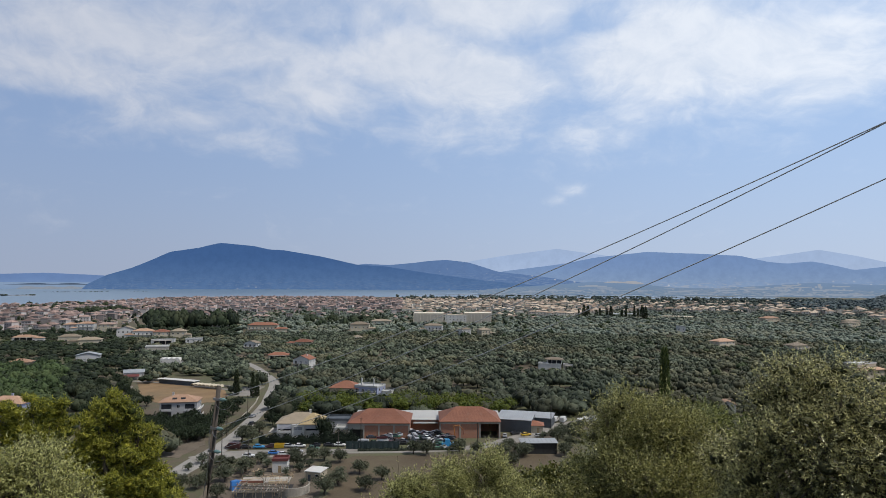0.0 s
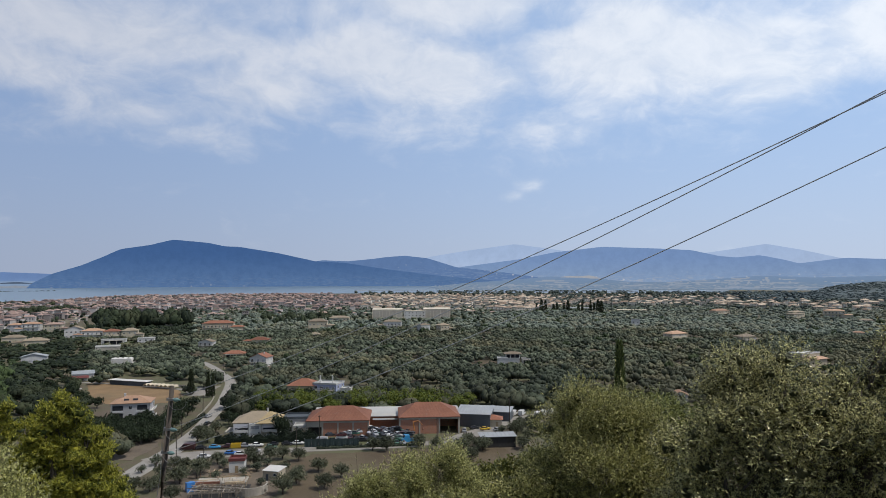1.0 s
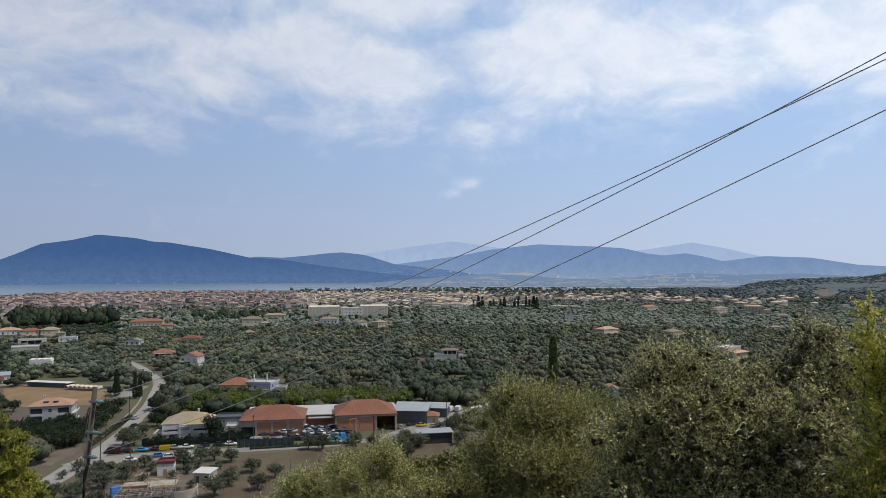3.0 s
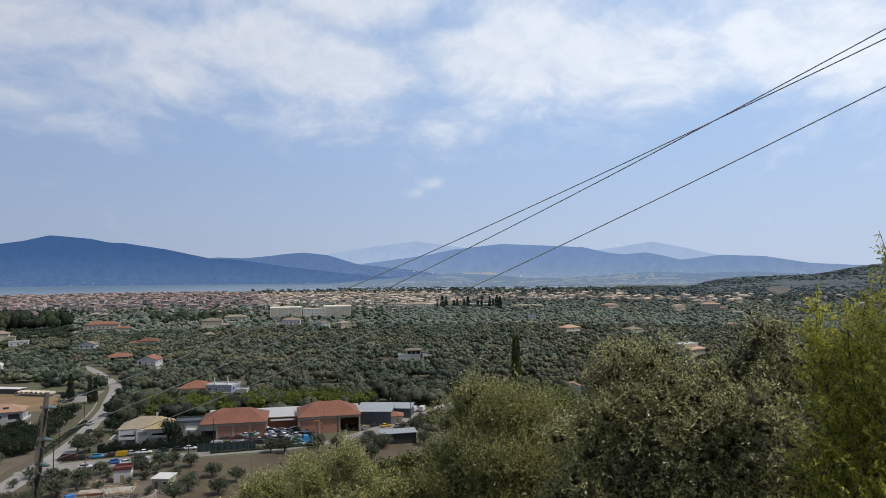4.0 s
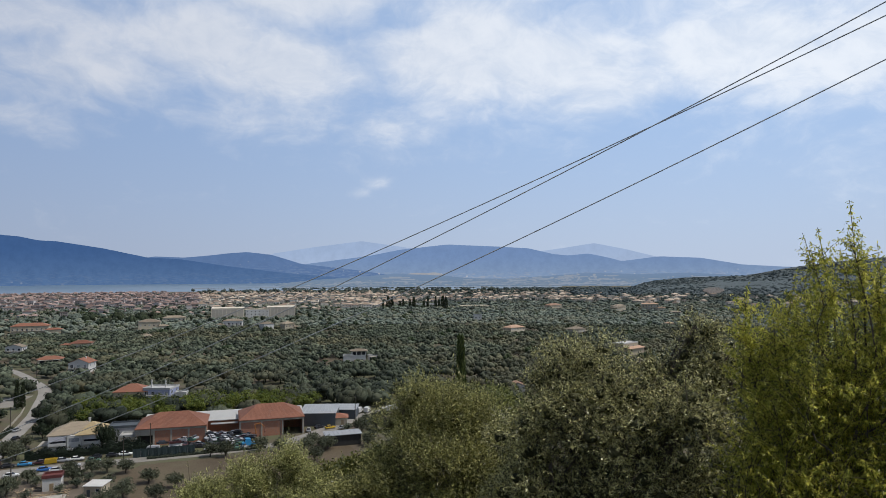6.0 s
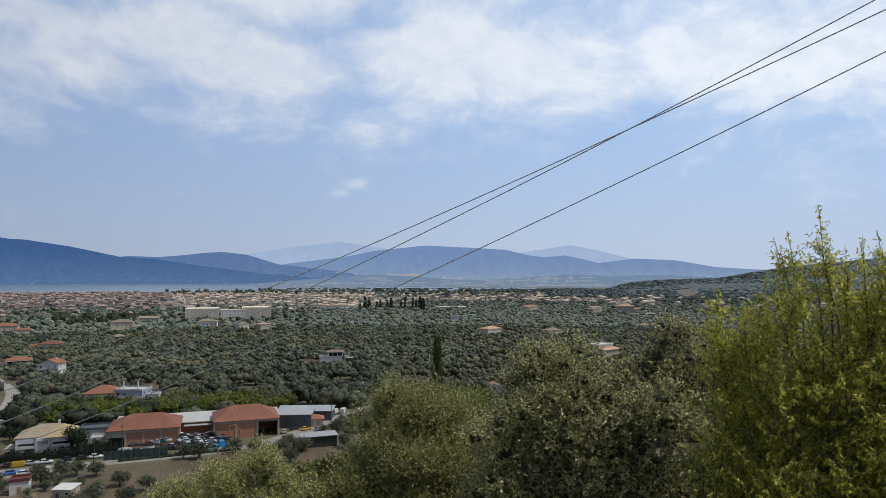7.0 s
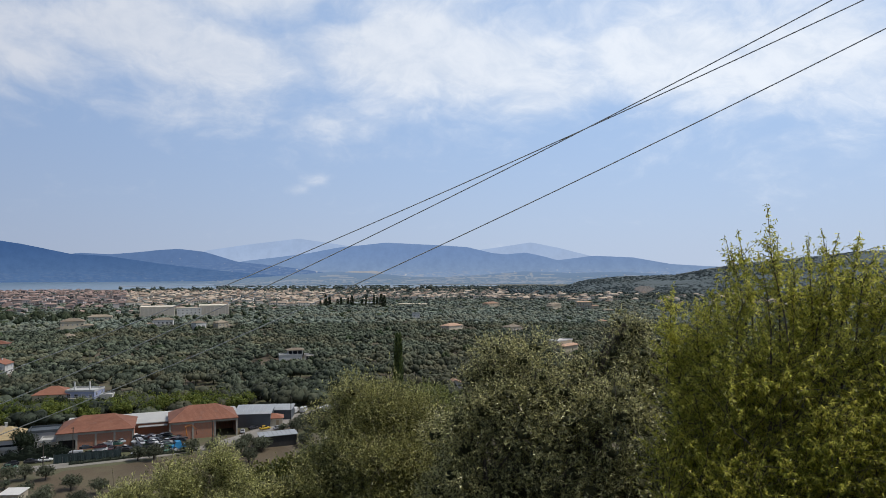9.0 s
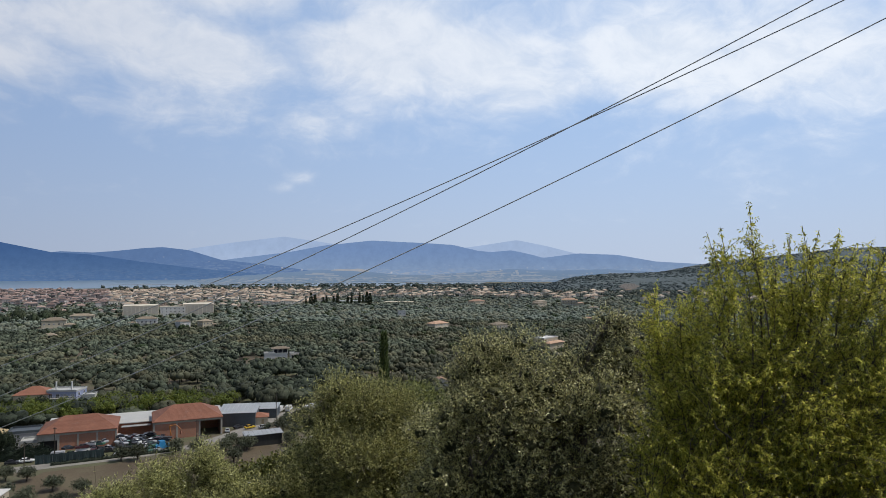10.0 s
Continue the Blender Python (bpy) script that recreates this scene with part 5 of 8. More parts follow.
def house(x, y, w, d, h, turn, wall, roof, label, storeys=2, rise=2.2, kind="hip", cols=4, balcony=False, chimney=True, name="house", shut=0.3, seed=0, group="", over=0.55, rows=True):
    """A plastered house: walls, roof, windows on all sides, a door, perhaps balconies and a chimney."""
    r = random.Random(seed * 31 + int(abs(x) * 7 + abs(y)))
    ob = thing(name, pose(x, y, 0, 0, 0, turn), label, "house", group)
    part("wall", walls(w, d, h + 0.3, -0.3), wall, ob)
    if kind == "hip":
        part("roof", hip_roof(w, d, h, rise, over), roof, ob)
    elif kind == "gable":
        g = Geo().face_loop([[(-w / 2, q, h), (w / 2, q, h), (0, q, h + rise)] for q in (-d / 2 + 0.01, d / 2 - 0.01)])
        part("gable_wall", g, wall, ob)
        part("roof", gable_roof(w, d, h, rise * 1.05, over), roof, ob)
    else:
        g = Geo().box(-w / 2 - 0.2, w / 2 + 0.2, -d / 2 - 0.2, d / 2 + 0.2, h, h + 0.25)
        for q in (-1, 1):
            g.box(-w / 2 - 0.2, w / 2 + 0.2, q * (d / 2 + 0.1) - 0.1, q * (d / 2 + 0.1) + 0.1, h + 0.25, h + 0.85)
            g.box(q * (w / 2 + 0.1) - 0.1, q * (w / 2 + 0.1) + 0.1, -d / 2, d / 2, h + 0.25, h + 0.85)
        part("roof", g, roof, ob)
    if rows:
        sh = h / storeys
        for s in range(storeys):
            for c in range(cols):
                wx = -w / 2 + w * (c + 0.5) / cols
                if s == 0 and c == cols // 2:
                    part("door", Geo().bevel_box(wx - 0.5, wx + 0.5, -d / 2 - 0.06, -d / 2 + 0.02, 0.05, 2.15), M_TIMBER, ob)
                    continue
                tall = balcony and s > 0
                window(ob, wx, -d / 2 - 0.03, s * sh + (0.15 if tall else 0.95), min(1.5, w / cols * 0.5), min(2.1 if tall else 1.3, sh - 1.2), 0, r.random() < shut)
            for q, tn in ((1, 90), (-1, -90)):
                for c in range(2):
                    window(ob, q * (w / 2 + 0.03), -d / 4 + c * d / 2, s * sh + 0.95, 1.1, min(1.3, sh - 1.2), tn, r.random() < shut)
            if balcony and s > 0:
                g = Geo().box(-w * 0.46, w * 0.46, -d / 2 - 1.4, -d / 2, s * sh - 0.15, s * sh + 0.02)
                part("balcony", g, M_CONCRETE, ob)
                rail = Geo().box(-w * 0.46, w * 0.46, -d / 2 - 1.4, -d / 2 - 1.32, s * sh + 0.9, s * sh + 0.98)
                for k in range(int(w / 0.6)):
                    rail.box(-w * 0.46 + k * 0.6, -w * 0.46 + k * 0.6 + 0.05, -d / 2 - 1.39, -d / 2 - 1.34, s * sh, s * sh + 0.9)
                part("railing", rail, M_FRAME, ob)
    if chimney:
        cxx = r.uniform(-0.25, 0.25) * w
        part("chimney", Geo().box(cxx - 0.35, cxx + 0.35, 0.5, 1.1, h, h + rise + 0.7).box(cxx - 0.45, cxx + 0.45, 0.4, 1.2, h + rise + 0.7, h + rise + 0.82), wall, ob)
    return ob


# the two-storey house by the side road
M_ROLLER = surface("pale_roller_blind", (0.48, 0.48, 0.52), (0.60, 0.60, 0.64), 1.5, 0.7, 0.1)
yh = house(-55, 262, 16.5, 12, 6.0, 2, M_WHITE, M_TILE_BEIGE, "white two-storey house with beige tiled hip roof", 2, 3.3, rows=False)
for k, (x0, x1) in enumerate(((-7.9, -2.4), (2.4, 7.9))):
    part("balcony", Geo().box(x0, x1, -7.4, -6.0, 2.7, 2.9).box(x0, x1, -7.4, -7.25, 2.9, 3.7), M_WHITE, yh)
    # Flat dark panel paints the shaded recess behind the balcony.
    part("recess", Geo().box(x0 + 0.3, x1 - 0.3, -6.06, -5.98, 2.95, 5.5), M_PANE, yh, "dark panel for the shade behind the balcony")
    part("roller_blind", Geo().box(x0 + 0.15, x1 - 0.15, -7.1, -7.02, 4.35, 5.8), M_ROLLER, yh)
    part("post", Geo().box(x0, x0 + 0.2, -7.3, -7.1, 3.7, 5.9), M_WHITE, yh)
    part("post", Geo().box(x1 - 0.2, x1, -7.3, -7.1, 3.7, 5.9), M_WHITE, yh)
part("centre_bay", Geo().box(-2.2, 2.2, -7.5, -6.0, -0.2, 5.95), M_WHITE, yh)
window(yh, 0, -7.54, 3.9, 3.2, 1.3, 0, True)
for x in (-5, 5):
    window(yh, x, -6.03, 0.9, 1.6, 1.3, 0, True)
for s in (-1, 1):
    for c in (-2.5, 2.5):
        window(yh, s * 8.28, c, 3.8, 1.2, 1.3, 90 * s)
part("veranda", Geo().box(-11.5, -8.3, -5.5, 2, 2.6, 2.8).box(-11.4, -11.2, -5.4, -5.2, 0, 2.6).box(-11.4, -11.2, 1.7, 1.9, 0, 2.6), M_CONCRETE, yh)
part("cross_roof", hip_roof(7.6, 14.6, 6.02, 3.1, 0.5, ridge_len=0.6), M_TILE_YELLOW, yh, "yellowish tiled cross roof", at=pose(4.6, -0.6, 0))


def warehouse(x, y, w, d, h, rise, turn, bays, opening, label):
    """A brick-infilled concrete frame shed with a clay tile hip roof and open bays."""
    ob = thing("warehouse", pose(x, y, 0, 0, 0, turn), label, "warehouse")
    n = bays
    bw = w / n
    for k in range(n + 1):
        part("column", Geo().bevel_box(-w / 2 + k * bw - 0.3, -w / 2 + k * bw + 0.3, -d / 2 - 0.05, -d / 2 + 0.5, -0.2, h - 0.75), M_CONCRETE, ob)
    part("beam", Geo().box(-w / 2 - 0.3, w / 2 + 0.3, -d / 2 - 0.04, -d / 2 + 0.46, h - 0.75, h), M_CONCRETE, ob)
    for k in range(n):
        if k in opening:
            if n > 3:
                part("lintel", Geo().box(-w / 2 + k * bw + 0.3, -w / 2 + (k + 1) * bw - 0.3, -d / 2 + 0.1, -d / 2 + 0.34, h - 2.3, h - 0.75), M_CONCRETE, ob)
                # Black panel added behind the opening to darken the bay.
                part("dark_door", Geo().box(-w / 2 + k * bw + 0.3, -w / 2 + (k + 1) * bw - 0.3, -d / 2 + 2.2, -d / 2 + 2.3, -0.2, h - 2.3), M_TYRE_SHADE, ob, "black panel for the shade inside the open bay")
            continue
        part("brick_panel", Geo().box(-w / 2 + k * bw + 0.3, -w / 2 + (k + 1) * bw - 0.3, -d / 2 + 0.12, -d / 2 + 0.34, -0.2, h - 0.75), M_BRICK, ob)
    part("side_wall", Geo().box(-w / 2, -w / 2 + 0.25, -d / 2 + 0.5, d / 2, -0.2, h), M_BRICK, ob)
    part("side_wall", Geo().box(w / 2 - 0.25, w / 2, -d / 2 + 0.5, d / 2, -0.2, h), M_BRICK, ob)
    part("back_wall", Geo().box(-w / 2 + 0.25, w / 2 - 0.25, d / 2 - 0.25, d / 2, -0.2, h), M_BRICK, ob)
    part("roof", hip_roof(w, d, h, rise, 0.55, ridge_len=w * 0.42, thick=0.22), M_TILE_RED, ob)
    return ob


warehouse(-24.3, 267, 23.2, 19, 5.9, 4.0, 0, 4, (0,), "brick warehouse with red tile hip roof and an open bay")
warehouse(10.6, 269, 23.0, 19, 6.3, 4.2, 1, 3, (2,), "brick warehouse with red tile hip roof and a tall open doorway")
link = thing("link_building", pose(-8, 280, 0), "long brick shed with white sheet roof between the warehouses", "shed")
part("wall", walls(58, 16, 4.6, -0.2), M_BRICK, link, at=pose(2, 0, 0))
part("roof", Geo().face_loop([[(-28.2, q, 4.5 + (q + 9) * 0.02), (32, q, 4.5 + (q + 9) * 0.02), (32, q, 4.75 + (q + 9) * 0.02), (-28.2, q, 4.75 + (q + 9) * 0.02)] for q in (-9, 0, 9)]), M_ROOF_WHITE, link)
part("canopy", Geo().box(5.5 - 9, 5.5 + 0.8, -12, -9.2, 3.7, 3.9), M_ROOF_GREY, link)


def sheet_shed(x, y, w, d, h, turn, fall, wall, roof, label):
    """A sheet-clad shed with a falling roof and ribbed sheets."""
    ob = thing("shed", pose(x, y, 0, 0, 0, turn), label, "shed")
    part("wall", walls(w, d, h, -0.2), wall, ob)
    part("roof", Geo().face_loop([[(-w / 2 - 0.4, -d / 2 - 0.5, h - 0.1), (w / 2 + 0.4, -d / 2 - 0.5, h - 0.1), (w / 2 + 0.4, -d / 2 - 0.5, h + 0.05), (-w / 2 - 0.4, -d / 2 - 0.5, h + 0.05)], [(-w / 2 - 0.4, d / 2 + 0.5, h + fall), (w / 2 + 0.4, d / 2 + 0.5, h + fall), (w / 2 + 0.4, d / 2 + 0.5, h + fall + 0.15), (-w / 2 - 0.4, d / 2 + 0.5, h + fall + 0.15)]]), roof, ob)
    for k in range(int(w / 1.5)):
        q = -w / 2 + k * 1.5
        part("rib", Geo().face_loop([[(q, s * (d / 2 + 0.5), h + 0.05 + (fall + 0.1 if s > 0 else 0)), (q + 0.12, s * (d / 2 + 0.5), h + 0.05 + (fall + 0.1 if s > 0 else 0)), (q + 0.06, s * (d / 2 + 0.5), h + 0.14 + (fall + 0.1 if s > 0 else 0))] for s in (-1, 1)]), roof, ob)
    return ob


sheet_shed(30.5, 277, 14, 15, 5.2, -14, 0.6, M_DARK_SHEET, M_ROOF_GREY, "dark sheet-metal shed with pale grey roof")
sheet_shed(42.0, 284, 9.5, 9, 4.0, -18, 0.5, M_DARK_SHEET, M_ROOF_GREY, "small dark shed with pale grey roof")
# Closed black walls: dark cladding plus painted shade of an open front.
sheet_shed(34.2, 239.0, 12.4, 5.0, 3.9, 3, 0.25, M_TYRE_SHADE, M_ROOF_GREY, "store with black walls for its shaded open front, pale flat roof")
house(37.0, 272, 7.5, 6, 2.9, -8, M_CREAM, M_TILE_RED, "small hut with red tile roof beside the sheds", 1, 1.5, cols=2, chimney=False)
house(-38.7, 262, 5, 6, 3.2, 0, M_CREAM, M_ROOF_WHITE, "small cream annexe with flat white roof", 1, 0, "flat", 2, chimney=False)
house(-41.5, 270, 9, 8, 5.2, 0, M_GREY, M_DARK_SHEET, "grey annexe with dark flat roof behind trees", 1, 0, "flat", 2, chimney=False)
# lavender house behind the sheds
bh = house(-38, 352, 13, 10, 5.6, -20, M_BLUE, M_ROOF_WHITE, "lavender-blue flat-roofed house with white parapets", 2, 0, "flat", 4, chimney=False, balcony=True)
for k in (-4.5, 2.5):
    part("chimney", Geo().box(k - 0.25, k + 0.25, -1, -0.5, 5.8, 9.4).box(k - 0.35, k + 0.35, -1.1, -0.4, 9.4, 9.6), M_WHITE, bh)
house(-51, 356, 15, 12, 4.6, -6, M_CREAM, M_TILE_RED, "house wing with red-brown hip roof among olives", 1, 3.2, cols=3, chimney=False)
house(-28.5, 349, 5, 6, 3.2, -6, M_WHITE, M_ROOF_WHITE, "white terrace pavilion beside the lavender house", 1, 0, "flat", 2, chimney=False)
# grey house with recessed balconies by the road
gh = house(-117, 300, 15.5, 11, 6.9, 10, M_GREY, M_TILE_ORANGE, "light grey house with deep balconies and salmon hip roof", 2, 2.6, rows=False)
for s_ in range(2):
    z = s_ * 3.3
    for k in (-1, 1):
        x0, x1 = (k * 4.9 - 2.1, k * 4.9 + 2.1)
        # The balcony's inner shade is a flat dark panel on the wall.
        part("recess", Geo().box(x0, x1, -5.58, -5.48, z + 0.2, z + 2.75), M_PANE, gh, "dark panel for the shade in the deep balcony")
        part("balcony", Geo().box(x0 - 0.2, x1 + 0.2, -6.9, -5.5, z + 0.02, z + 0.2), M_GREY, gh)
        part("parapet", Geo().box(x0 - 0.2, x1 + 0.2, -6.9, -6.78, z + 0.2, z + 0.95), M_GREY, gh)
        part("column", Geo().box(k * 7.2 - 0.18, k * 7.2 + 0.18, -6.9, -6.6, -0.2, 6.85), M_GREY, gh)
    window(gh, 0, -5.53, z + 1.2, 1.3, 1.3)
    for c in (-2.8, 2.8):
        window(gh, 7.78, c, z + 1.0, 1.2, 1.4, 90)
    part("side_balcony", Geo().box(7.75, 9.1, -4.6, 3.8, z + 0.02, z + 0.2).box(9.0, 9.1, -4.6, 3.8, z + 0.2, z + 0.95), M_WHITE, gh, "white side balcony")
for k in (-3, 0.6):
    part("solar_panel", Geo().face_loop([[(k, -4.2, 7.65), (k + 2, -4.2, 7.65), (k + 2, -2.8, 8.45), (k, -2.8, 8.45)], [(k, -4.25, 7.75), (k + 2, -4.25, 7.75), (k + 2, -2.85, 8.55), (k, -2.85, 8.55)]]), M_PANE, gh)
house(-186, 288, 17, 11, 8.0, 0, M_BLUE, M_TILE_ORANGE, "pale blue house with orange tile roof behind pines", 2, 2.6, cols=4)
# paddock buildings
br = sheet_shed(-190, 412, 11.5, 8, 4.2, 24, 0.9, M_WHITE, M_ROOF_GREY, "white farm building with grey sheet roof")
part("lean_to", Geo().face_loop([[(-10, -8, 2.2), (3, -8, 2.2), (3, -4.6, 3.2), (-10, -4.6, 3.2)], [(-10, -8, 2.35), (3, -8, 2.35), (3, -4.6, 3.35), (-10, -4.6, 3.35)]]), M_RED_SHEET, br)
stall = thing("stable", pose(-154, 391, 0, 0, 0, -22), "long low stable with pale flat roof", "stable")
part("wall", walls(26, 4, 2.6, -0.2), M_DARK_SHEET, stall)
part("roof", Geo().box(-13.6, 13.6, -3.2, 2.4, 2.6, 2.8), M_WHITE, stall)
tun = thing("row_of_arched_shelters", pose(-131.5, 377, 0, 0, 0, -24), "row of cream arched canvas shelters", "shelter")
for k in range(7):
    g = Geo()
    g.face_loop([[(k * 2.9 - 10 + 1.42 * math.cos(q), yy, 1.1 + 1.25 * math.sin(q)) for q in np.linspace(math.pi, 0, 9)] + [(k * 2.9 - 10 + 1.34 * math.cos(q), yy, 1.1 + 1.17 * math.sin(q)) for q in np.linspace(0, math.pi, 9)] for yy in (-2.6, 0, 2.6)])
    part("canopy", g, M_CREAM, tun)
    part("post", Geo().box(k * 2.9 - 11.45, k * 2.9 - 11.35, -2.55, -2.45, -0.1, 1.15), M_STEEL, tun)
    part("post", Geo().box(k * 2.9 - 11.45, k * 2.9 - 11.35, 2.45, 2.55, -0.1, 1.15), M_STEEL, tun)
cover = thing("white_sheet", pose(-178, 378, 0.08, 0, 0, 10), "white plastic sheet lying on the paddock", "sheet")
part("sheet", Geo().face_loop([[(x, -1.0, 0.0), (x, -0.6, 0.35 + 0.1 * math.sin(x * 3)), (x, 0.7, 0.3 + 0.1 * math.cos(x * 2)), (x, 1.1, 0.0)] for x in np.linspace(-2.6, 2.6, 9)]), M_WHITE, cover)
green_house = thing("greenhouse", pose(-197, 488, 0, 0, 0, 8), "low white plastic-roofed greenhouse among the olives", "greenhouse")
part("cover", Geo().face_loop([[(-7 + 3.5 * k + 1.75 * math.cos(q), y_, 3.7 + 0.6 * math.sin(q)) for k in range(4) for q in np.linspace(math.pi, 0.0, 7)] + [(7, y_, 0.0), (-8.7, y_, 0.0)] for y_ in (-4, 4)]), M_WHITE, green_house)
# huts below the side road
hut = house(-51.2, 214, 4.6, 4.2, 3.6, 4, M_WHITE, M_RED_SHEET, "pale hut with dull red sheet roof", 1, 0.5, "flat", 1, chimney=False, name="hut")
hut2 = thing("hut", pose(-38.2, 205, 0, 0, 0, -18), "small beige hut with pale overhanging slab roof", "hut")
part("wall", walls(4.9, 4.6, 3.0, -0.2), M_CREAM, hut2)
part("roof", Geo().face_loop([[(-2.75, q, z), (2.75, q, z), (2.75, q, z + 0.16), (-2.75, q, z + 0.16)] for q, z in ((-2.6, 2.85), (2.6, 3.15))]), M_WHITE, hut2)
window(hut2, 1.4, -2.33, 1.5, 0.9, 0.7)
part("door", Geo().bevel_box(-1.6, -0.7, -2.36, -2.28, 0.0, 2.0), M_DARK_SHEET, hut2)

# houses among the groves
VILLAS = []


def villa(x, y, w, d, h, tn, wa, ro, lab, st, rise, kd):
    k = len(VILLAS)
    VILLAS.append(house(x, y, w, d, h, tn, wa, ro, lab, st, rise, kd, cols=max(2, int(w / 4)), chimney=(k % 2 == 0 and kd != "flat"), seed=k, balcony=(st > 1 and k % 3 == 0)))
    ob = VILLAS[-1]
    if kd == "hip" and k % 2 == 0:
        q, ww, wd, wh = (-1 if k % 4 else 1), w * 0.46, d * 0.62, h * (0.56 if st > 1 else 0.8)
        part("wing_wall", walls(ww, wd, wh + 0.3, -0.3), wa, ob, at=pose(q * (w * 0.5 + ww * 0.3), -d * 0.32, 0))
        part("wing_roof", hip_roof(ww, wd, wh, rise * 0.6, 0.5), ro, ob, at=pose(q * (w * 0.5 + ww * 0.3), -d * 0.32, 0))
    if k % 3 == 1:
        z = 2.7 if st > 1 else h - 0.35
        part("veranda_roof", Geo().bevel_box(-w * 0.42, w * 0.42, -d / 2 - 2.4, -d / 2, z, z + 0.22), M_CONCRETE, ob)
        # Dark panel on the wall paints the shade under the veranda.
        part("veranda_shade", Geo().box(-w * 0.38, w * 0.38, -d / 2 - 0.12, -d / 2 - 0.07, 0.1, z - 0.1), M_PANE, ob, "dark panel painted as shade under the veranda")
        for c in (-0.4, -0.14, 0.14, 0.4):
            part("post", Geo().box(w * c - 0.14, w * c + 0.14, -d / 2 - 2.3, -d / 2 - 2.05, -0.2, z), wa, ob)


villa(-97, 469, 12, 11, 6.2, -12, M_WHITE, M_TILE_RED, "white house with red gable roof among olives", 2, 2.6, "gable")
villa(-127, 518, 15, 9, 3.6, 5, M_CREAM, M_TILE_RED, "low house with red tile roof among olives", 1, 2.2, "hip")
villa(-131, 628, 17, 11, 4.0, 0, M_CREAM, M_TILE_RED, "low house with dark red hip roof", 1, 2.6, "hip")
villa(-167, 585, 12, 8, 6.5, -10, M_WHITE, M_TILE_BEIGE, "white two-storey house half hidden by trees", 2, 2.0, "gable")
villa(-98, 790, 22, 14, 10.5, 4, M_CREAM, M_TILE_BEIGE, "cream villa with pale tiled hip roof", 2, 3.0, "hip")
villa(-84, 912, 27, 14, 7.5, 0, M_CREAM, M_TILE_BEIGE, "wide cream house with pale roof", 2, 2.6, "hip")
villa(-11, 797, 21, 11, 9.0, -4, M_WHITE, M_TILE_BEIGE, "white double house among trees", 2, 2.4, "hip")
villa(24, 740, 11.5, 10, 8.6, 28, M_WHITE, M_TILE_BEIGE, "small white two-storey villa with pale roof", 2, 2.4, "hip")
villa(46, 742, 12, 10, 8.2, 28, M_CREAM, M_TILE_BEIGE, "small cream villa with pale roof", 2, 2.4, "hip")
villa(74, 461, 15, 9, 4.4, -6, M_WHITE, M_ROOF_WHITE, "white villa with a set-back upper floor and loggia among olives", 1, 0.5, "flat")
terrace_villa = VILLAS[-1]
part("upper_wall", walls(10, 6.5, 3.0, 4.7), M_WHITE, terrace_villa, at=pose(3.2, 1.6, 0))
part("upper_roof", hip_roof(10, 6.5, 7.6, 1.5, 1.2), M_TILE_BEIGE, terrace_villa, "pale tiled hip roof with wide eaves", at=pose(3.2, 1.2, 0))
# Dark panel across the upper wall paints the loggia's shade.
part("loggia_door", Geo().box(-1.2, 7.6, -1.78, -1.70, 4.9, 7.2), M_PANE, terrace_villa, "dark panel painted as shade in the loggia")
for c in (-1.6, 1.4, 4.6, 7.8):
    part("loggia_post", Geo().box(c - 0.16, c + 0.16, -2.5, -2.2, 4.6, 7.62), M_WHITE, terrace_villa)
part("parapet", Geo().bevel_box(-7.4, -0.5, -4.45, -4.25, 4.5, 5.5), M_WHITE, terrace_villa)
villa(87, 463, 6, 6, 3.6, -6, M_WHITE, M_ROOF_WHITE, "low white outbuilding beside the villa", 1, 0.5, "flat")
villa(266, 634, 20, 12, 6.0, 24, M_CREAM, M_TILE_ORANGE, "house with pale orange tile roof in the grove", 2, 2.6, "hip")
villa(316, 596, 17, 11, 6.0, 20, M_CREAM, M_TILE_BEIGE, "house with faded orange roof in the grove", 2, 2.4, "hip")
villa(504, 1028, 28, 14, 8.0, 18, M_CREAM, M_TILE_ORANGE, "long house with pale orange roof", 2, 3.0, "hip")
villa(559, 916, 20, 12, 8.0, 25, M_CREAM, M_TILE_BEIGE, "pale two-storey house on the open plain", 2, 2.0, "hip")
villa(132, 311, 7, 6, 4.6, -14, M_WHITE, M_TILE_ORANGE, "small white house with orange roof behind olives", 1, 1.6, "gable")
villa(285, 797, 9.5, 8, 9.0, -14, M_WHITE, M_ROOF_WHITE, "tiny white block house in the grove", 2, 0.5, "flat")
villa(-338, 712, 17, 12, 9.0, 16, M_WHITE, M_TILE_BEIGE, "white gabled house at the edge of town", 2, 3.0, "gable")
villa(-314, 700, 20, 12, 8.0, 16, M_WHITE, M_TILE_ORANGE, "white row house with tiled roof", 2, 2.5, "hip")
villa(-294, 698, 16, 12, 7.5, 16, M_CREAM, M_TILE_RED, "cream row house with red roof", 2, 2.5, "hip")
villa(-277, 700, 15, 12, 8.0, 14, M_CREAM, M_TILE_BEIGE, "cream row house with beige roof", 2, 2.8, "hip")
villa(-241, 564, 18, 12, 5.0, 20, M_CONCRETE, M_ROOF_WHITE, "grey concrete house with light flat roof", 1, 0.5, "flat")
villa(-262, 626, 20, 9, 5.0, 14, M_WHITE, M_ROOF_WHITE, "long white flat-roofed building", 1, 0.5, "flat")
villa(-234, 628, 14, 10, 6.0, 14, M_WHITE, M_ROOF_WHITE, "white flat-roofed block beside trees", 2, 0.5, "flat")
villa(-211, 784, 34, 14, 9.5, 6, M_CREAM, M_TILE_RED, "long block with red-brown roof", 2, 3.0, "hip")
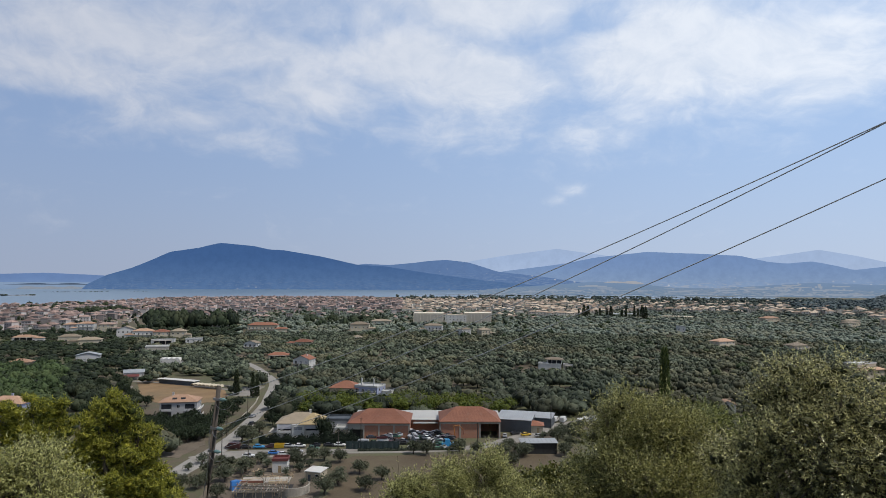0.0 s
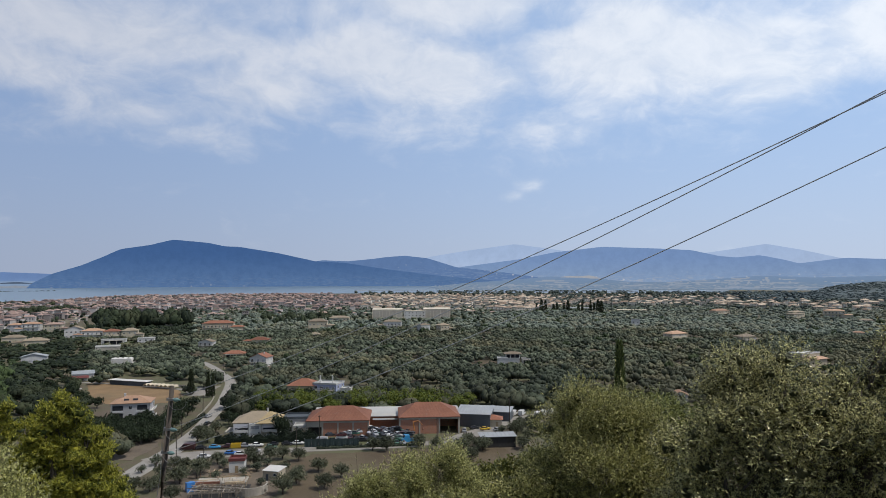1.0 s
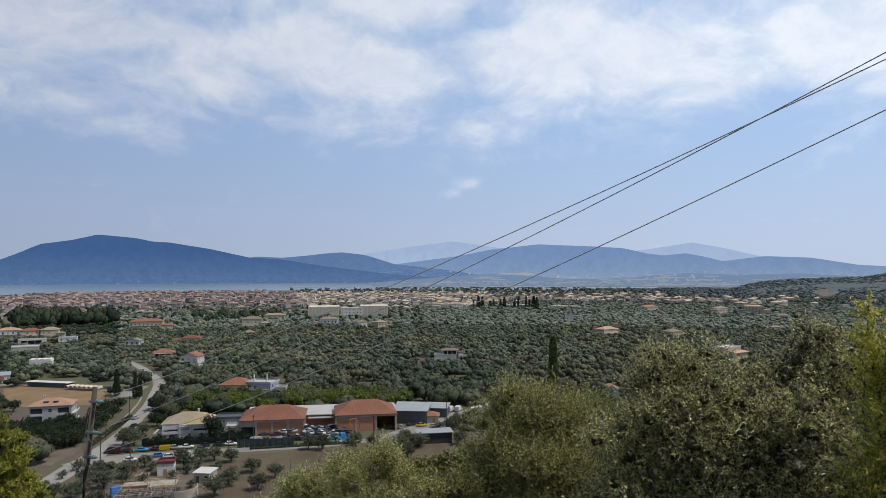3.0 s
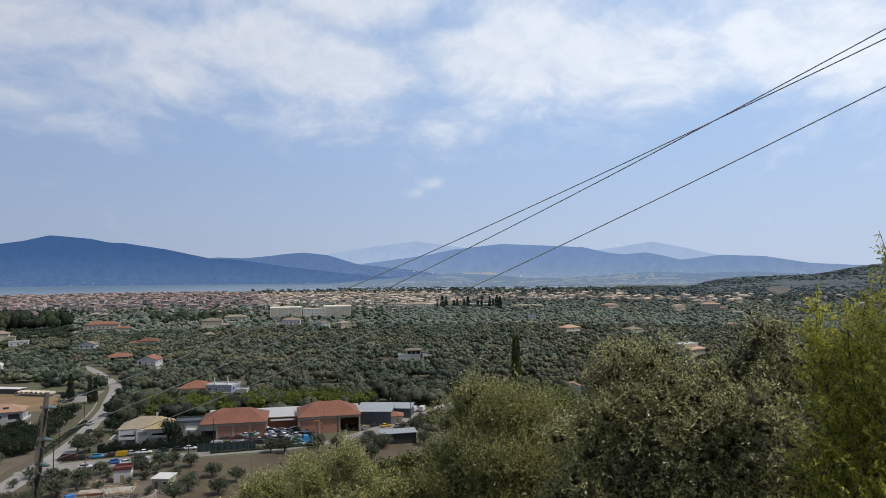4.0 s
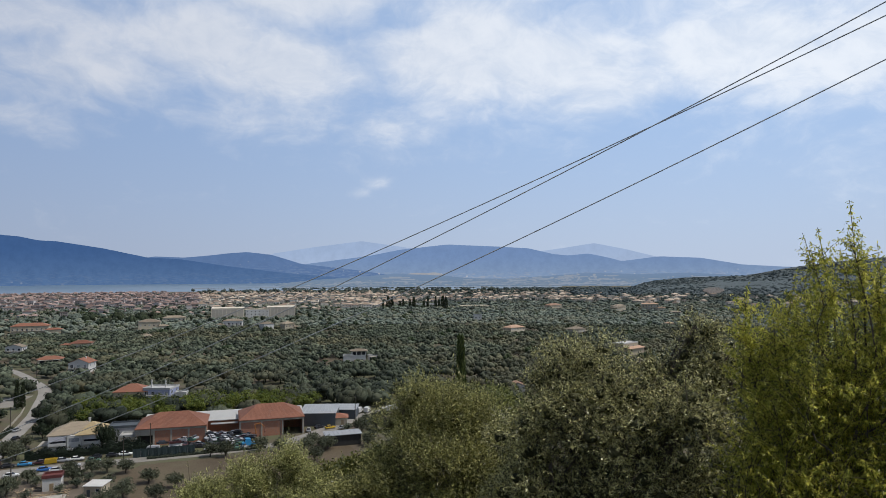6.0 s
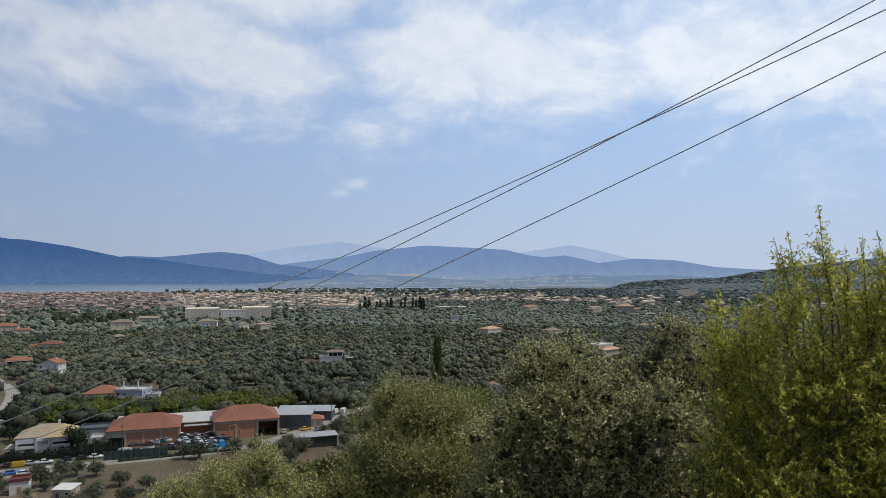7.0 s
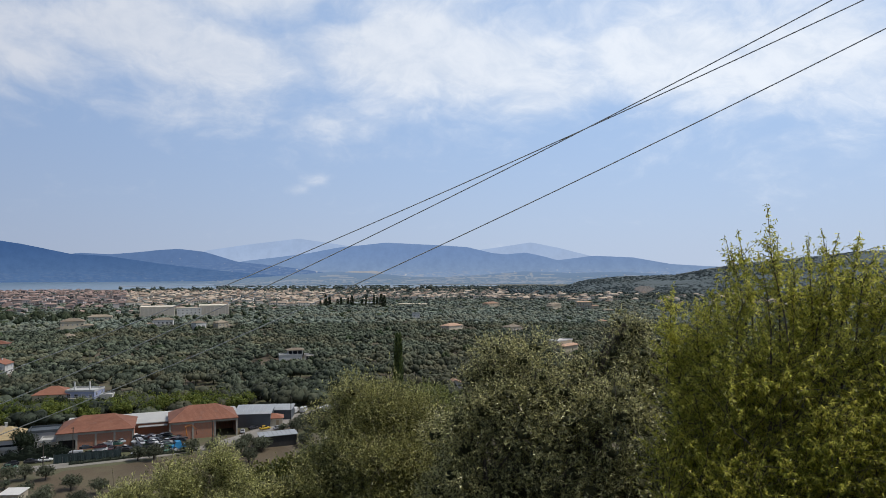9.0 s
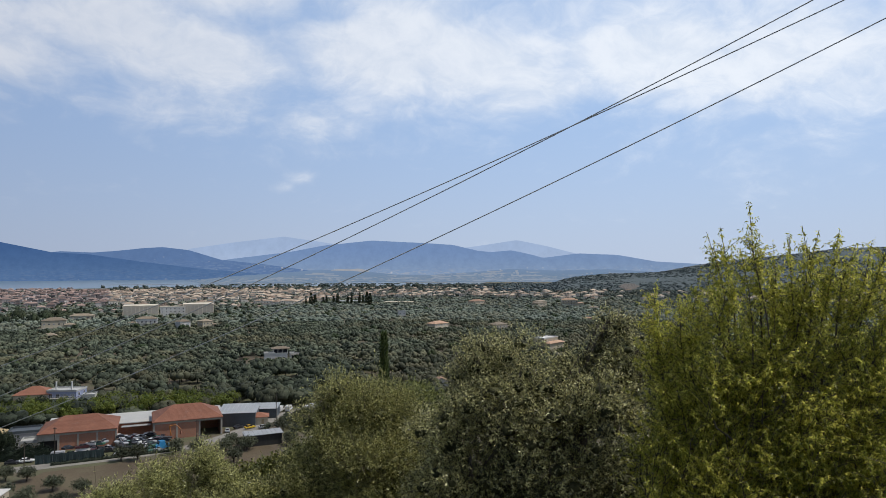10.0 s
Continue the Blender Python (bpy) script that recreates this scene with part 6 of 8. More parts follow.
villa(-285, 853, 20, 12, 7.0, 8, M_CREAM, M_TILE_BEIGE, "cream house with ochre roof at the town edge", 2, 2.6, "hip")
villa(-332, 628, 20, 12, 5.0, 18, M_CREAM, M_TILE_BEIGE, "low cream house with beige roof", 1, 2.5, "hip")
villa(-370, 662, 19, 11, 5.0, 18, M_CREAM, M_TILE_BEIGE, "low house with pale tile roof", 1, 2.5, "hip")
villa(-409, 653, 20, 11, 5.0, 20, M_WHITE, M_TILE_ORANGE, "low white house among trees", 1, 2.2, "hip")
villa(-266, 502, 16, 9, 4.5, 20, M_GREY, M_ROOF_GREY, "grey-roofed house in the woods", 1, 2.0, "gable")
villa(-411, 769, 18, 12, 11.0, 14, M_WHITE, M_TILE_ORANGE, "white apartment house with three storeys", 3, 2.2, "hip")
villa(-428, 768, 14, 11, 10.0, 14, M_GREY, M_TILE_ORANGE, "grey-white apartment house with three storeys", 3, 2.2, "hip")
villa(-390, 774, 18, 12, 10.0, 14, M_CREAM, M_TILE_TOWN, "cream apartment house with balconies", 3, 2.2, "hip")
villa(-286, 453, 14, 10, 5.0, 16, M_CREAM, M_TILE_ORANGE, "house with orange roof in the woods", 1, 2.2, "hip")
villa(-88, 678, 11, 8, 4.5, 0, M_CREAM, M_TILE_BEIGE, "small house with pale roof among trees", 1, 2.0, "hip")
villa(571, 932, 22, 12, 10.0, 20, M_CREAM, M_TILE_BEIGE, "cream two-storey house on the far plain", 2, 2.2, "hip")
villa(618, 916, 26, 12, 12.5, -28, M_CREAM, M_TILE_ORANGE, "long cream house with three storeys", 3, 2.0, "hip")
villa(586, 806, 14, 8, 6.0, -28, M_WHITE, M_TILE_BEIGE, "small pale house in the grove", 1, 1.8, "hip")
villa(455, 638, 10, 7, 5.0, -28, M_CREAM, M_TILE_ORANGE, "small orange-roofed house in the grove", 1, 1.6, "hip")


# gardens: trees standing close round the houses of the grove
gr_v = np.random.default_rng(91)
pl = []
for ob in VILLAS:
    c = ob.matrix_basis.translation
    toward = -Vector((c.x, c.y, 0)).normalized()
    across = Vector((-toward.y, toward.x, 0))
    for q in range(7):
        p = c + across * gr_v.uniform(-15, 15) + toward * gr_v.uniform(9, 17)
        pl.append((p.x, p.y, 0.0))
    for q in range(4):
        p = c + across * gr_v.choice((-1, 1)) * gr_v.uniform(12, 20) - toward * gr_v.uniform(-6, 10)
        pl.append((p.x, p.y, 0.0))
pl = np.array(pl)
scatter_crowns("garden_trees", pl, gr_v.uniform(2.2, 4.2, len(pl)), T_MID, M_WOOD_GREEN, "green garden trees close round the houses", "trees", gr_v, gr_v.uniform(1.8, 3.6, len(pl)))

tr = house(277, 443, 20, 9, 8.0, 26, M_CREAM, M_WHITE, "cream house with salmon porch roof and white flat terrace", 2, 0, "flat", 5, chimney=False)
part("porch_roof", hip_roof(21, 6, 4.7, 1.6, 0.4), M_TILE_ORANGE, tr, at=pose(0, -7.2, 0))
part("porch_wall", walls(20, 5, 4.7, -0.2), M_CREAM, tr, at=pose(0, -7.1, 0))

# Darker copy of the hall colour, painting the fronts as shaded.
M_HALL_SHADE = surface("hall_front_shade", (0.34, 0.315, 0.27), (0.46, 0.42, 0.36), 0.5, 0.8, 0.05)


def hall(x, y, w, d, h, turn, label, front):
    """A plain pale warehouse with ribs along its front, a shade-coloured front panel and a low parapet."""
    ob = thing("large_hall", pose(x, y, 0, 0, 0, turn), label, "hall")
    part("wall", walls(w, d, h, -0.3), M_HALL, ob)
    part("roof", Geo().box(-w / 2 - 0.3, w / 2 + 0.3, -d / 2 - 0.3, d / 2 + 0.3, h - 0.3, h + 0.4), M_HALL, ob)
    part("front_cladding", Geo().box(-w / 2 + 1, w / 2 - 1, -d / 2 - 0.25, -d / 2, 1.5, h - 1.2), front, ob)
    for k in range(int(w / 5)):
        part("pilaster", Geo().box(-w / 2 + k * 5, -w / 2 + k * 5 + 0.5, -d / 2 - 0.45, -d / 2 - 0.25, 0, h - 0.4), M_HALL, ob)
    return ob


hall(-21, 1000, 44, 40, 14.5, 0, "large pale warehouse hall at the edge of town", M_HALL_SHADE)
hall(53, 1004, 40, 40, 15, -3, "large pale warehouse hall with cream sides", M_HALL_SHADE)
house(19, 990, 32, 18, 12, 0, M_WHITE, M_HALL, "cream office block between the halls", 3, 0.5, "flat", 6, chimney=False)

# ---- the town ----
rng = np.random.default_rng(5)


def town_house(w, d, h, roof_mat, wall_mat, rise, k):
    ob = house(0, 0, w, d, h, 0, wall_mat, roof_mat, "town house with faded tile roof among close neighbours", 2 if h < 8 else 3, rise, "hip" if k % 5 else "flat", 3, chimney=False, name="town_house", group="houses of the town", seed=k, over=0.4, rows=False)
    for s in range(2 if h < 8 else 3):
        for c in (-0.3, 0.0, 0.3):
            part("window", Geo().bevel_box(c * w - 0.7, c * w + 0.7, -d / 2 - 0.08, -d / 2 + 0.02, s * 3 + 0.9, s * 3 + 2.3), M_PANE, ob)
    for c in (-0.25, 0.25):
        part("window", Geo().bevel_box(w / 2 - 0.02, w / 2 + 0.08, c * d - 0.6, c * d + 0.6, 3.9, 5.3), M_PANE, ob)
    return ob


M_TOWN_PLASTER = surface("town_plaster", (0.28, 0.245, 0.225), (0.52, 0.48, 0.445), 0.6, 0.9, 0.1, random=1.0)
protos = [town_house(w, d, h, r, wl, rise, k) for k, (w, d, h, r, wl, rise) in enumerate((
    (13, 11, 7, M_CONCRETE, M_WHITE, 0.3), (16, 12, 7, M_TILE_TOWN, M_TOWN_PLASTER, 2.6), (12, 11, 6, M_TILE_TOWN, M_TOWN_PLASTER, 2.4), (18, 13, 9.5, M_TILE_TOWN, M_CREAM, 2.8), (14, 12, 9.5, M_TILE_TOWN, M_TOWN_PLASTER, 2.4), (15, 12, 9, M_CONCRETE, M_TOWN_PLASTER, 0.3), (20, 12, 7, M_TILE_TOWN, M_WHITE, 2.8), (13, 13, 6.5, M_TILE_BEIGE, M_TOWN_PLASTER, 2.6)))]
spots = []


def free(x, y, gap):
    return all(abs(x - a_) > gap or abs(y - b_) > gap * 1.2 for a_, b_ in spots[-400:])


def town_edge(a_):
    """Nearest distance of the built-up area by azimuth."""
    return float(np.interp(a_, [-40, -30, -27, -24, -20, -14, -9, -4, 2, 8, 13, 18, 26, 40, 50], [820, 830, 900, 1080, 1080, 960, 1080, 1040, 1090, 1080, 1180, 1380, 1400, 1200, 1200]))


tries = 0
while len(spots) < 250 and tries < 12000:
    tries += 1
    a_ = rng.uniform(-37, 8)
    r = town_edge(a_) + rng.uniform(0, 260)
    x, y = at_polar(a_, r)
    if any(abs(x - cx) < wx and abs(y - cy) < wy for cx, cy, wx, wy in CLEAR) or not free(x, y, 11.0) or (math.hypot(x + 318, y - 858) < 46) or (math.hypot(x + 392, y - 905) < 22):
        continue
    spots.append((x, y))
    s_ = rng.uniform(0.52, 0.84)
    m = pose(x, y, 0, 0, 0, rng.choice((0, 90, 180)) + rng.uniform(-14, 14)) @ Matrix.Diagonal((s_, s_, s_ * rng.uniform(0.95, 1.2), 1))
    k = int(rng.integers(len(protos)))
    if len(spots) <= len(protos):
        protos[len(spots) - 1].matrix_basis = m
    else:
        copy_thing(protos[k], m)


def far_houses(name, places, label):
    """Houses too far to pick apart: walls, hipped or flat roofs and window openings, joined; returns walls and roofs."""
    W, Rf, Wi = Geo(), Geo(), Geo()
    for x, y, w, d, h, tn, hip in places:
        c, s = math.cos(tn), math.sin(tn)
        T = lambda p: (x + p[0] * c - p[1] * s, y + p[0] * s + p[1] * c, p[2])
        ring = lambda z, e=0.0: [T((q * (w / 2 + e), v * (d / 2 + e), z)) for q, v in ((-1, -1), (1, -1), (1, 1), (-1, 1))]
        W.face_loop([ring(-0.5), ring(h)], caps=False)
        o = len(Rf.v)
        if hip:
            rl = max((w - d) / 2, 0.5)
            Rf.v += ring(h, 0.5) + [T((-rl, 0, h + 2.6)), T((rl, 0, h + 2.6))]
            Rf.f += [(o, o + 1, o + 5, o + 4), (o + 1, o + 2, o + 5), (o + 2, o + 3, o + 4, o + 5), (o + 3, o, o + 4), (o + 3, o + 2, o + 1, o)]
        else:
            Rf.face_loop([ring(h, 0.3), ring(h + 0.7, 0.3)])
        for fl in range(2 if h < 8 else 3):
            for q in (-0.3, 0.02, 0.3):
                for sgn in (-1, 1):
                    a1, a2, z1 = q * w - 0.7, q * w + 0.7, fl * 3 + 0.9
                    o = len(Wi.v)
                    Wi.v += [T((a1, sgn * (d / 2 + 0.05), z1)), T((a2, sgn * (d / 2 + 0.05), z1)), T((a2, sgn * (d / 2 + 0.05), z1 + 1.5)), T((a1, sgn * (d / 2 + 0.05), z1 + 1.5))]
                    Wi.f.append((o, o + 1, o + 2, o + 3))
    return W, Rf, Wi


M_TOWN_WALL = surface("town_walls", (0.20, 0.175, 0.165), (0.47, 0.43, 0.41), 0.3, 0.9, 0.0, island=0.9)
M_TOWN_ROOF = surface("town_roofs", (0.12, 0.082, 0.072), (0.30, 0.215, 0.185), 0.4, 0.9, 0.0, island=1.0)
quarter = []
grid = {}
while len(quarter) < 3300:
    a_ = rng.uniform(-38, 58)
    near = town_edge(a_) + (70 if a_ < 8 else 40)
    far = min(float(shore(a_)) - 90, 2620 if a_ < -6 else 2420)
    if a_ > 7 and rng.random() < 0.76 * min((a_ - 7) / 8, 1):
        continue
    if a_ > 37 and rng.random() < 0.8:
        continue
    r = near + (far - near) * rng.uniform(0, 1) ** (0.8 if a_ < 8 else 1.2)
    x, y = at_polar(a_, r)
    key = (int(x // 13), int(y // 15))
    if key in grid or a_ > 31 and r > 1800:
        if len(grid) > 14000:
            break
        grid[(len(grid), -1)] = 1
        continue
    if math.hypot(x + 640, y - 1240) < 70 or math.hypot(x + 318, y - 858) < 46 or any(abs(x - cx) < wx and abs(y - cy) < wy for cx, cy, wx, wy in CLEAR) or any(abs(x - p) < 12 and abs(y - q) < 12 for p, q in spots):
        continue
    grid[key] = 1
    w = rng.uniform(7.5, 15) if a_ < 8 else rng.uniform(9, 18)
    quarter.append((x, y, w, rng.uniform(7, 12), (rng.choice((4.5, 6.5, 7.0, 9.5, 10.5) if a_ < 8 else (7.0, 8.0, 9.5)) if r < 1900 else rng.choice((4.0, 5.5, 6.5))), rng.uniform(-0.3, 0.3) + rng.choice((0, 1.571)), rng.random() < 0.72))
M_SUBURB_WALL = surface("suburb_walls", (0.36, 0.33, 0.28), (0.64, 0.60, 0.53), 0.3, 0.9, 0.0, island=0.9)
M_SUBURB_ROOF = surface("suburb_roofs", (0.20, 0.145, 0.105), (0.46, 0.375, 0.29), 0.4, 0.9, 0.0, island=1.0)
for name, east, wm, rm, lab in (("town_quarter", False, M_TOWN_WALL, M_TOWN_ROOF, "crowded town of pale houses with faded tile roofs"), ("suburb", True, M_SUBURB_WALL, M_SUBURB_ROOF, "cream houses with pale roofs along the plain")):
    W, Rf, Wi = far_houses(name, [q for q in quarter if (q[0] > -0.06 * q[1]) == east], "")
    town = tagged(new(name), lab, "town", kind="stuff")
    part("walls", W, wm, town), part("roofs", Rf, rm, town), part("windows", Wi, M_PANE, town)

# ---- poles, wires, cars and clutter ----
WIRES = ((53.69, 12.39, 3.21, 0.0), (52.18, 14.13, 3.89, 0.0), (51.0, 14.21, 3.7, 0.0))
FOOT, FAR_FOOT = Vector((-12.06, 36.04, 0)), Vector((23.2, 0.8, 0))
for k, (c0, c1, c2, side) in enumerate(WIRES):
    g = Geo()
    us = np.linspace(0.012, 1.1, 60)
    pts = [(FOOT.x + (20 - FOOT.x) * u, FOOT.y + (4 - FOOT.y) * u, c0 + c1 * u + c2 * u * u) for u in us]
    g.tube(pts, [0.0145] * len(pts), 6)
    tagged(part("power_line", g, M_WIRE, smooth=True), "dark overhead wire slung from the wooden pole uphill", "power line", "overhead wires")


def power_pole(x, y, top, label, arms=(), lean=0.0):
    z = float(ground_z(x, y))
    ob = thing("power_pole", pose(x, y, z - 0.3, 0, lean, 0), label, "power pole")
    h = top - z + 0.3
    part("pole", Geo().tube([(0, 0, 0), (0.05, 0, h * 0.4), (0.02, 0, h * 0.75), (0, 0, h)], [0.20, 0.175, 0.145, 0.115], 10), M_POLE, ob, smooth=True)
    for k, sd in enumerate((-0.15, -0.19)):
        run = [(sd * (0.8 + 0.35 * math.sin(q * 1.7 + k)), -0.12 + 0.05 * math.cos(q * 2.3 + k), h * (0.30 + 0.066 * q)) for q in range(10)]
        part("cable", Geo().tube(run, [0.014] * 10, 5), M_STEEL, ob, "pale cable hanging down the pole")
    for a_ in arms:
        q = a_ - z + 0.3
        ins = part("insulator", Geo().tube([(0.14, -0.1, q), (0.26, -0.18, q + 0.02), (0.42, -0.28, q + 0.04), (0.6, -0.4, q + 0.07)], [0.03, 0.095, 0.10, 0.03], 10), M_GLASS_GREEN, ob, "green glass insulator string")
        part("bracket", Geo().box(-0.18, 0.18, -0.15, 0.15, q - 0.06, q + 0.06), M_STEEL, ob)
        loop = [(0.75 * math.cos(t) * 0.6 + 0.45, -0.3, q - 0.05 - 0.42 * math.sin(t)) for t in np.linspace(0, math.pi, 11)]
        part("jumper_loop", Geo().tube(loop, [0.009] * 11, 5), M_STEEL, ob)
    return ob


power_pole(FOOT.x - 1.28, FOOT.y, 54.45, "tall weathered wooden power pole with green glass insulators", (53.75, 52.2, 51.0), 5.0)
power_pole(FAR_FOOT.x, FAR_FOOT.y, 72.6, "wooden power pole at the top of the slope", (71.2, 70.4))


def street_pole(x, y, h, label="plain wooden utility pole beside the road", arm=False):
    ob = thing("utility_pole", pose(x, y, max(float(ground_z(x, y)), 0) - 0.2), label, "utility pole")
    part("pole", Geo().tube([(0, 0, 0), (0, 0, h)], [0.17, 0.12], 8), M_POLE, ob)
    part("crossarm", Geo().box(-0.6, 0.6, -0.05, 0.05, h - 0.5, h - 0.38), M_POLE, ob)
    if arm:
        part("lamp_arm", Geo().tube([(0, 0, h - 0.9), (0.7, 0, h - 0.5), (1.3, 0, h - 0.45)], [0.03, 0.03, 0.03], 6), M_STEEL, ob)
        part("lamp_head", Geo().bevel_box(1.2, 1.7, -0.12, 0.12, h - 0.52, h - 0.4), M_STEEL, ob)
    return ob


for x, y, h in ((-88.5, 305, 8.5), (-84, 262, 8), (-99, 358, 9), (-88, 378, 9), (-85, 392, 10), (-104, 428, 9), (-76, 232, 8), (-36.5, 236, 8.5), (-29.5, 244, 11), (13, 246, 9), (42.5, 262, 13), (-118, 452, 9), (-66, 229, 6.5)):
    street_pole(x, y, h, arm=(h == 8.5))


def car(paint, kind="car"):
    """A parked vehicle: lofted body, glasshouse, bumpers, lamps and four wheels; x is its length."""
    van = kind == "van"
    ob = new("van" if van else "car")
    L, Wd = (5.3, 2.0) if van else (4.25, 1.75)
    if van:
        prof = [(-2.65, 0.45, 2.2, 0.96), (-2.5, 0.36, 2.35, 1.0), (0.6, 0.35, 2.4, 1.0), (1.25, 0.35, 2.2, 0.98), (1.9, 0.35, 1.3, 0.97), (2.45, 0.38, 1.1, 0.93), (2.65, 0.48, 0.8, 0.85)]
    else:
        prof = [(-2.12, 0.48, 0.82, 0.80), (-2.0, 0.34, 0.98, 0.90), (-1.3, 0.30, 1.0, 1.0), (0.9, 0.30, 0.96, 1.0), (1.7, 0.32, 0.84, 0.94), (2.05, 0.38, 0.70, 0.84), (2.12, 0.48, 0.62, 0.76)]
    rings = []
    for x, z0, z1, k in prof:
        w = Wd / 2 * k
        m = z0 + (z1 - z0) * 0.55
        rings.append([(x, -w * 0.9, z0), (x, -w, m), (x, -w * 0.92, z1 - 0.02), (x, -w * 0.6, z1), (x, w * 0.6, z1), (x, w * 0.92, z1 - 0.02), (x, w, m), (x, w * 0.9, z0)])
    part("body", Geo().face_loop(rings), PAINTS[paint], ob)
    if not van:
        cab = [(-1.75, 0.97, 0.72), (-1.25, 1.40, 0.62), (0.15, 1.44, 0.64), (0.95, 0.95, 0.74)]
        g = Geo().face_loop([[(x, -w, 0.93), (x, -w * 0.92, z), (x, w * 0.92, z), (x, w, 0.93)] for x, z, w in cab])
        glass = part("glasshouse", g, M_PANE, ob, "dark car windows")
        part("roof", Geo().bevel_box(-1.22, 0.12, -0.60, 0.60, 1.40, 1.47, 0.02), PAINTS[paint], glass)
    else:
        part("windscreen", Geo().face_loop([[(1.28, -0.85, 2.16), (1.28, 0.85, 2.16), (1.24, 0.85, 2.1), (1.24, -0.85, 2.1)], [(1.93, -0.9, 1.32), (1.93, 0.9, 1.32), (1.88, 0.9, 1.28), (1.88, -0.9, 1.28)]]), M_PANE, ob)
        for s in (-1, 1):
            part("side_window", Geo().box(0.35, 1.15, s * 1.0 - 0.02, s * 1.0 + 0.02, 1.3, 1.95), M_PANE, ob)
    for x in (-L * 0.31, L * 0.31):
        for s in (-1, 1):
            y0 = s * (Wd / 2 - 0.12)
            wheel = part("wheel", Geo().tube([(x, y0 - 0.1, 0.31), (x, y0 + 0.1, 0.31)], [0.31, 0.31], 12), M_TYRE_SHADE, ob)
            part("rim", Geo().tube([(x, y0 + s * 0.10, 0.31), (x, y0 + s * 0.115, 0.31)], [0.19, 0.17], 10), M_STEEL, wheel)
    part("bumper", Geo().bevel_box(L / 2 - 0.14, L / 2 + 0.02, -Wd * 0.4, Wd * 0.4, 0.36, 0.52), M_DARK_SHEET, ob)
    for s in (-1, 1):
        part("headlight", Geo().bevel_box(L / 2 - 0.2, L / 2 - 0.03, s * Wd * 0.33 - 0.14, s * Wd * 0.33 + 0.14, 0.58, 0.70), M_FRAME, ob)
    return ob


CARS = {}


def park(paint, x, y, turn, kind="car", z=0.0, tilt=0.0, label="", group="parked cars", flat=0.0):
    key = (paint, kind)
    m = pose(x, y, z, tilt, flat, turn)
    if key not in CARS:
        CARS[key] = car(paint, kind)
        CARS[key].matrix_basis = m
        ob = CARS[key]
    else:
        ob = copy_thing(CARS[key], m)
    return tagged(ob, label or f"{paint} parked {kind} on the gravel", kind, group)


row = ((-75.2, "maroon", "van"), (-70.6, "black", "car"), (-66.0, "cyan", "car"), (-62.2, "maroon", "car"), (-55.6, "silver", "car"), (-51.6, "white", "car"), (-46.4, "black", "car"), (-41.2, "black", "car"), (-37.4, "white", "car"), (-29.6, "silver", "van"))
for k, (x, p, kd) in enumerate(row):
    park(p, x, 241.4 + 0.125 * (x + 74), 4 + (k * 7) % 9 - 4 + (180 if k % 3 == 0 else 0), kd, 0.06)
for x, y, p, tn in ((-66.2, 230.0, "white", 8), (-54.6, 232.2, "white", 6), (-58.4, 234.0, "blue", 12), (-51.0, 236.5, "silver", 4), (-84.0, 297, "silver", 80), (-80, 282, "black", 82), (-46, 240.5, "green", 5)):
    park(p, x, y, tn, "car", 0.06)
skip = thing("skip_container", pose(-58.9, 243.2, 0.06, 0, 0, 6), "open yellow steel skip between parked cars", "skip")
part("tub", Geo().face_loop([[(x, -0.85, 0.15), (x, -1.0, 1.5), (x, -0.92, 1.5), (x, -0.8, 0.3), (x, 0.8, 0.3), (x, 0.92, 1.5), (x, 1.0, 1.5), (x, 0.85, 0.15)] for x in (-1.7, 1.7)]), PAINTS["yellow"], skip)
for q in (-1, 1):
    part("end_plate", Geo().box(q * 1.72 - 0.03, q * 1.72 + 0.03, -0.9, 0.9, 0.15, 1.45), PAINTS["yellow"], skip)
for x, y, p, tn in ((49, 291, "white", 60), (52.6, 291, "white", 62), (59, 287, "white", 58), (62, 290, "white", 60), (66, 293, "white", 60)):
    park(p, x, y, tn, "van", 0.06, label="white delivery van parked behind the sheds")
for x, y, p, tn in ((24.5, 262, "silver", 85), (29, 266, "black", 30), (33, 264, "yellow", 20), (38, 262, "silver", 10), (44, 266, "white", 40)):
    park(p, x, y, tn, "car", 0.06)
# scrap yard


def wreck(paint):
    """A stripped car body: shell with empty window openings, no wheels."""
    ob = new("wrecked_car")
    shell = Geo().face_loop([[(x, -w, z0), (x, -w * 0.95, z1), (x, w * 0.95, z1), (x, w, z0)] for x, z0, z1, w in ((-2.1, 0.3, 0.75, 0.75), (-1.9, 0.1, 0.9, 0.85), (0.9, 0.08, 0.86, 0.86), (1.8, 0.12, 0.72, 0.82), (2.1, 0.3, 0.6, 0.7))])
    part("body", shell, PAINTS[paint], ob)
    part("cabin", Geo().face_loop([[(x, -w, 0.84), (x, -w * 0.9, z), (x, w * 0.9, z), (x, w, 0.84)] for x, z, w in ((-1.6, 0.9, 0.68), (-1.2, 1.28, 0.6), (0.1, 1.3, 0.62), (0.85, 0.86, 0.7))]), M_PANE, ob)
    part("roof", Geo().bevel_box(-1.2, 0.1, -0.57, 0.57, 1.27, 1.34, 0.02), PAINTS[paint], ob)
    return ob


WRECKS = {}


def dump(paint, x, y, turn, z, tilt, flat):
    m = pose(x, y, z, tilt, flat, turn)
    if paint in WRECKS:
        ob = copy_thing(WRECKS[paint], m)
    else:
        ob = WRECKS[paint] = wreck(paint)
        ob.matrix_basis = m
    return tagged(ob, f"{paint} stripped car body piled in the scrap yard", "wrecked car", "wrecked cars")


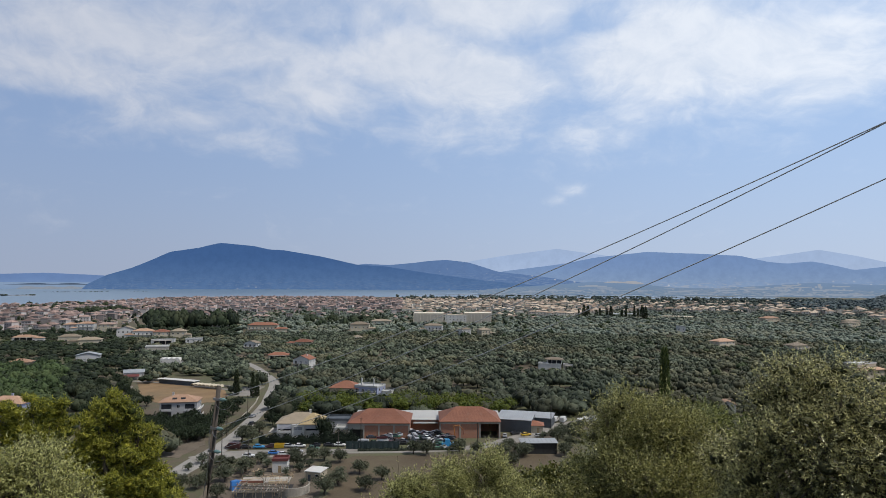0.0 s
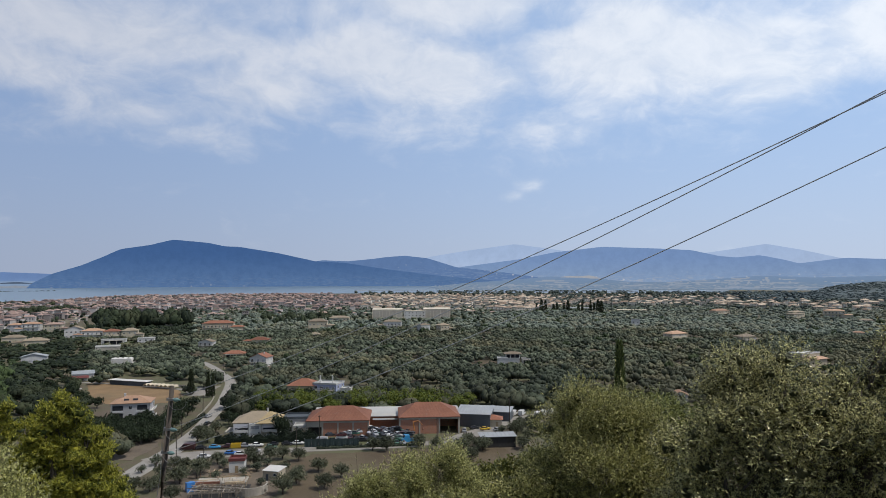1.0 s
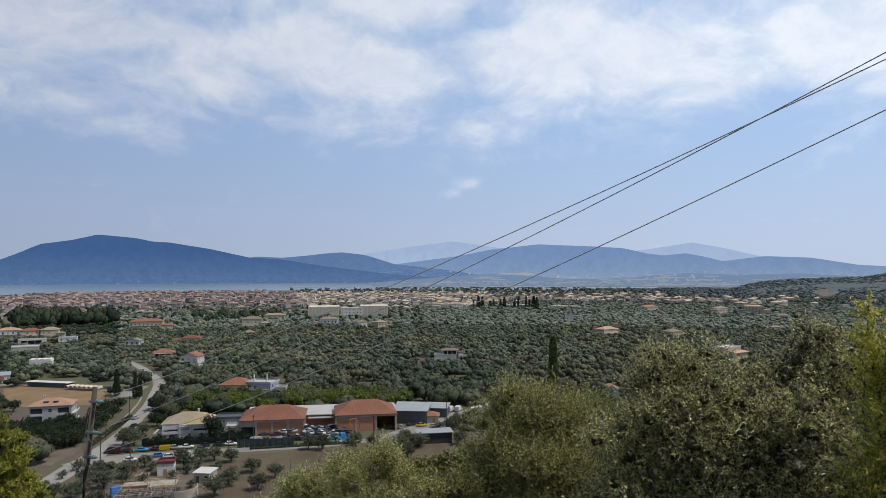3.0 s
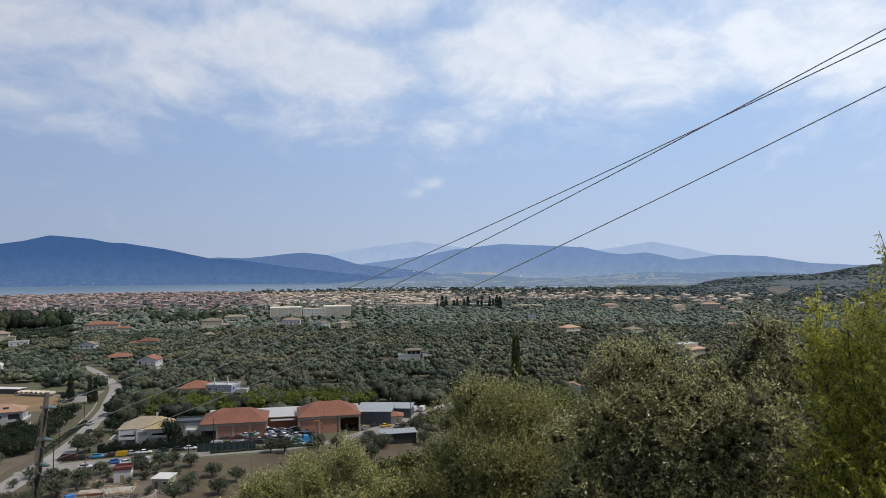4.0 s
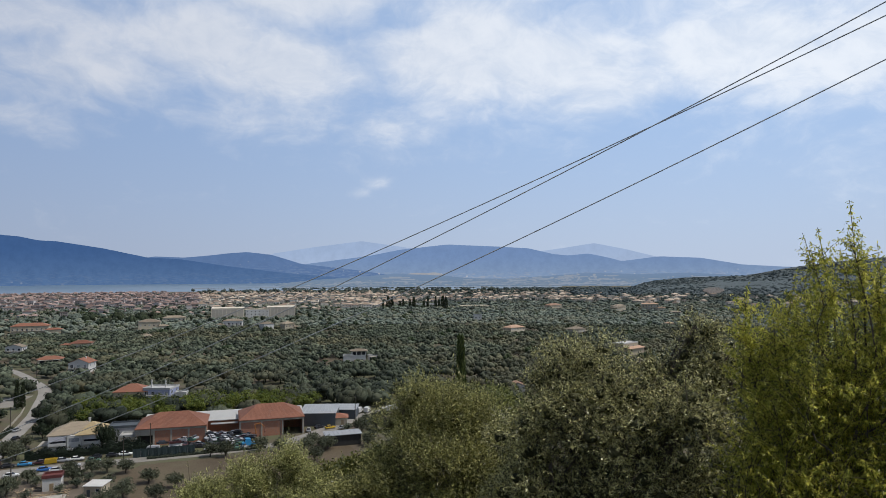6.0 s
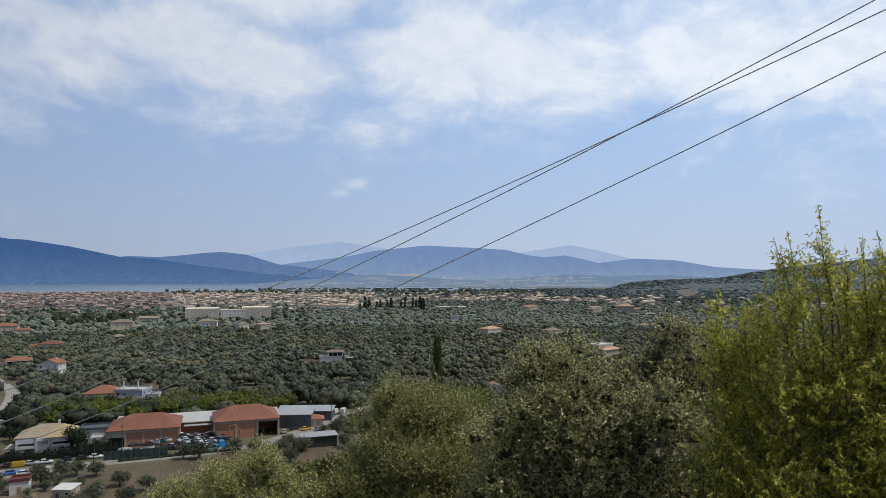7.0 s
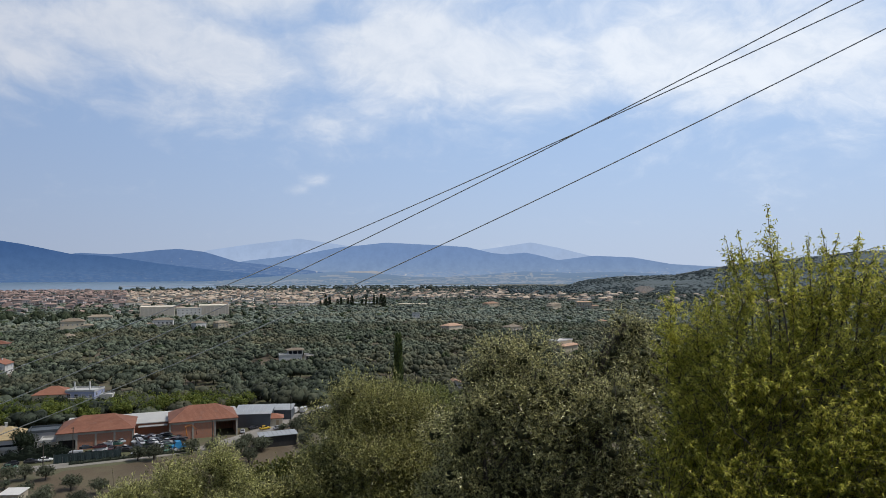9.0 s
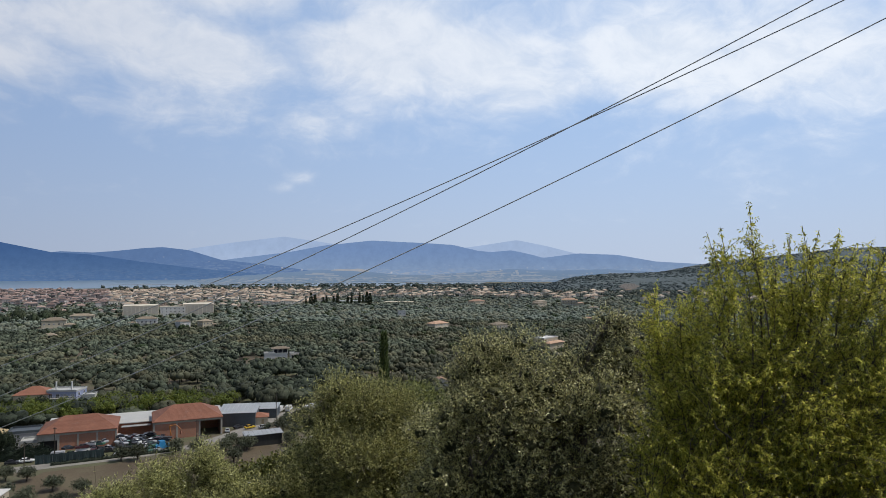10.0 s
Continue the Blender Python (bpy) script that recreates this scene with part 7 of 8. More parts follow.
r = random.Random(3)
cols = ("silver", "black", "white", "maroon", "black", "silver", "green", "black", "silver", "black")
spots_y = []
for k in range(46):
    x, y = r.uniform(-11.5, 3.0), r.uniform(243.5, 259.0)
    near_ = [s for s in spots_y if math.hypot(s[0] - x, s[1] - y) < 2.6]
    z = min(max([s[2] + 1.0 for s in near_], default=0.05), 2.4)
    spots_y.append((x, y, z))
    dump(cols[k % len(cols)], x, y, r.uniform(0, 360), z, r.uniform(-9, 9) if z > 0.5 else 0, r.uniform(-9, 9) if z > 0.5 else 0)
for k in range(16):
    x = r.uniform(-27, -13)
    z = 0.05 + 1.0 * (k % 3)
    dump(cols[(k * 3) % len(cols)], x, r.uniform(249, 254.5), r.uniform(0, 360), z, r.uniform(-8, 8), r.uniform(-8, 8))
truck = thing("truck", pose(1.6, 245.5, 0.05, 0, 0, 195), "bright blue old truck cab in the scrap yard", "truck")
part("cab", Geo().face_loop([[(x, -1.15, z0), (x, -1.15, z1), (x, 1.15, z1), (x, 1.15, z0)] for x, z0, z1 in ((-1.1, 0.6, 2.9), (0.6, 0.6, 2.95), (1.0, 0.6, 1.9), (1.9, 0.7, 1.7))]), PAINTS["cyan"], truck)
part("bed", Geo().bevel_box(-5.2, -1.2, -1.15, 1.15, 0.8, 1.5), PAINTS["cyan"], truck)
part("windscreen", Geo().face_loop([[(0.64, -1.0, 2.85), (0.64, 1.0, 2.85), (0.6, 1.0, 2.8), (0.6, -1.0, 2.8)], [(1.03, -1.0, 1.95), (1.03, 1.0, 1.95), (0.98, 1.0, 1.9), (0.98, -1.0, 1.9)]]), M_PANE, truck)
for x in (-4.2, -2.2, 1.0):
    for s in (-1, 1):
        part("wheel", Geo().tube([(x, s * 1.0 - 0.15, 0.45), (x, s * 1.0 + 0.15, 0.45)], [0.45, 0.45], 12), M_TYRE_SHADE, truck)
crane = thing("loader_crane", pose(4.5, 252, 0, 0, 0, 0), "rusty loader crane arm standing in the yard", "crane")
part("mast", Geo().tube([(0, 0, 0), (0.3, 0, 3.4), (-0.2, 0, 6.2)], [0.22, 0.2, 0.16], 6), PAINTS["orange"], crane)
part("boom", Geo().tube([(-0.2, 0, 6.2), (1.8, 0, 6.6), (3.4, 0, 5.0)], [0.17, 0.15, 0.12], 6), PAINTS["orange"], crane)
part("grab", Geo().tube([(3.4, 0, 5.0), (3.6, 0, 3.6), (3.3, 0, 3.0)], [0.1, 0.35, 0.1], 6), M_RUST, crane)

# shade-net fence along the side road
fence = thing("net_fence", pose(-25, 242.3, 0, 0, 0, 0.8), "sagging dark green shade-net fence round the yard", "fence")
for k in range(9):
    part("post", Geo().tube([(-9.6 + k * 2.4, 0, -0.3), (-9.6 + k * 2.4, 0, 3.1)], [0.05, 0.05], 6), M_STEEL, fence)
for k in range(8):
    x0 = -9.6 + k * 2.4
    g = Geo().face_loop([[(x0 + 2.4 * u, -0.06 + 0.12 * math.sin(u * 9 + k), 0.0), (x0 + 2.4 * u, -0.06, 2.95 - 0.22 * math.sin(math.pi * u)), (x0 + 2.4 * u, -0.03, 2.95 - 0.22 * math.sin(math.pi * u)), (x0 + 2.4 * u, -0.03 + 0.12 * math.sin(u * 9 + k), 0.0)] for u in np.linspace(0, 1, 7)])
    part("net", g, M_NET, fence)


def hedge(name, x0, x1, y0, y1, h, w, mat, label, rng, size=0.34):
    """A clipped or wild hedge: a low ridge of leaf tufts over a dark core."""
    ob = thing(name, pose((x0 + x1) / 2, (y0 + y1) / 2, 0), label, "hedge")
    L = math.hypot(x1 - x0, y1 - y0)
    d = np.array(((x1 - x0) / L, (y1 - y0) / L, 0.0))
    s = np.array((-d[1], d[0], 0.0))
    n = int(L * h * 9)
    t, a_ = rng.uniform(-0.5, 0.5, n) * L, rng.uniform(0, math.pi, n)
    hh = h * (1 + 0.2 * np.sin(t * 1.3) + 0.12 * np.sin(t * 3.1))
    b = d * t[:, None] + s * (np.cos(a_) * w / 2)[:, None]
    b[:, 2] = 0.15 + hh * np.sin(a_) ** 0.6 * 0.92
    v, f = leaf_cloud(rng, b, rng.normal(size=(n, 3)) * 0.2, 6, size, size * 0.6, 1.0, -0.2)
    part("foliage", mesh_from("foliage", v, f), mat, ob)
    g = Geo()
    rings = []
    for q in np.linspace(-0.5, 0.5, int(L) + 2):
        k = h * (0.84 + 0.2 * math.sin(q * L * 1.3))
        rings.append([tuple(d * q * L + s * u * w * 0.5 + np.array((0, 0, z * k))) for u, z in ((-0.9, -0.1), (-0.85, 0.6), (-0.4, 0.95), (0.4, 0.95), (0.85, 0.6), (0.9, -0.1))])
    part("core", g.face_loop(rings), mat, ob)
    return ob


rng = np.random.default_rng(41)
hedge("hedge", -68, -30, 249.6, 251.6, 3.0, 2.2, M_WOOD_DARK, "dark clipped hedge behind the parked cars", rng)
hedge("hedge", -46, -34, 254.0, 254.5, 3.8, 2.4, M_WOOD_DARK, "tall dark hedge beside the white house", rng)
hedge("hedge", -86, -86.5, 252, 300, 1.5, 1.6, M_OLIVE, "dry roadside hedge beside the road", rng)
hedge("hedge", -30, 8, 239.2, 242.0, 0.9, 1.4, M_OLIVE, "weedy verge along the side road", rng)


def field_tree(seed, mat, h=4.6, w=2.6, n=330, leaf=0.44, lobes=5, trunk=1.1):
    """A single tree of the plain: forked trunk, limbs and a broken crown of leaf sprays."""
    g = np.random.default_rng(seed)
    ob = new("olive_tree")
    part("trunk", Geo().tube([(0, 0, -0.2), (0.1, 0.05, trunk * 0.5), (-0.05, 0, trunk)], [0.34, 0.24, 0.2], 8), M_BARK, ob)
    L = []
    for q in range(lobes):
        a_ = 6.2832 * q / max(lobes - 1, 1) + g.uniform(-0.4, 0.4)
        rr = 0 if q == 0 else w * g.uniform(0.45, 0.62)
        L.append((rr * math.cos(a_), rr * math.sin(a_), h * (0.72 if q == 0 else g.uniform(0.5, 0.66)), w * g.uniform(0.42, 0.56), w * g.uniform(0.42, 0.56), h * g.uniform(0.2, 0.27)))
    for l in L:
        part("limb", Geo().tube([(-0.05, 0, trunk * 0.9), (l[0] * 0.5, l[1] * 0.5, (trunk + l[2]) * 0.5), l[:3]], [0.15, 0.09, 0.04], 6), M_BARK, ob)
    b, d = twig_places(g, L, n, 0.6)
    v, f = leaf_cloud(g, b, d * 0.45 + np.array((0, 0, 0.15)), 7, leaf, leaf * 0.42, 0.8, 0.0)
    cv, cf, o = [v], [np.concatenate([f])], len(v)
    me = mesh_from("crown", v, f)
    me.attributes.new("tint", "FLOAT", "POINT").data.foreach_set("value", np.full(len(v), g.uniform(0.65, 1.0), dtype=np.float32))
    part("crown", me, mat, ob)
    core = Geo()
    for l in L:
        o = len(core.v)
        k = ICO1[0] * np.array(l[3:6]) * 0.62 * (1 + g.uniform(-0.15, 0.15, (len(ICO1[0]), 1))) + np.array(l[:3])
        core.v += [tuple(p) for p in k]
        core.f += [tuple(int(i) + o for i in t) for t in ICO1[1]]
    part("inner_foliage", core, mat, ob)
    return ob


def plant(protos, spots, label, category, group, rng, s0=0.85, s1=1.2, name="olive_tree"):
    for k, (x, y) in enumerate(spots):
        z = max(float(ground_z(x, y)), 0.0)
        s = rng.uniform(s0, s1)
        m = pose(x, y, z, 0, 0, rng.uniform(0, 360))
        if k < len(protos):
            ob = protos[k]
            ob.matrix_basis = m @ Matrix.Diagonal((s, s, s * rng.uniform(0.9, 1.1), 1))
        else:
            ob = copy_thing(protos[k % len(protos)], m)
            ob.matrix_basis = m @ Matrix.Diagonal((s, s, s * rng.uniform(0.9, 1.1), 1))
        tagged(ob, label, category, group)


field_spots = [(-75, 252), (-68.4, 216), (-59.6, 222), (-61.7, 211), (-46.9, 218), (-43.6, 226), (-33.9, 224), (-25.8, 211), (-18.2, 204.5), (-30.8, 199), (-22, 194), (-10, 235.5), (-5.3, 234.5), (-71.6, 217), (-39.5, 226.5), (6.1, 238.5), (12.3, 236), (21.5, 233), (28, 232), (22.6, 220), (-75, 194), (-71, 195), (-69.5, 199), (-65, 202), (-76, 188), (-71, 251), (-76, 260), (-73, 268), (-33, 190), (-92, 206), (-95, 214), (-98, 222), (-96, 262), (-102, 268), (-62, 186), (-95, 240), (-72, 207), (24, 241), (-50, 226.5), (28.5, 233.5), (42.5, 234), (47, 262), (52, 268), (44, 256), (56, 274), (50, 258), (27, 236.5), (47, 248), (53, 254)]
plant([field_tree(s, M_OLIVE_FIELD) for s in (1, 2, 3, 4)], field_spots, "grey-green field olive tree with short forked trunk", "olive tree", "olives round the field", rng)
bush_spots = [(-64, 214.5), (-56.5, 218), (-55.5, 205), (-48.5, 209.5), (-45, 213), (-66, 207), (-46.5, 202), (-41, 199), (-63, 219.5), (-58.5, 201.5), (-36.5, 212), (-68, 211), (-43, 219), (-31.5, 209), (-80.5, 214), (-79, 222), (-82, 206), (39, 259), (43, 260), (46, 270), (43.5, 238), (55, 262), (49, 276), (58, 281)]
plant([field_tree(s, M_OLIVE, 2.6, 1.7, 150, 0.36, 4, 0.3) for s in (51, 52)], bush_spots, "low scrubby bush beside the building site", "bush", "bushes round the site", rng, 0.7, 1.2)
gr = np.random.default_rng(77)
bright = [(-62 + k * 5.4 + gr.uniform(-1, 1), 300 + gr.uniform(-2, 2) + 6 * (k % 2)) for k in range(18)] + [(-66 + k * 6.2, 316 + gr.uniform(-3, 3)) for k in range(15)]
plant([field_tree(s, M_GREEN, 9.0, 4.4, 380, 0.55, 6, 1.4) for s in (11, 12, 13)], bright, "fresh green round-crowned tree in the row behind the sheds", "tree", "trees behind the sheds", rng, name="tree")
tall = [(-47, 312), (-43, 316), (-51, 320), (-46.5, 256), (-44.4, 257.5), (-66, 292), (-72, 290), (-74, 300)]
plant([field_tree(s, M_WOOD_DARK, 8.6, 3.0, 420, 0.55, 6, 1.4) for s in (31, 32)], tall, "tall dark dense tree beside the houses", "tree", "dark trees by the houses", rng, 0.9, 1.1)
dark = [(-71, 281), (-67, 277), (-104, 258), (-98, 262), (-110, 262), (-101, 268), (-107, 270), (-94, 268), (-92, 276), (-99, 277), (-93, 285), (-97, 292), (-94, 301), (-99, 308), (-97, 318), (-120, 270), (-128, 268), (-136, 274), (-126, 276), (-150, 290), (-160, 300), (-142, 284), (-113, 266), (-115, 258), (-178, 372), (-172, 360), (-183, 382), (-166, 350), (-176, 351), (-188, 371), (-181, 362), (-158, 341), (-167, 340), (-190, 392), (-196, 383), (-150, 330), (-142, 322)]
dg = np.random.default_rng(55)
while len(dark) < 76:
    x, y = dg.uniform(-124, -90), dg.uniform(250, 280)
    if min(math.hypot(x - a_, y - b_) for a_, b_ in dark) > 2.6 and x < -89.5 - 0.06 * (y - 262) - 1.5 and not (abs(x + 117) < 9 and y > 288) and not (x < -112 and y < 262):
        dark.append((x, y))
plant([field_tree(s, M_WOOD_DARK, 5.6, 3.2, 240, 0.66, 6, 0.9) for s in (21, 22, 23)], dark, "dark dense low tree below the grey house", "tree", "dark trees by the houses", rng, 0.8, 1.15)

# building site with timber formwork
M_BOARD = surface("weathered_formwork_boards", (0.15, 0.13, 0.105), (0.36, 0.33, 0.29), 2.0, 0.9, 0.3, random=0.8)
site = thing("building_site", pose(-50, 193, 0, 0, 0, 4), "unfinished concrete slab with timber props and rebar", "building site")
part("slab", Geo().bevel_box(-8, 6, 0.5, 6, 2.3, 2.5), M_CONCRETE, site)
for k, (x0, x1, yb) in enumerate(((-7.5, -1.0, 0.2), (0.5, 5.8, -0.6))):
    part("beam_form", Geo().bevel_box(x0, x1, yb - 0.2, yb + 0.2, 2.5, 3.1, 0.02), M_TIMBER if k else M_RUST, site)
for k in range(10):
    part("joist", Geo().box(-7.9 + k * 1.5, -7.78 + k * 1.5, -8, -2.05, 2.45, 2.6), M_BOARD, site)
for k in range(5):
    part("bearer", Geo().box(-8, 6.1, -7.9 + k * 1.4, -7.76 + k * 1.4, 2.28, 2.44), M_BOARD, site)
r = random.Random(9)
for ix in range(6):
    for iy in range(5):
        part("prop", Geo().tube([(-7.6 + ix * 2.6, -7.6 + iy * 3.2, -0.2), (-7.6 + ix * 2.6, -7.6 + iy * 3.2, 2.62)], [0.07, 0.07], 5), M_TIMBER, site)
        part("rebar", Geo().tube([(-7.4 + ix * 2.6, -7.4 + iy * 3.2, 2.8), (-7.4 + ix * 2.6 + r.uniform(-0.1, 0.1), -7.4 + iy * 3.2, 4.0)], [0.03, 0.03], 4), M_RUST, site)
for k in range(13):
    x, y, a_ = r.uniform(-7, 5), r.uniform(-7.6, 5.4), r.choice((0, 0, 90)) + r.uniform(-8, 8)
    part("plank", Geo().bevel_box(-1.9, 1.9, -0.12, 0.12, 0, 0.06, 0.01), M_TIMBER, site, at=pose(x, y, 2.93 + 0.07 * (k % 4), 0, 0, a_))
for k in range(16):
    part("loose_board", Geo().bevel_box(-1.6, 1.6, -0.09, 0.09, -0.03, 0.03, 0.01), M_BOARD if k % 3 else M_TIMBER, site, at=pose(r.uniform(-7, 6.5), r.uniform(-7.5, 1.5), r.uniform(2.9, 3.5), 0, r.uniform(-38, 38), r.uniform(0, 180)))
for k in range(9):
    part("upright", Geo().box(-0.06, 0.06, -0.06, 0.06, 0.0, r.uniform(3.6, 4.8)), M_BOARD, site, at=pose(r.uniform(-7.5, 6), r.uniform(-7, 2), 0.1, r.uniform(-4, 4), r.uniform(-6, 6), 0))
for k in range(12):
    part("edge_board", Geo().box(-0.05, 0.05, -0.03, 0.03, 2.5, 4.1), M_BOARD, site, at=pose(-8 + k * 1.27, -8.05, 0))
part("edge_beam", Geo().box(-8.1, 6.1, -8.2, -8.05, 2.45, 2.65), M_BOARD, site)
part("edge_beam", Geo().box(-8.1, 6.1, -8.16, -8.09, 3.85, 4.05), M_BOARD, site)
# Thin black slab on the ground, painting the formwork's shade.
part("pit", Geo().box(-8.6, 6.6, -8.6, 6.4, 0.02, 0.12), M_TYRE_SHADE, site, "thin black slab painting shade under the formwork")
wall_c = thing("curved_wall", pose(-42.5, 193, 0), "curved pale concrete retaining wall of the site", "wall")
part("wall", Geo().face_loop([[(R_ * math.cos(q), R_ * math.sin(q), z) for R_, z in ((4.6, -0.2), (4.6, 2.3), (4.3, 2.3), (4.3, -0.2))] for q in np.linspace(-2.6, 0.5, 18)]), M_CONCRETE, wall_c)
tarp = thing("tarpaulin", pose(-59.5, 195, 0, 0, 0, 30), "bright blue tarpaulin over stacked timber", "tarpaulin")
part("sheet", Geo().face_loop([[(x, -1.2, 0.02), (x, -0.9, 2.6 + 0.1 * math.sin(x * 4)), (x, 0.9, 2.5 + 0.1 * math.cos(x * 3)), (x, 1.2, 0.02)] for x in np.linspace(-1.5, 1.5, 9)]), M_TARP, tarp)
r = random.Random(17)
for k in range(46):
    x, y = r.uniform(-62, -46), r.uniform(203, 217)
    if abs(x + 51) < 3.4 and abs(y - 214) < 3.4:
        continue
    tagged(part("timber_plank", Geo().bevel_box(-1.6, 1.6, -0.1, 0.1, 0, 0.07, 0.01), M_TIMBER, at=pose(x, y, 0.02 + 0.08 * (k % 5), 0, 0, r.uniform(0, 180))), "loose weathered timber plank lying on bare earth", "plank", "loose planks")
patch("site_ground", [(-66, 180), (-36, 180), (-35, 200), (-44, 220), (-64, 222), (-70, 204)], 0.05, M_YARD, "trampled pale earth of the building site", "earth")


def low_wall(name, pts, h, label):
    ob = thing(name, pose(pts[0][0], pts[0][1], 0), label, "wall")
    for (x0, y0), (x1, y1) in zip(pts, pts[1:]):
        L = math.hypot(x1 - x0, y1 - y0)
        part("wall_section", Geo().bevel_box(0, L - 0.02, -0.12, 0.12, -0.2, h), M_CONCRETE, ob, at=pose(x0 - pts[0][0], y0 - pts[0][1], 0, 0, 0, math.degrees(math.atan2(y1 - y0, x1 - x0))))
    return ob


low_wall("roadside_wall", [(-85.5, 262), (-86.4, 275), (-87.6, 290), (-89.5, 310), (-92, 330), (-95, 346)], 1.0, "low pale concrete wall along the road")
low_wall("paddock_wall", [(-176, 404), (-160, 396), (-140, 388), (-118, 378)], 1.2, "pale wall along the paddock")

# Glowing strip; haze is mixed into the field's colour.
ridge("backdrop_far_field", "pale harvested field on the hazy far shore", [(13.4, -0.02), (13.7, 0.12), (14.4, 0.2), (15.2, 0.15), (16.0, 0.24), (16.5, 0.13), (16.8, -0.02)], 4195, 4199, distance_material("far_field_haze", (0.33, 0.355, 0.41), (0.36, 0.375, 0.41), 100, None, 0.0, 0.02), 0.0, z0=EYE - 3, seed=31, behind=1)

# villages on the far shore and at the mountain's foot
FAR_SHORE = [(2, -0.75), (6, -0.35), (10, -0.1), (12.5, 0.15), (15.5, 0.1), (19, -0.3), (22, -0.35), (26, -0.1), (29, 0.15), (33, 0.0), (37, 0.1), (42, -0.2), (48, -0.4)]
# Walls and roofs emit a haze-blended colour instead of being lit.
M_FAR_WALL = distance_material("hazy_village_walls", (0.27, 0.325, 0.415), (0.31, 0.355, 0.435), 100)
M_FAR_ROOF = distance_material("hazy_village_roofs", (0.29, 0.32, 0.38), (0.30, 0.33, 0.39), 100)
vg = np.random.default_rng(63)
W, Rf = Geo(), Geo()
for c, spread_, n_, u0, u1 in ((9, 1.2, 14, 0.1, 0.5), (12.6, 1.0, 16, 0.2, 0.7), (15.6, 0.9, 14, 0.15, 0.5), (19.5, 1.2, 14, 0.2, 0.8), (24.0, 1.0, 20, 0.2, 0.9), (26.6, 0.9, 26, 0.1, 0.9), (28.6, 0.9, 26, 0.15, 0.95), (31.0, 0.9, 16, 0.1, 0.8), (35.0, 1.5, 12, 0.1, 0.7)):
    for q in range(n_):
        a_, u = vg.normal(c, spread_), vg.uniform(u0, u1)
        top = EYE + 4250 * math.tan(radians(float(np.interp(a_, [p[0] for p in FAR_SHORE], [p[1] for p in FAR_SHORE]))))
        x, y, z = polar(a_, 3500 + 750 * u, -2 + (top + 2) * u + 1.0)
        w, d, h = vg.uniform(5, 9) * vg.choice([1, 1, 1, 2.2]), vg.uniform(7, 11), vg.uniform(2.6, 4.5)
        if q % 3 == 0:
            field = vg.uniform(25, 70)
            W.bevel_box(x - field, x + field, y - 14, y + 14, z - 4, z + vg.uniform(0.8, 2.2))
            continue
        W.box(x - w / 2, x + w / 2, y - d / 2, y + d / 2, z - 4, z + h)
        Rf.face_loop([[(x - w / 2 - 0.5, y + k * (d / 2 + 0.5), z + h), (x + w / 2 + 0.5, y + k * (d / 2 + 0.5), z + h), (x, y + k * d * 0.4, z + h + 1.5)] for k in (-1, 1)])
village = tagged(new("far_village"), "tiny pale houses and field strips of hazy far villages", "village", kind="stuff")
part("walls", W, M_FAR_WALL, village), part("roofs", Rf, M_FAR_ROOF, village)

# long pale sheds on the far plain
for x, y, w, tn, roof, lab in ((392, 1112, 52, -18, M_CREAM, "long low white wall-like shed on the plain"), (333, 1192, 62, -16, M_ROOF_GREY, "long low shed with blue-grey roof")):
    ls = thing("long_shed", pose(x, y, 0, 0, 0, tn), lab, "shed")
    part("wall", walls(w, 9, 5.6, -0.3), M_CREAM, ls)
    part("roof", hip_roof(w, 9, 5.6, 1.3, 0.4), roof, ls)

# palm beside the building site
px_, py_ = -61.5, 206.5
palm = thing("palm_tree", pose(px_, py_, 0), "small feathery palm beside the building site", "palm tree")
part("trunk", Geo().tube([(0, 0, -0.2), (0.08, 0, 1.4), (0.05, 0.05, 2.9)], [0.26, 0.2, 0.18], 8), M_BARK, palm)
r = random.Random(71)
for k in range(18):
    a_, up_, L = 6.2832 * k / 18 + r.uniform(-0.15, 0.15), r.uniform(0.1, 1.0), r.uniform(1.9, 2.5)
    spine = [Vector((math.cos(a_) * L * t * (1 - 0.25 * up_), math.sin(a_) * L * t * (1 - 0.25 * up_), 2.9 + L * (up_ * t - 0.75 * t * t))) for t in np.linspace(0, 1, 8)]
    g = Geo().tube(spine, [0.03] * 7 + [0.008], 4)
    for q in range(1, 8):
        d = (spine[q] - spine[q - 1]).normalized()
        s = d.cross(Vector((0, 0, 1))).normalized()
        for sg in (-1, 1):
            tip = spine[q] + s * sg * 0.5 * math.sin(math.pi * (0.15 + 0.8 * q / 8)) + d * 0.25 - Vector((0, 0, 0.12))
            o = len(g.v)
            g.v += [tuple(spine[q] - d * 0.06), tuple(spine[q] + d * 0.08), tuple(tip)]
            g.f.append((o, o + 1, o + 2))
    part("frond", g, M_OLIVE_FIELD, palm)
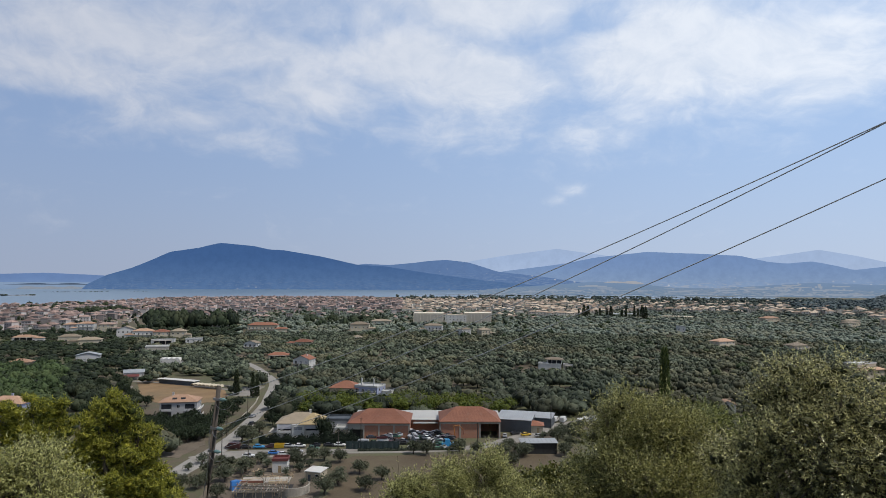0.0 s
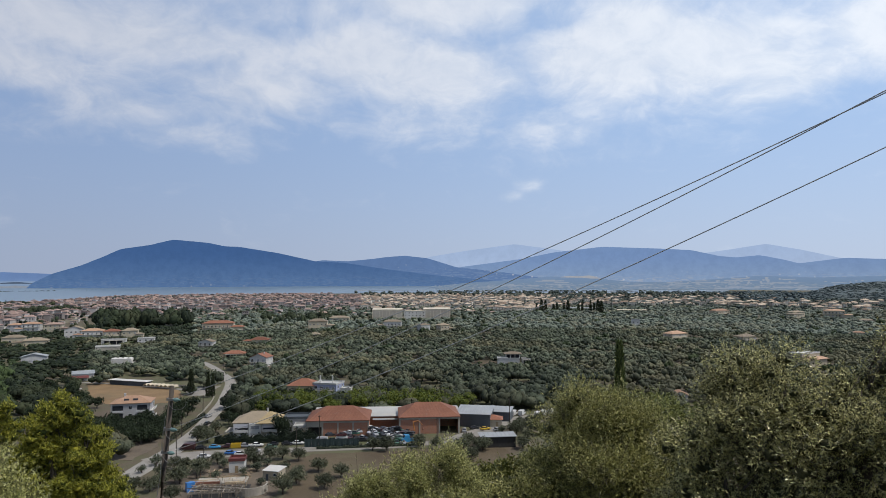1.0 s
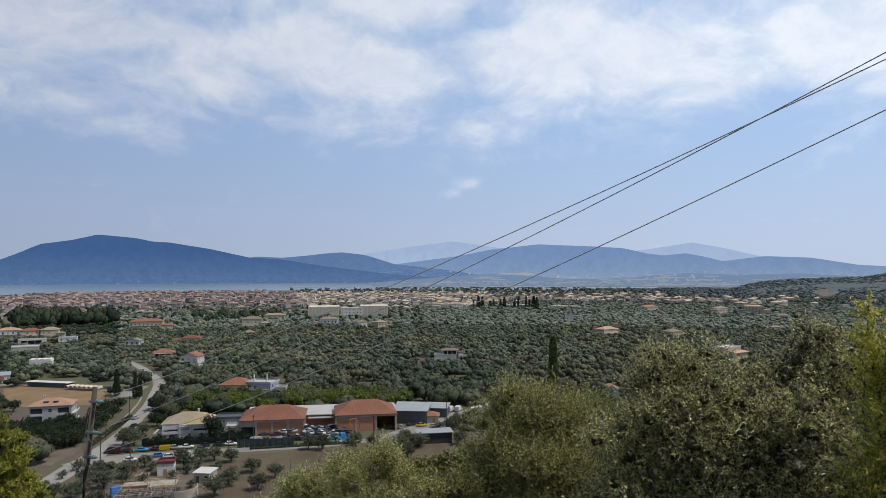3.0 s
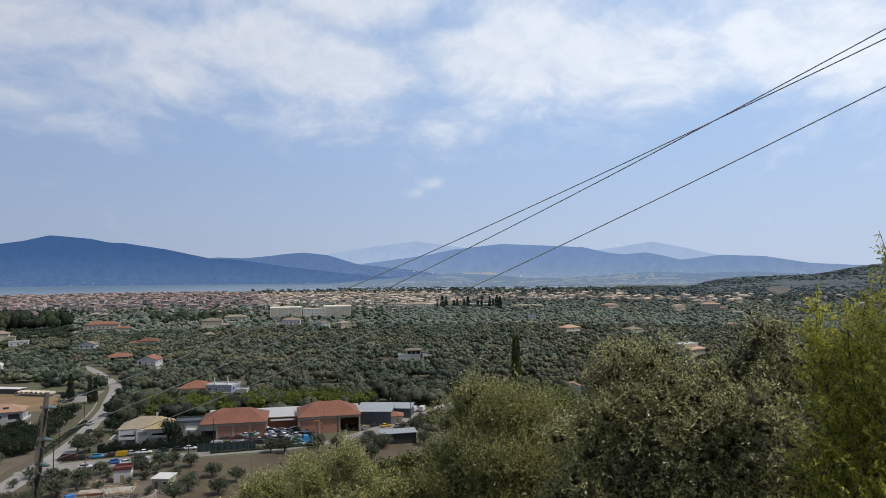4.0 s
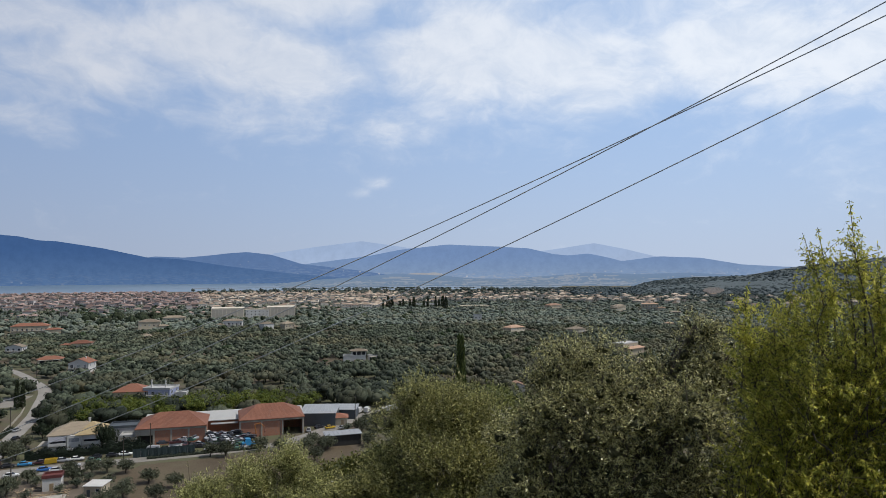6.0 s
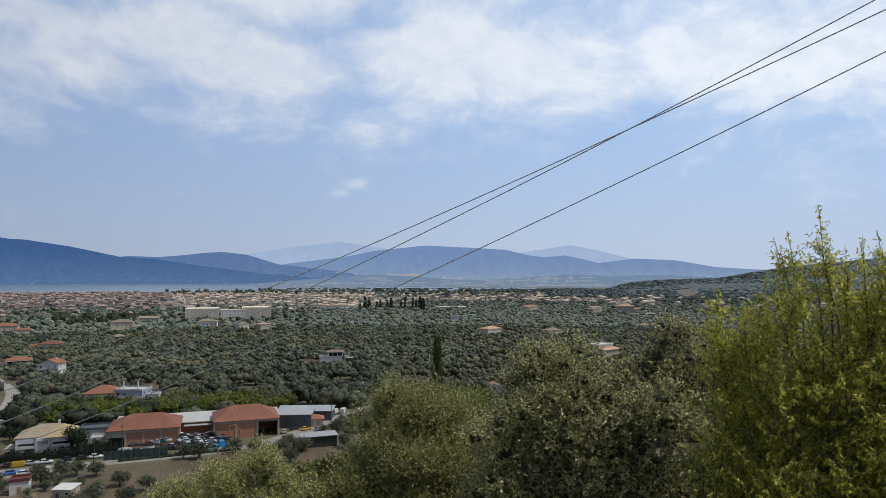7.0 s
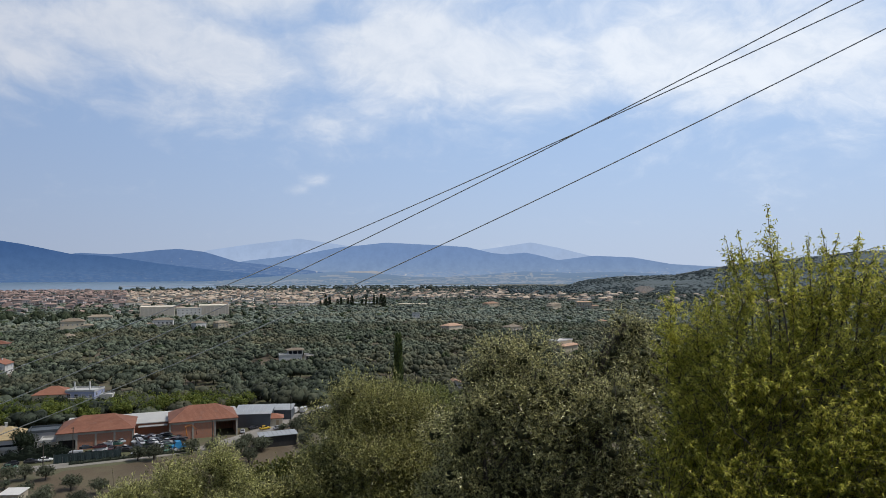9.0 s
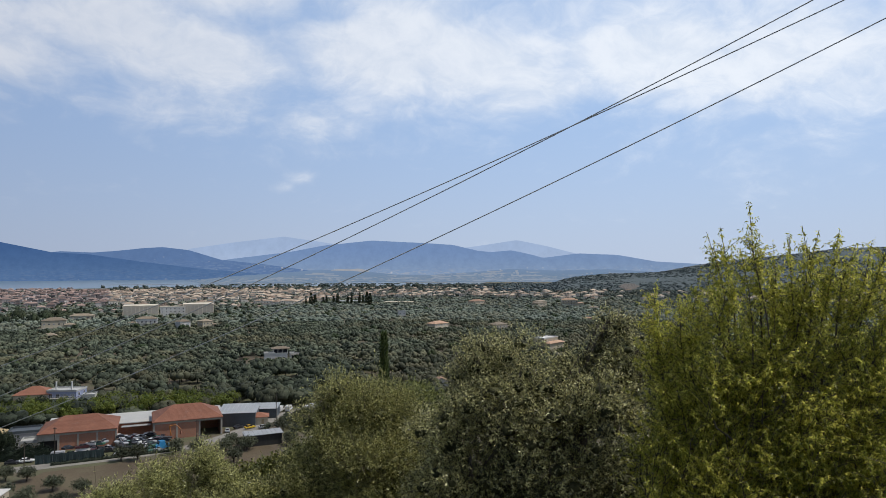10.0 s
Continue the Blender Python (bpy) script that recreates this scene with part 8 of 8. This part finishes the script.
patch("forecourt", [(-119, 378), (-101, 385), (-101, 352), (-110, 351)], 0.045, M_GRAVEL, "pale gravel forecourt beside the road bend", "yard")

# far spits across the open sea, glowing in painted haze colours
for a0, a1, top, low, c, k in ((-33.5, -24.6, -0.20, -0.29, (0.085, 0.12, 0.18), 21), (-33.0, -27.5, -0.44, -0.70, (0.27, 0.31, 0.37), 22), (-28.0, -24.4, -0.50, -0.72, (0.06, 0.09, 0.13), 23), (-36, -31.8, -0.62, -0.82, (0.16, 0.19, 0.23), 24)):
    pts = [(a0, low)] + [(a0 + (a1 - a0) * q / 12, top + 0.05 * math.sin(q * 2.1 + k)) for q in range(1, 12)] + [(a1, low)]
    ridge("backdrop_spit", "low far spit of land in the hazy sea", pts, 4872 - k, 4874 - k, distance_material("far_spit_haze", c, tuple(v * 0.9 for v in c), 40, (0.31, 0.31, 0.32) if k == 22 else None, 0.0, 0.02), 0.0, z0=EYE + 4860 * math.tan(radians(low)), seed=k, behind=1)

# land spits in the lagoon
for k, (a0, a1, r0, w, h) in enumerate(((-34.5, -31.5, 3150, 50, 1.2), (-33.5, -29.5, 4250, 50, 1.0), (-31.0, -27.0, 3900, 90, 1.5), (-27.3, -23.5, 4000, 60, 1.2), (-4, 12, 3450, 50, 1.0), (3, 21, 3050, 24, 0.7))):
    g = Geo().face_loop([[polar(a_, r0 + w * q * (0.5 + 0.5 * math.sin(a_ * 2.3 + k)), z) for q, z in ((-0.6, -1.5), (-0.4, h), (0.4, h), (0.6, -1.5))] for a_ in np.linspace(a0, a1, 24)])
    tagged(part("land_spit", g, M_SPIT), "low sandy spit lying in the lagoon", "spit", kind="structure")
pl = np.array([polar(rng.uniform(a0, a1), r0 + rng.normal() * 12, 0.5) for a0, a1, r0, n in ((-31.0, -27.0, 3900, 26), (-28.8, -27.2, 3900, 24), (-27, -24, 4000, 12), (3, 21, 3050, 150), (-34, -31.5, 3150, 16)) for _ in range(n)])
scatter_crowns("spit_trees", pl, rng.uniform(7, 14, len(pl)), T_FAR, M_WOOD_DARK, "dark low trees on the lagoon spits", "trees", rng, rng.uniform(3, 6, len(pl)))
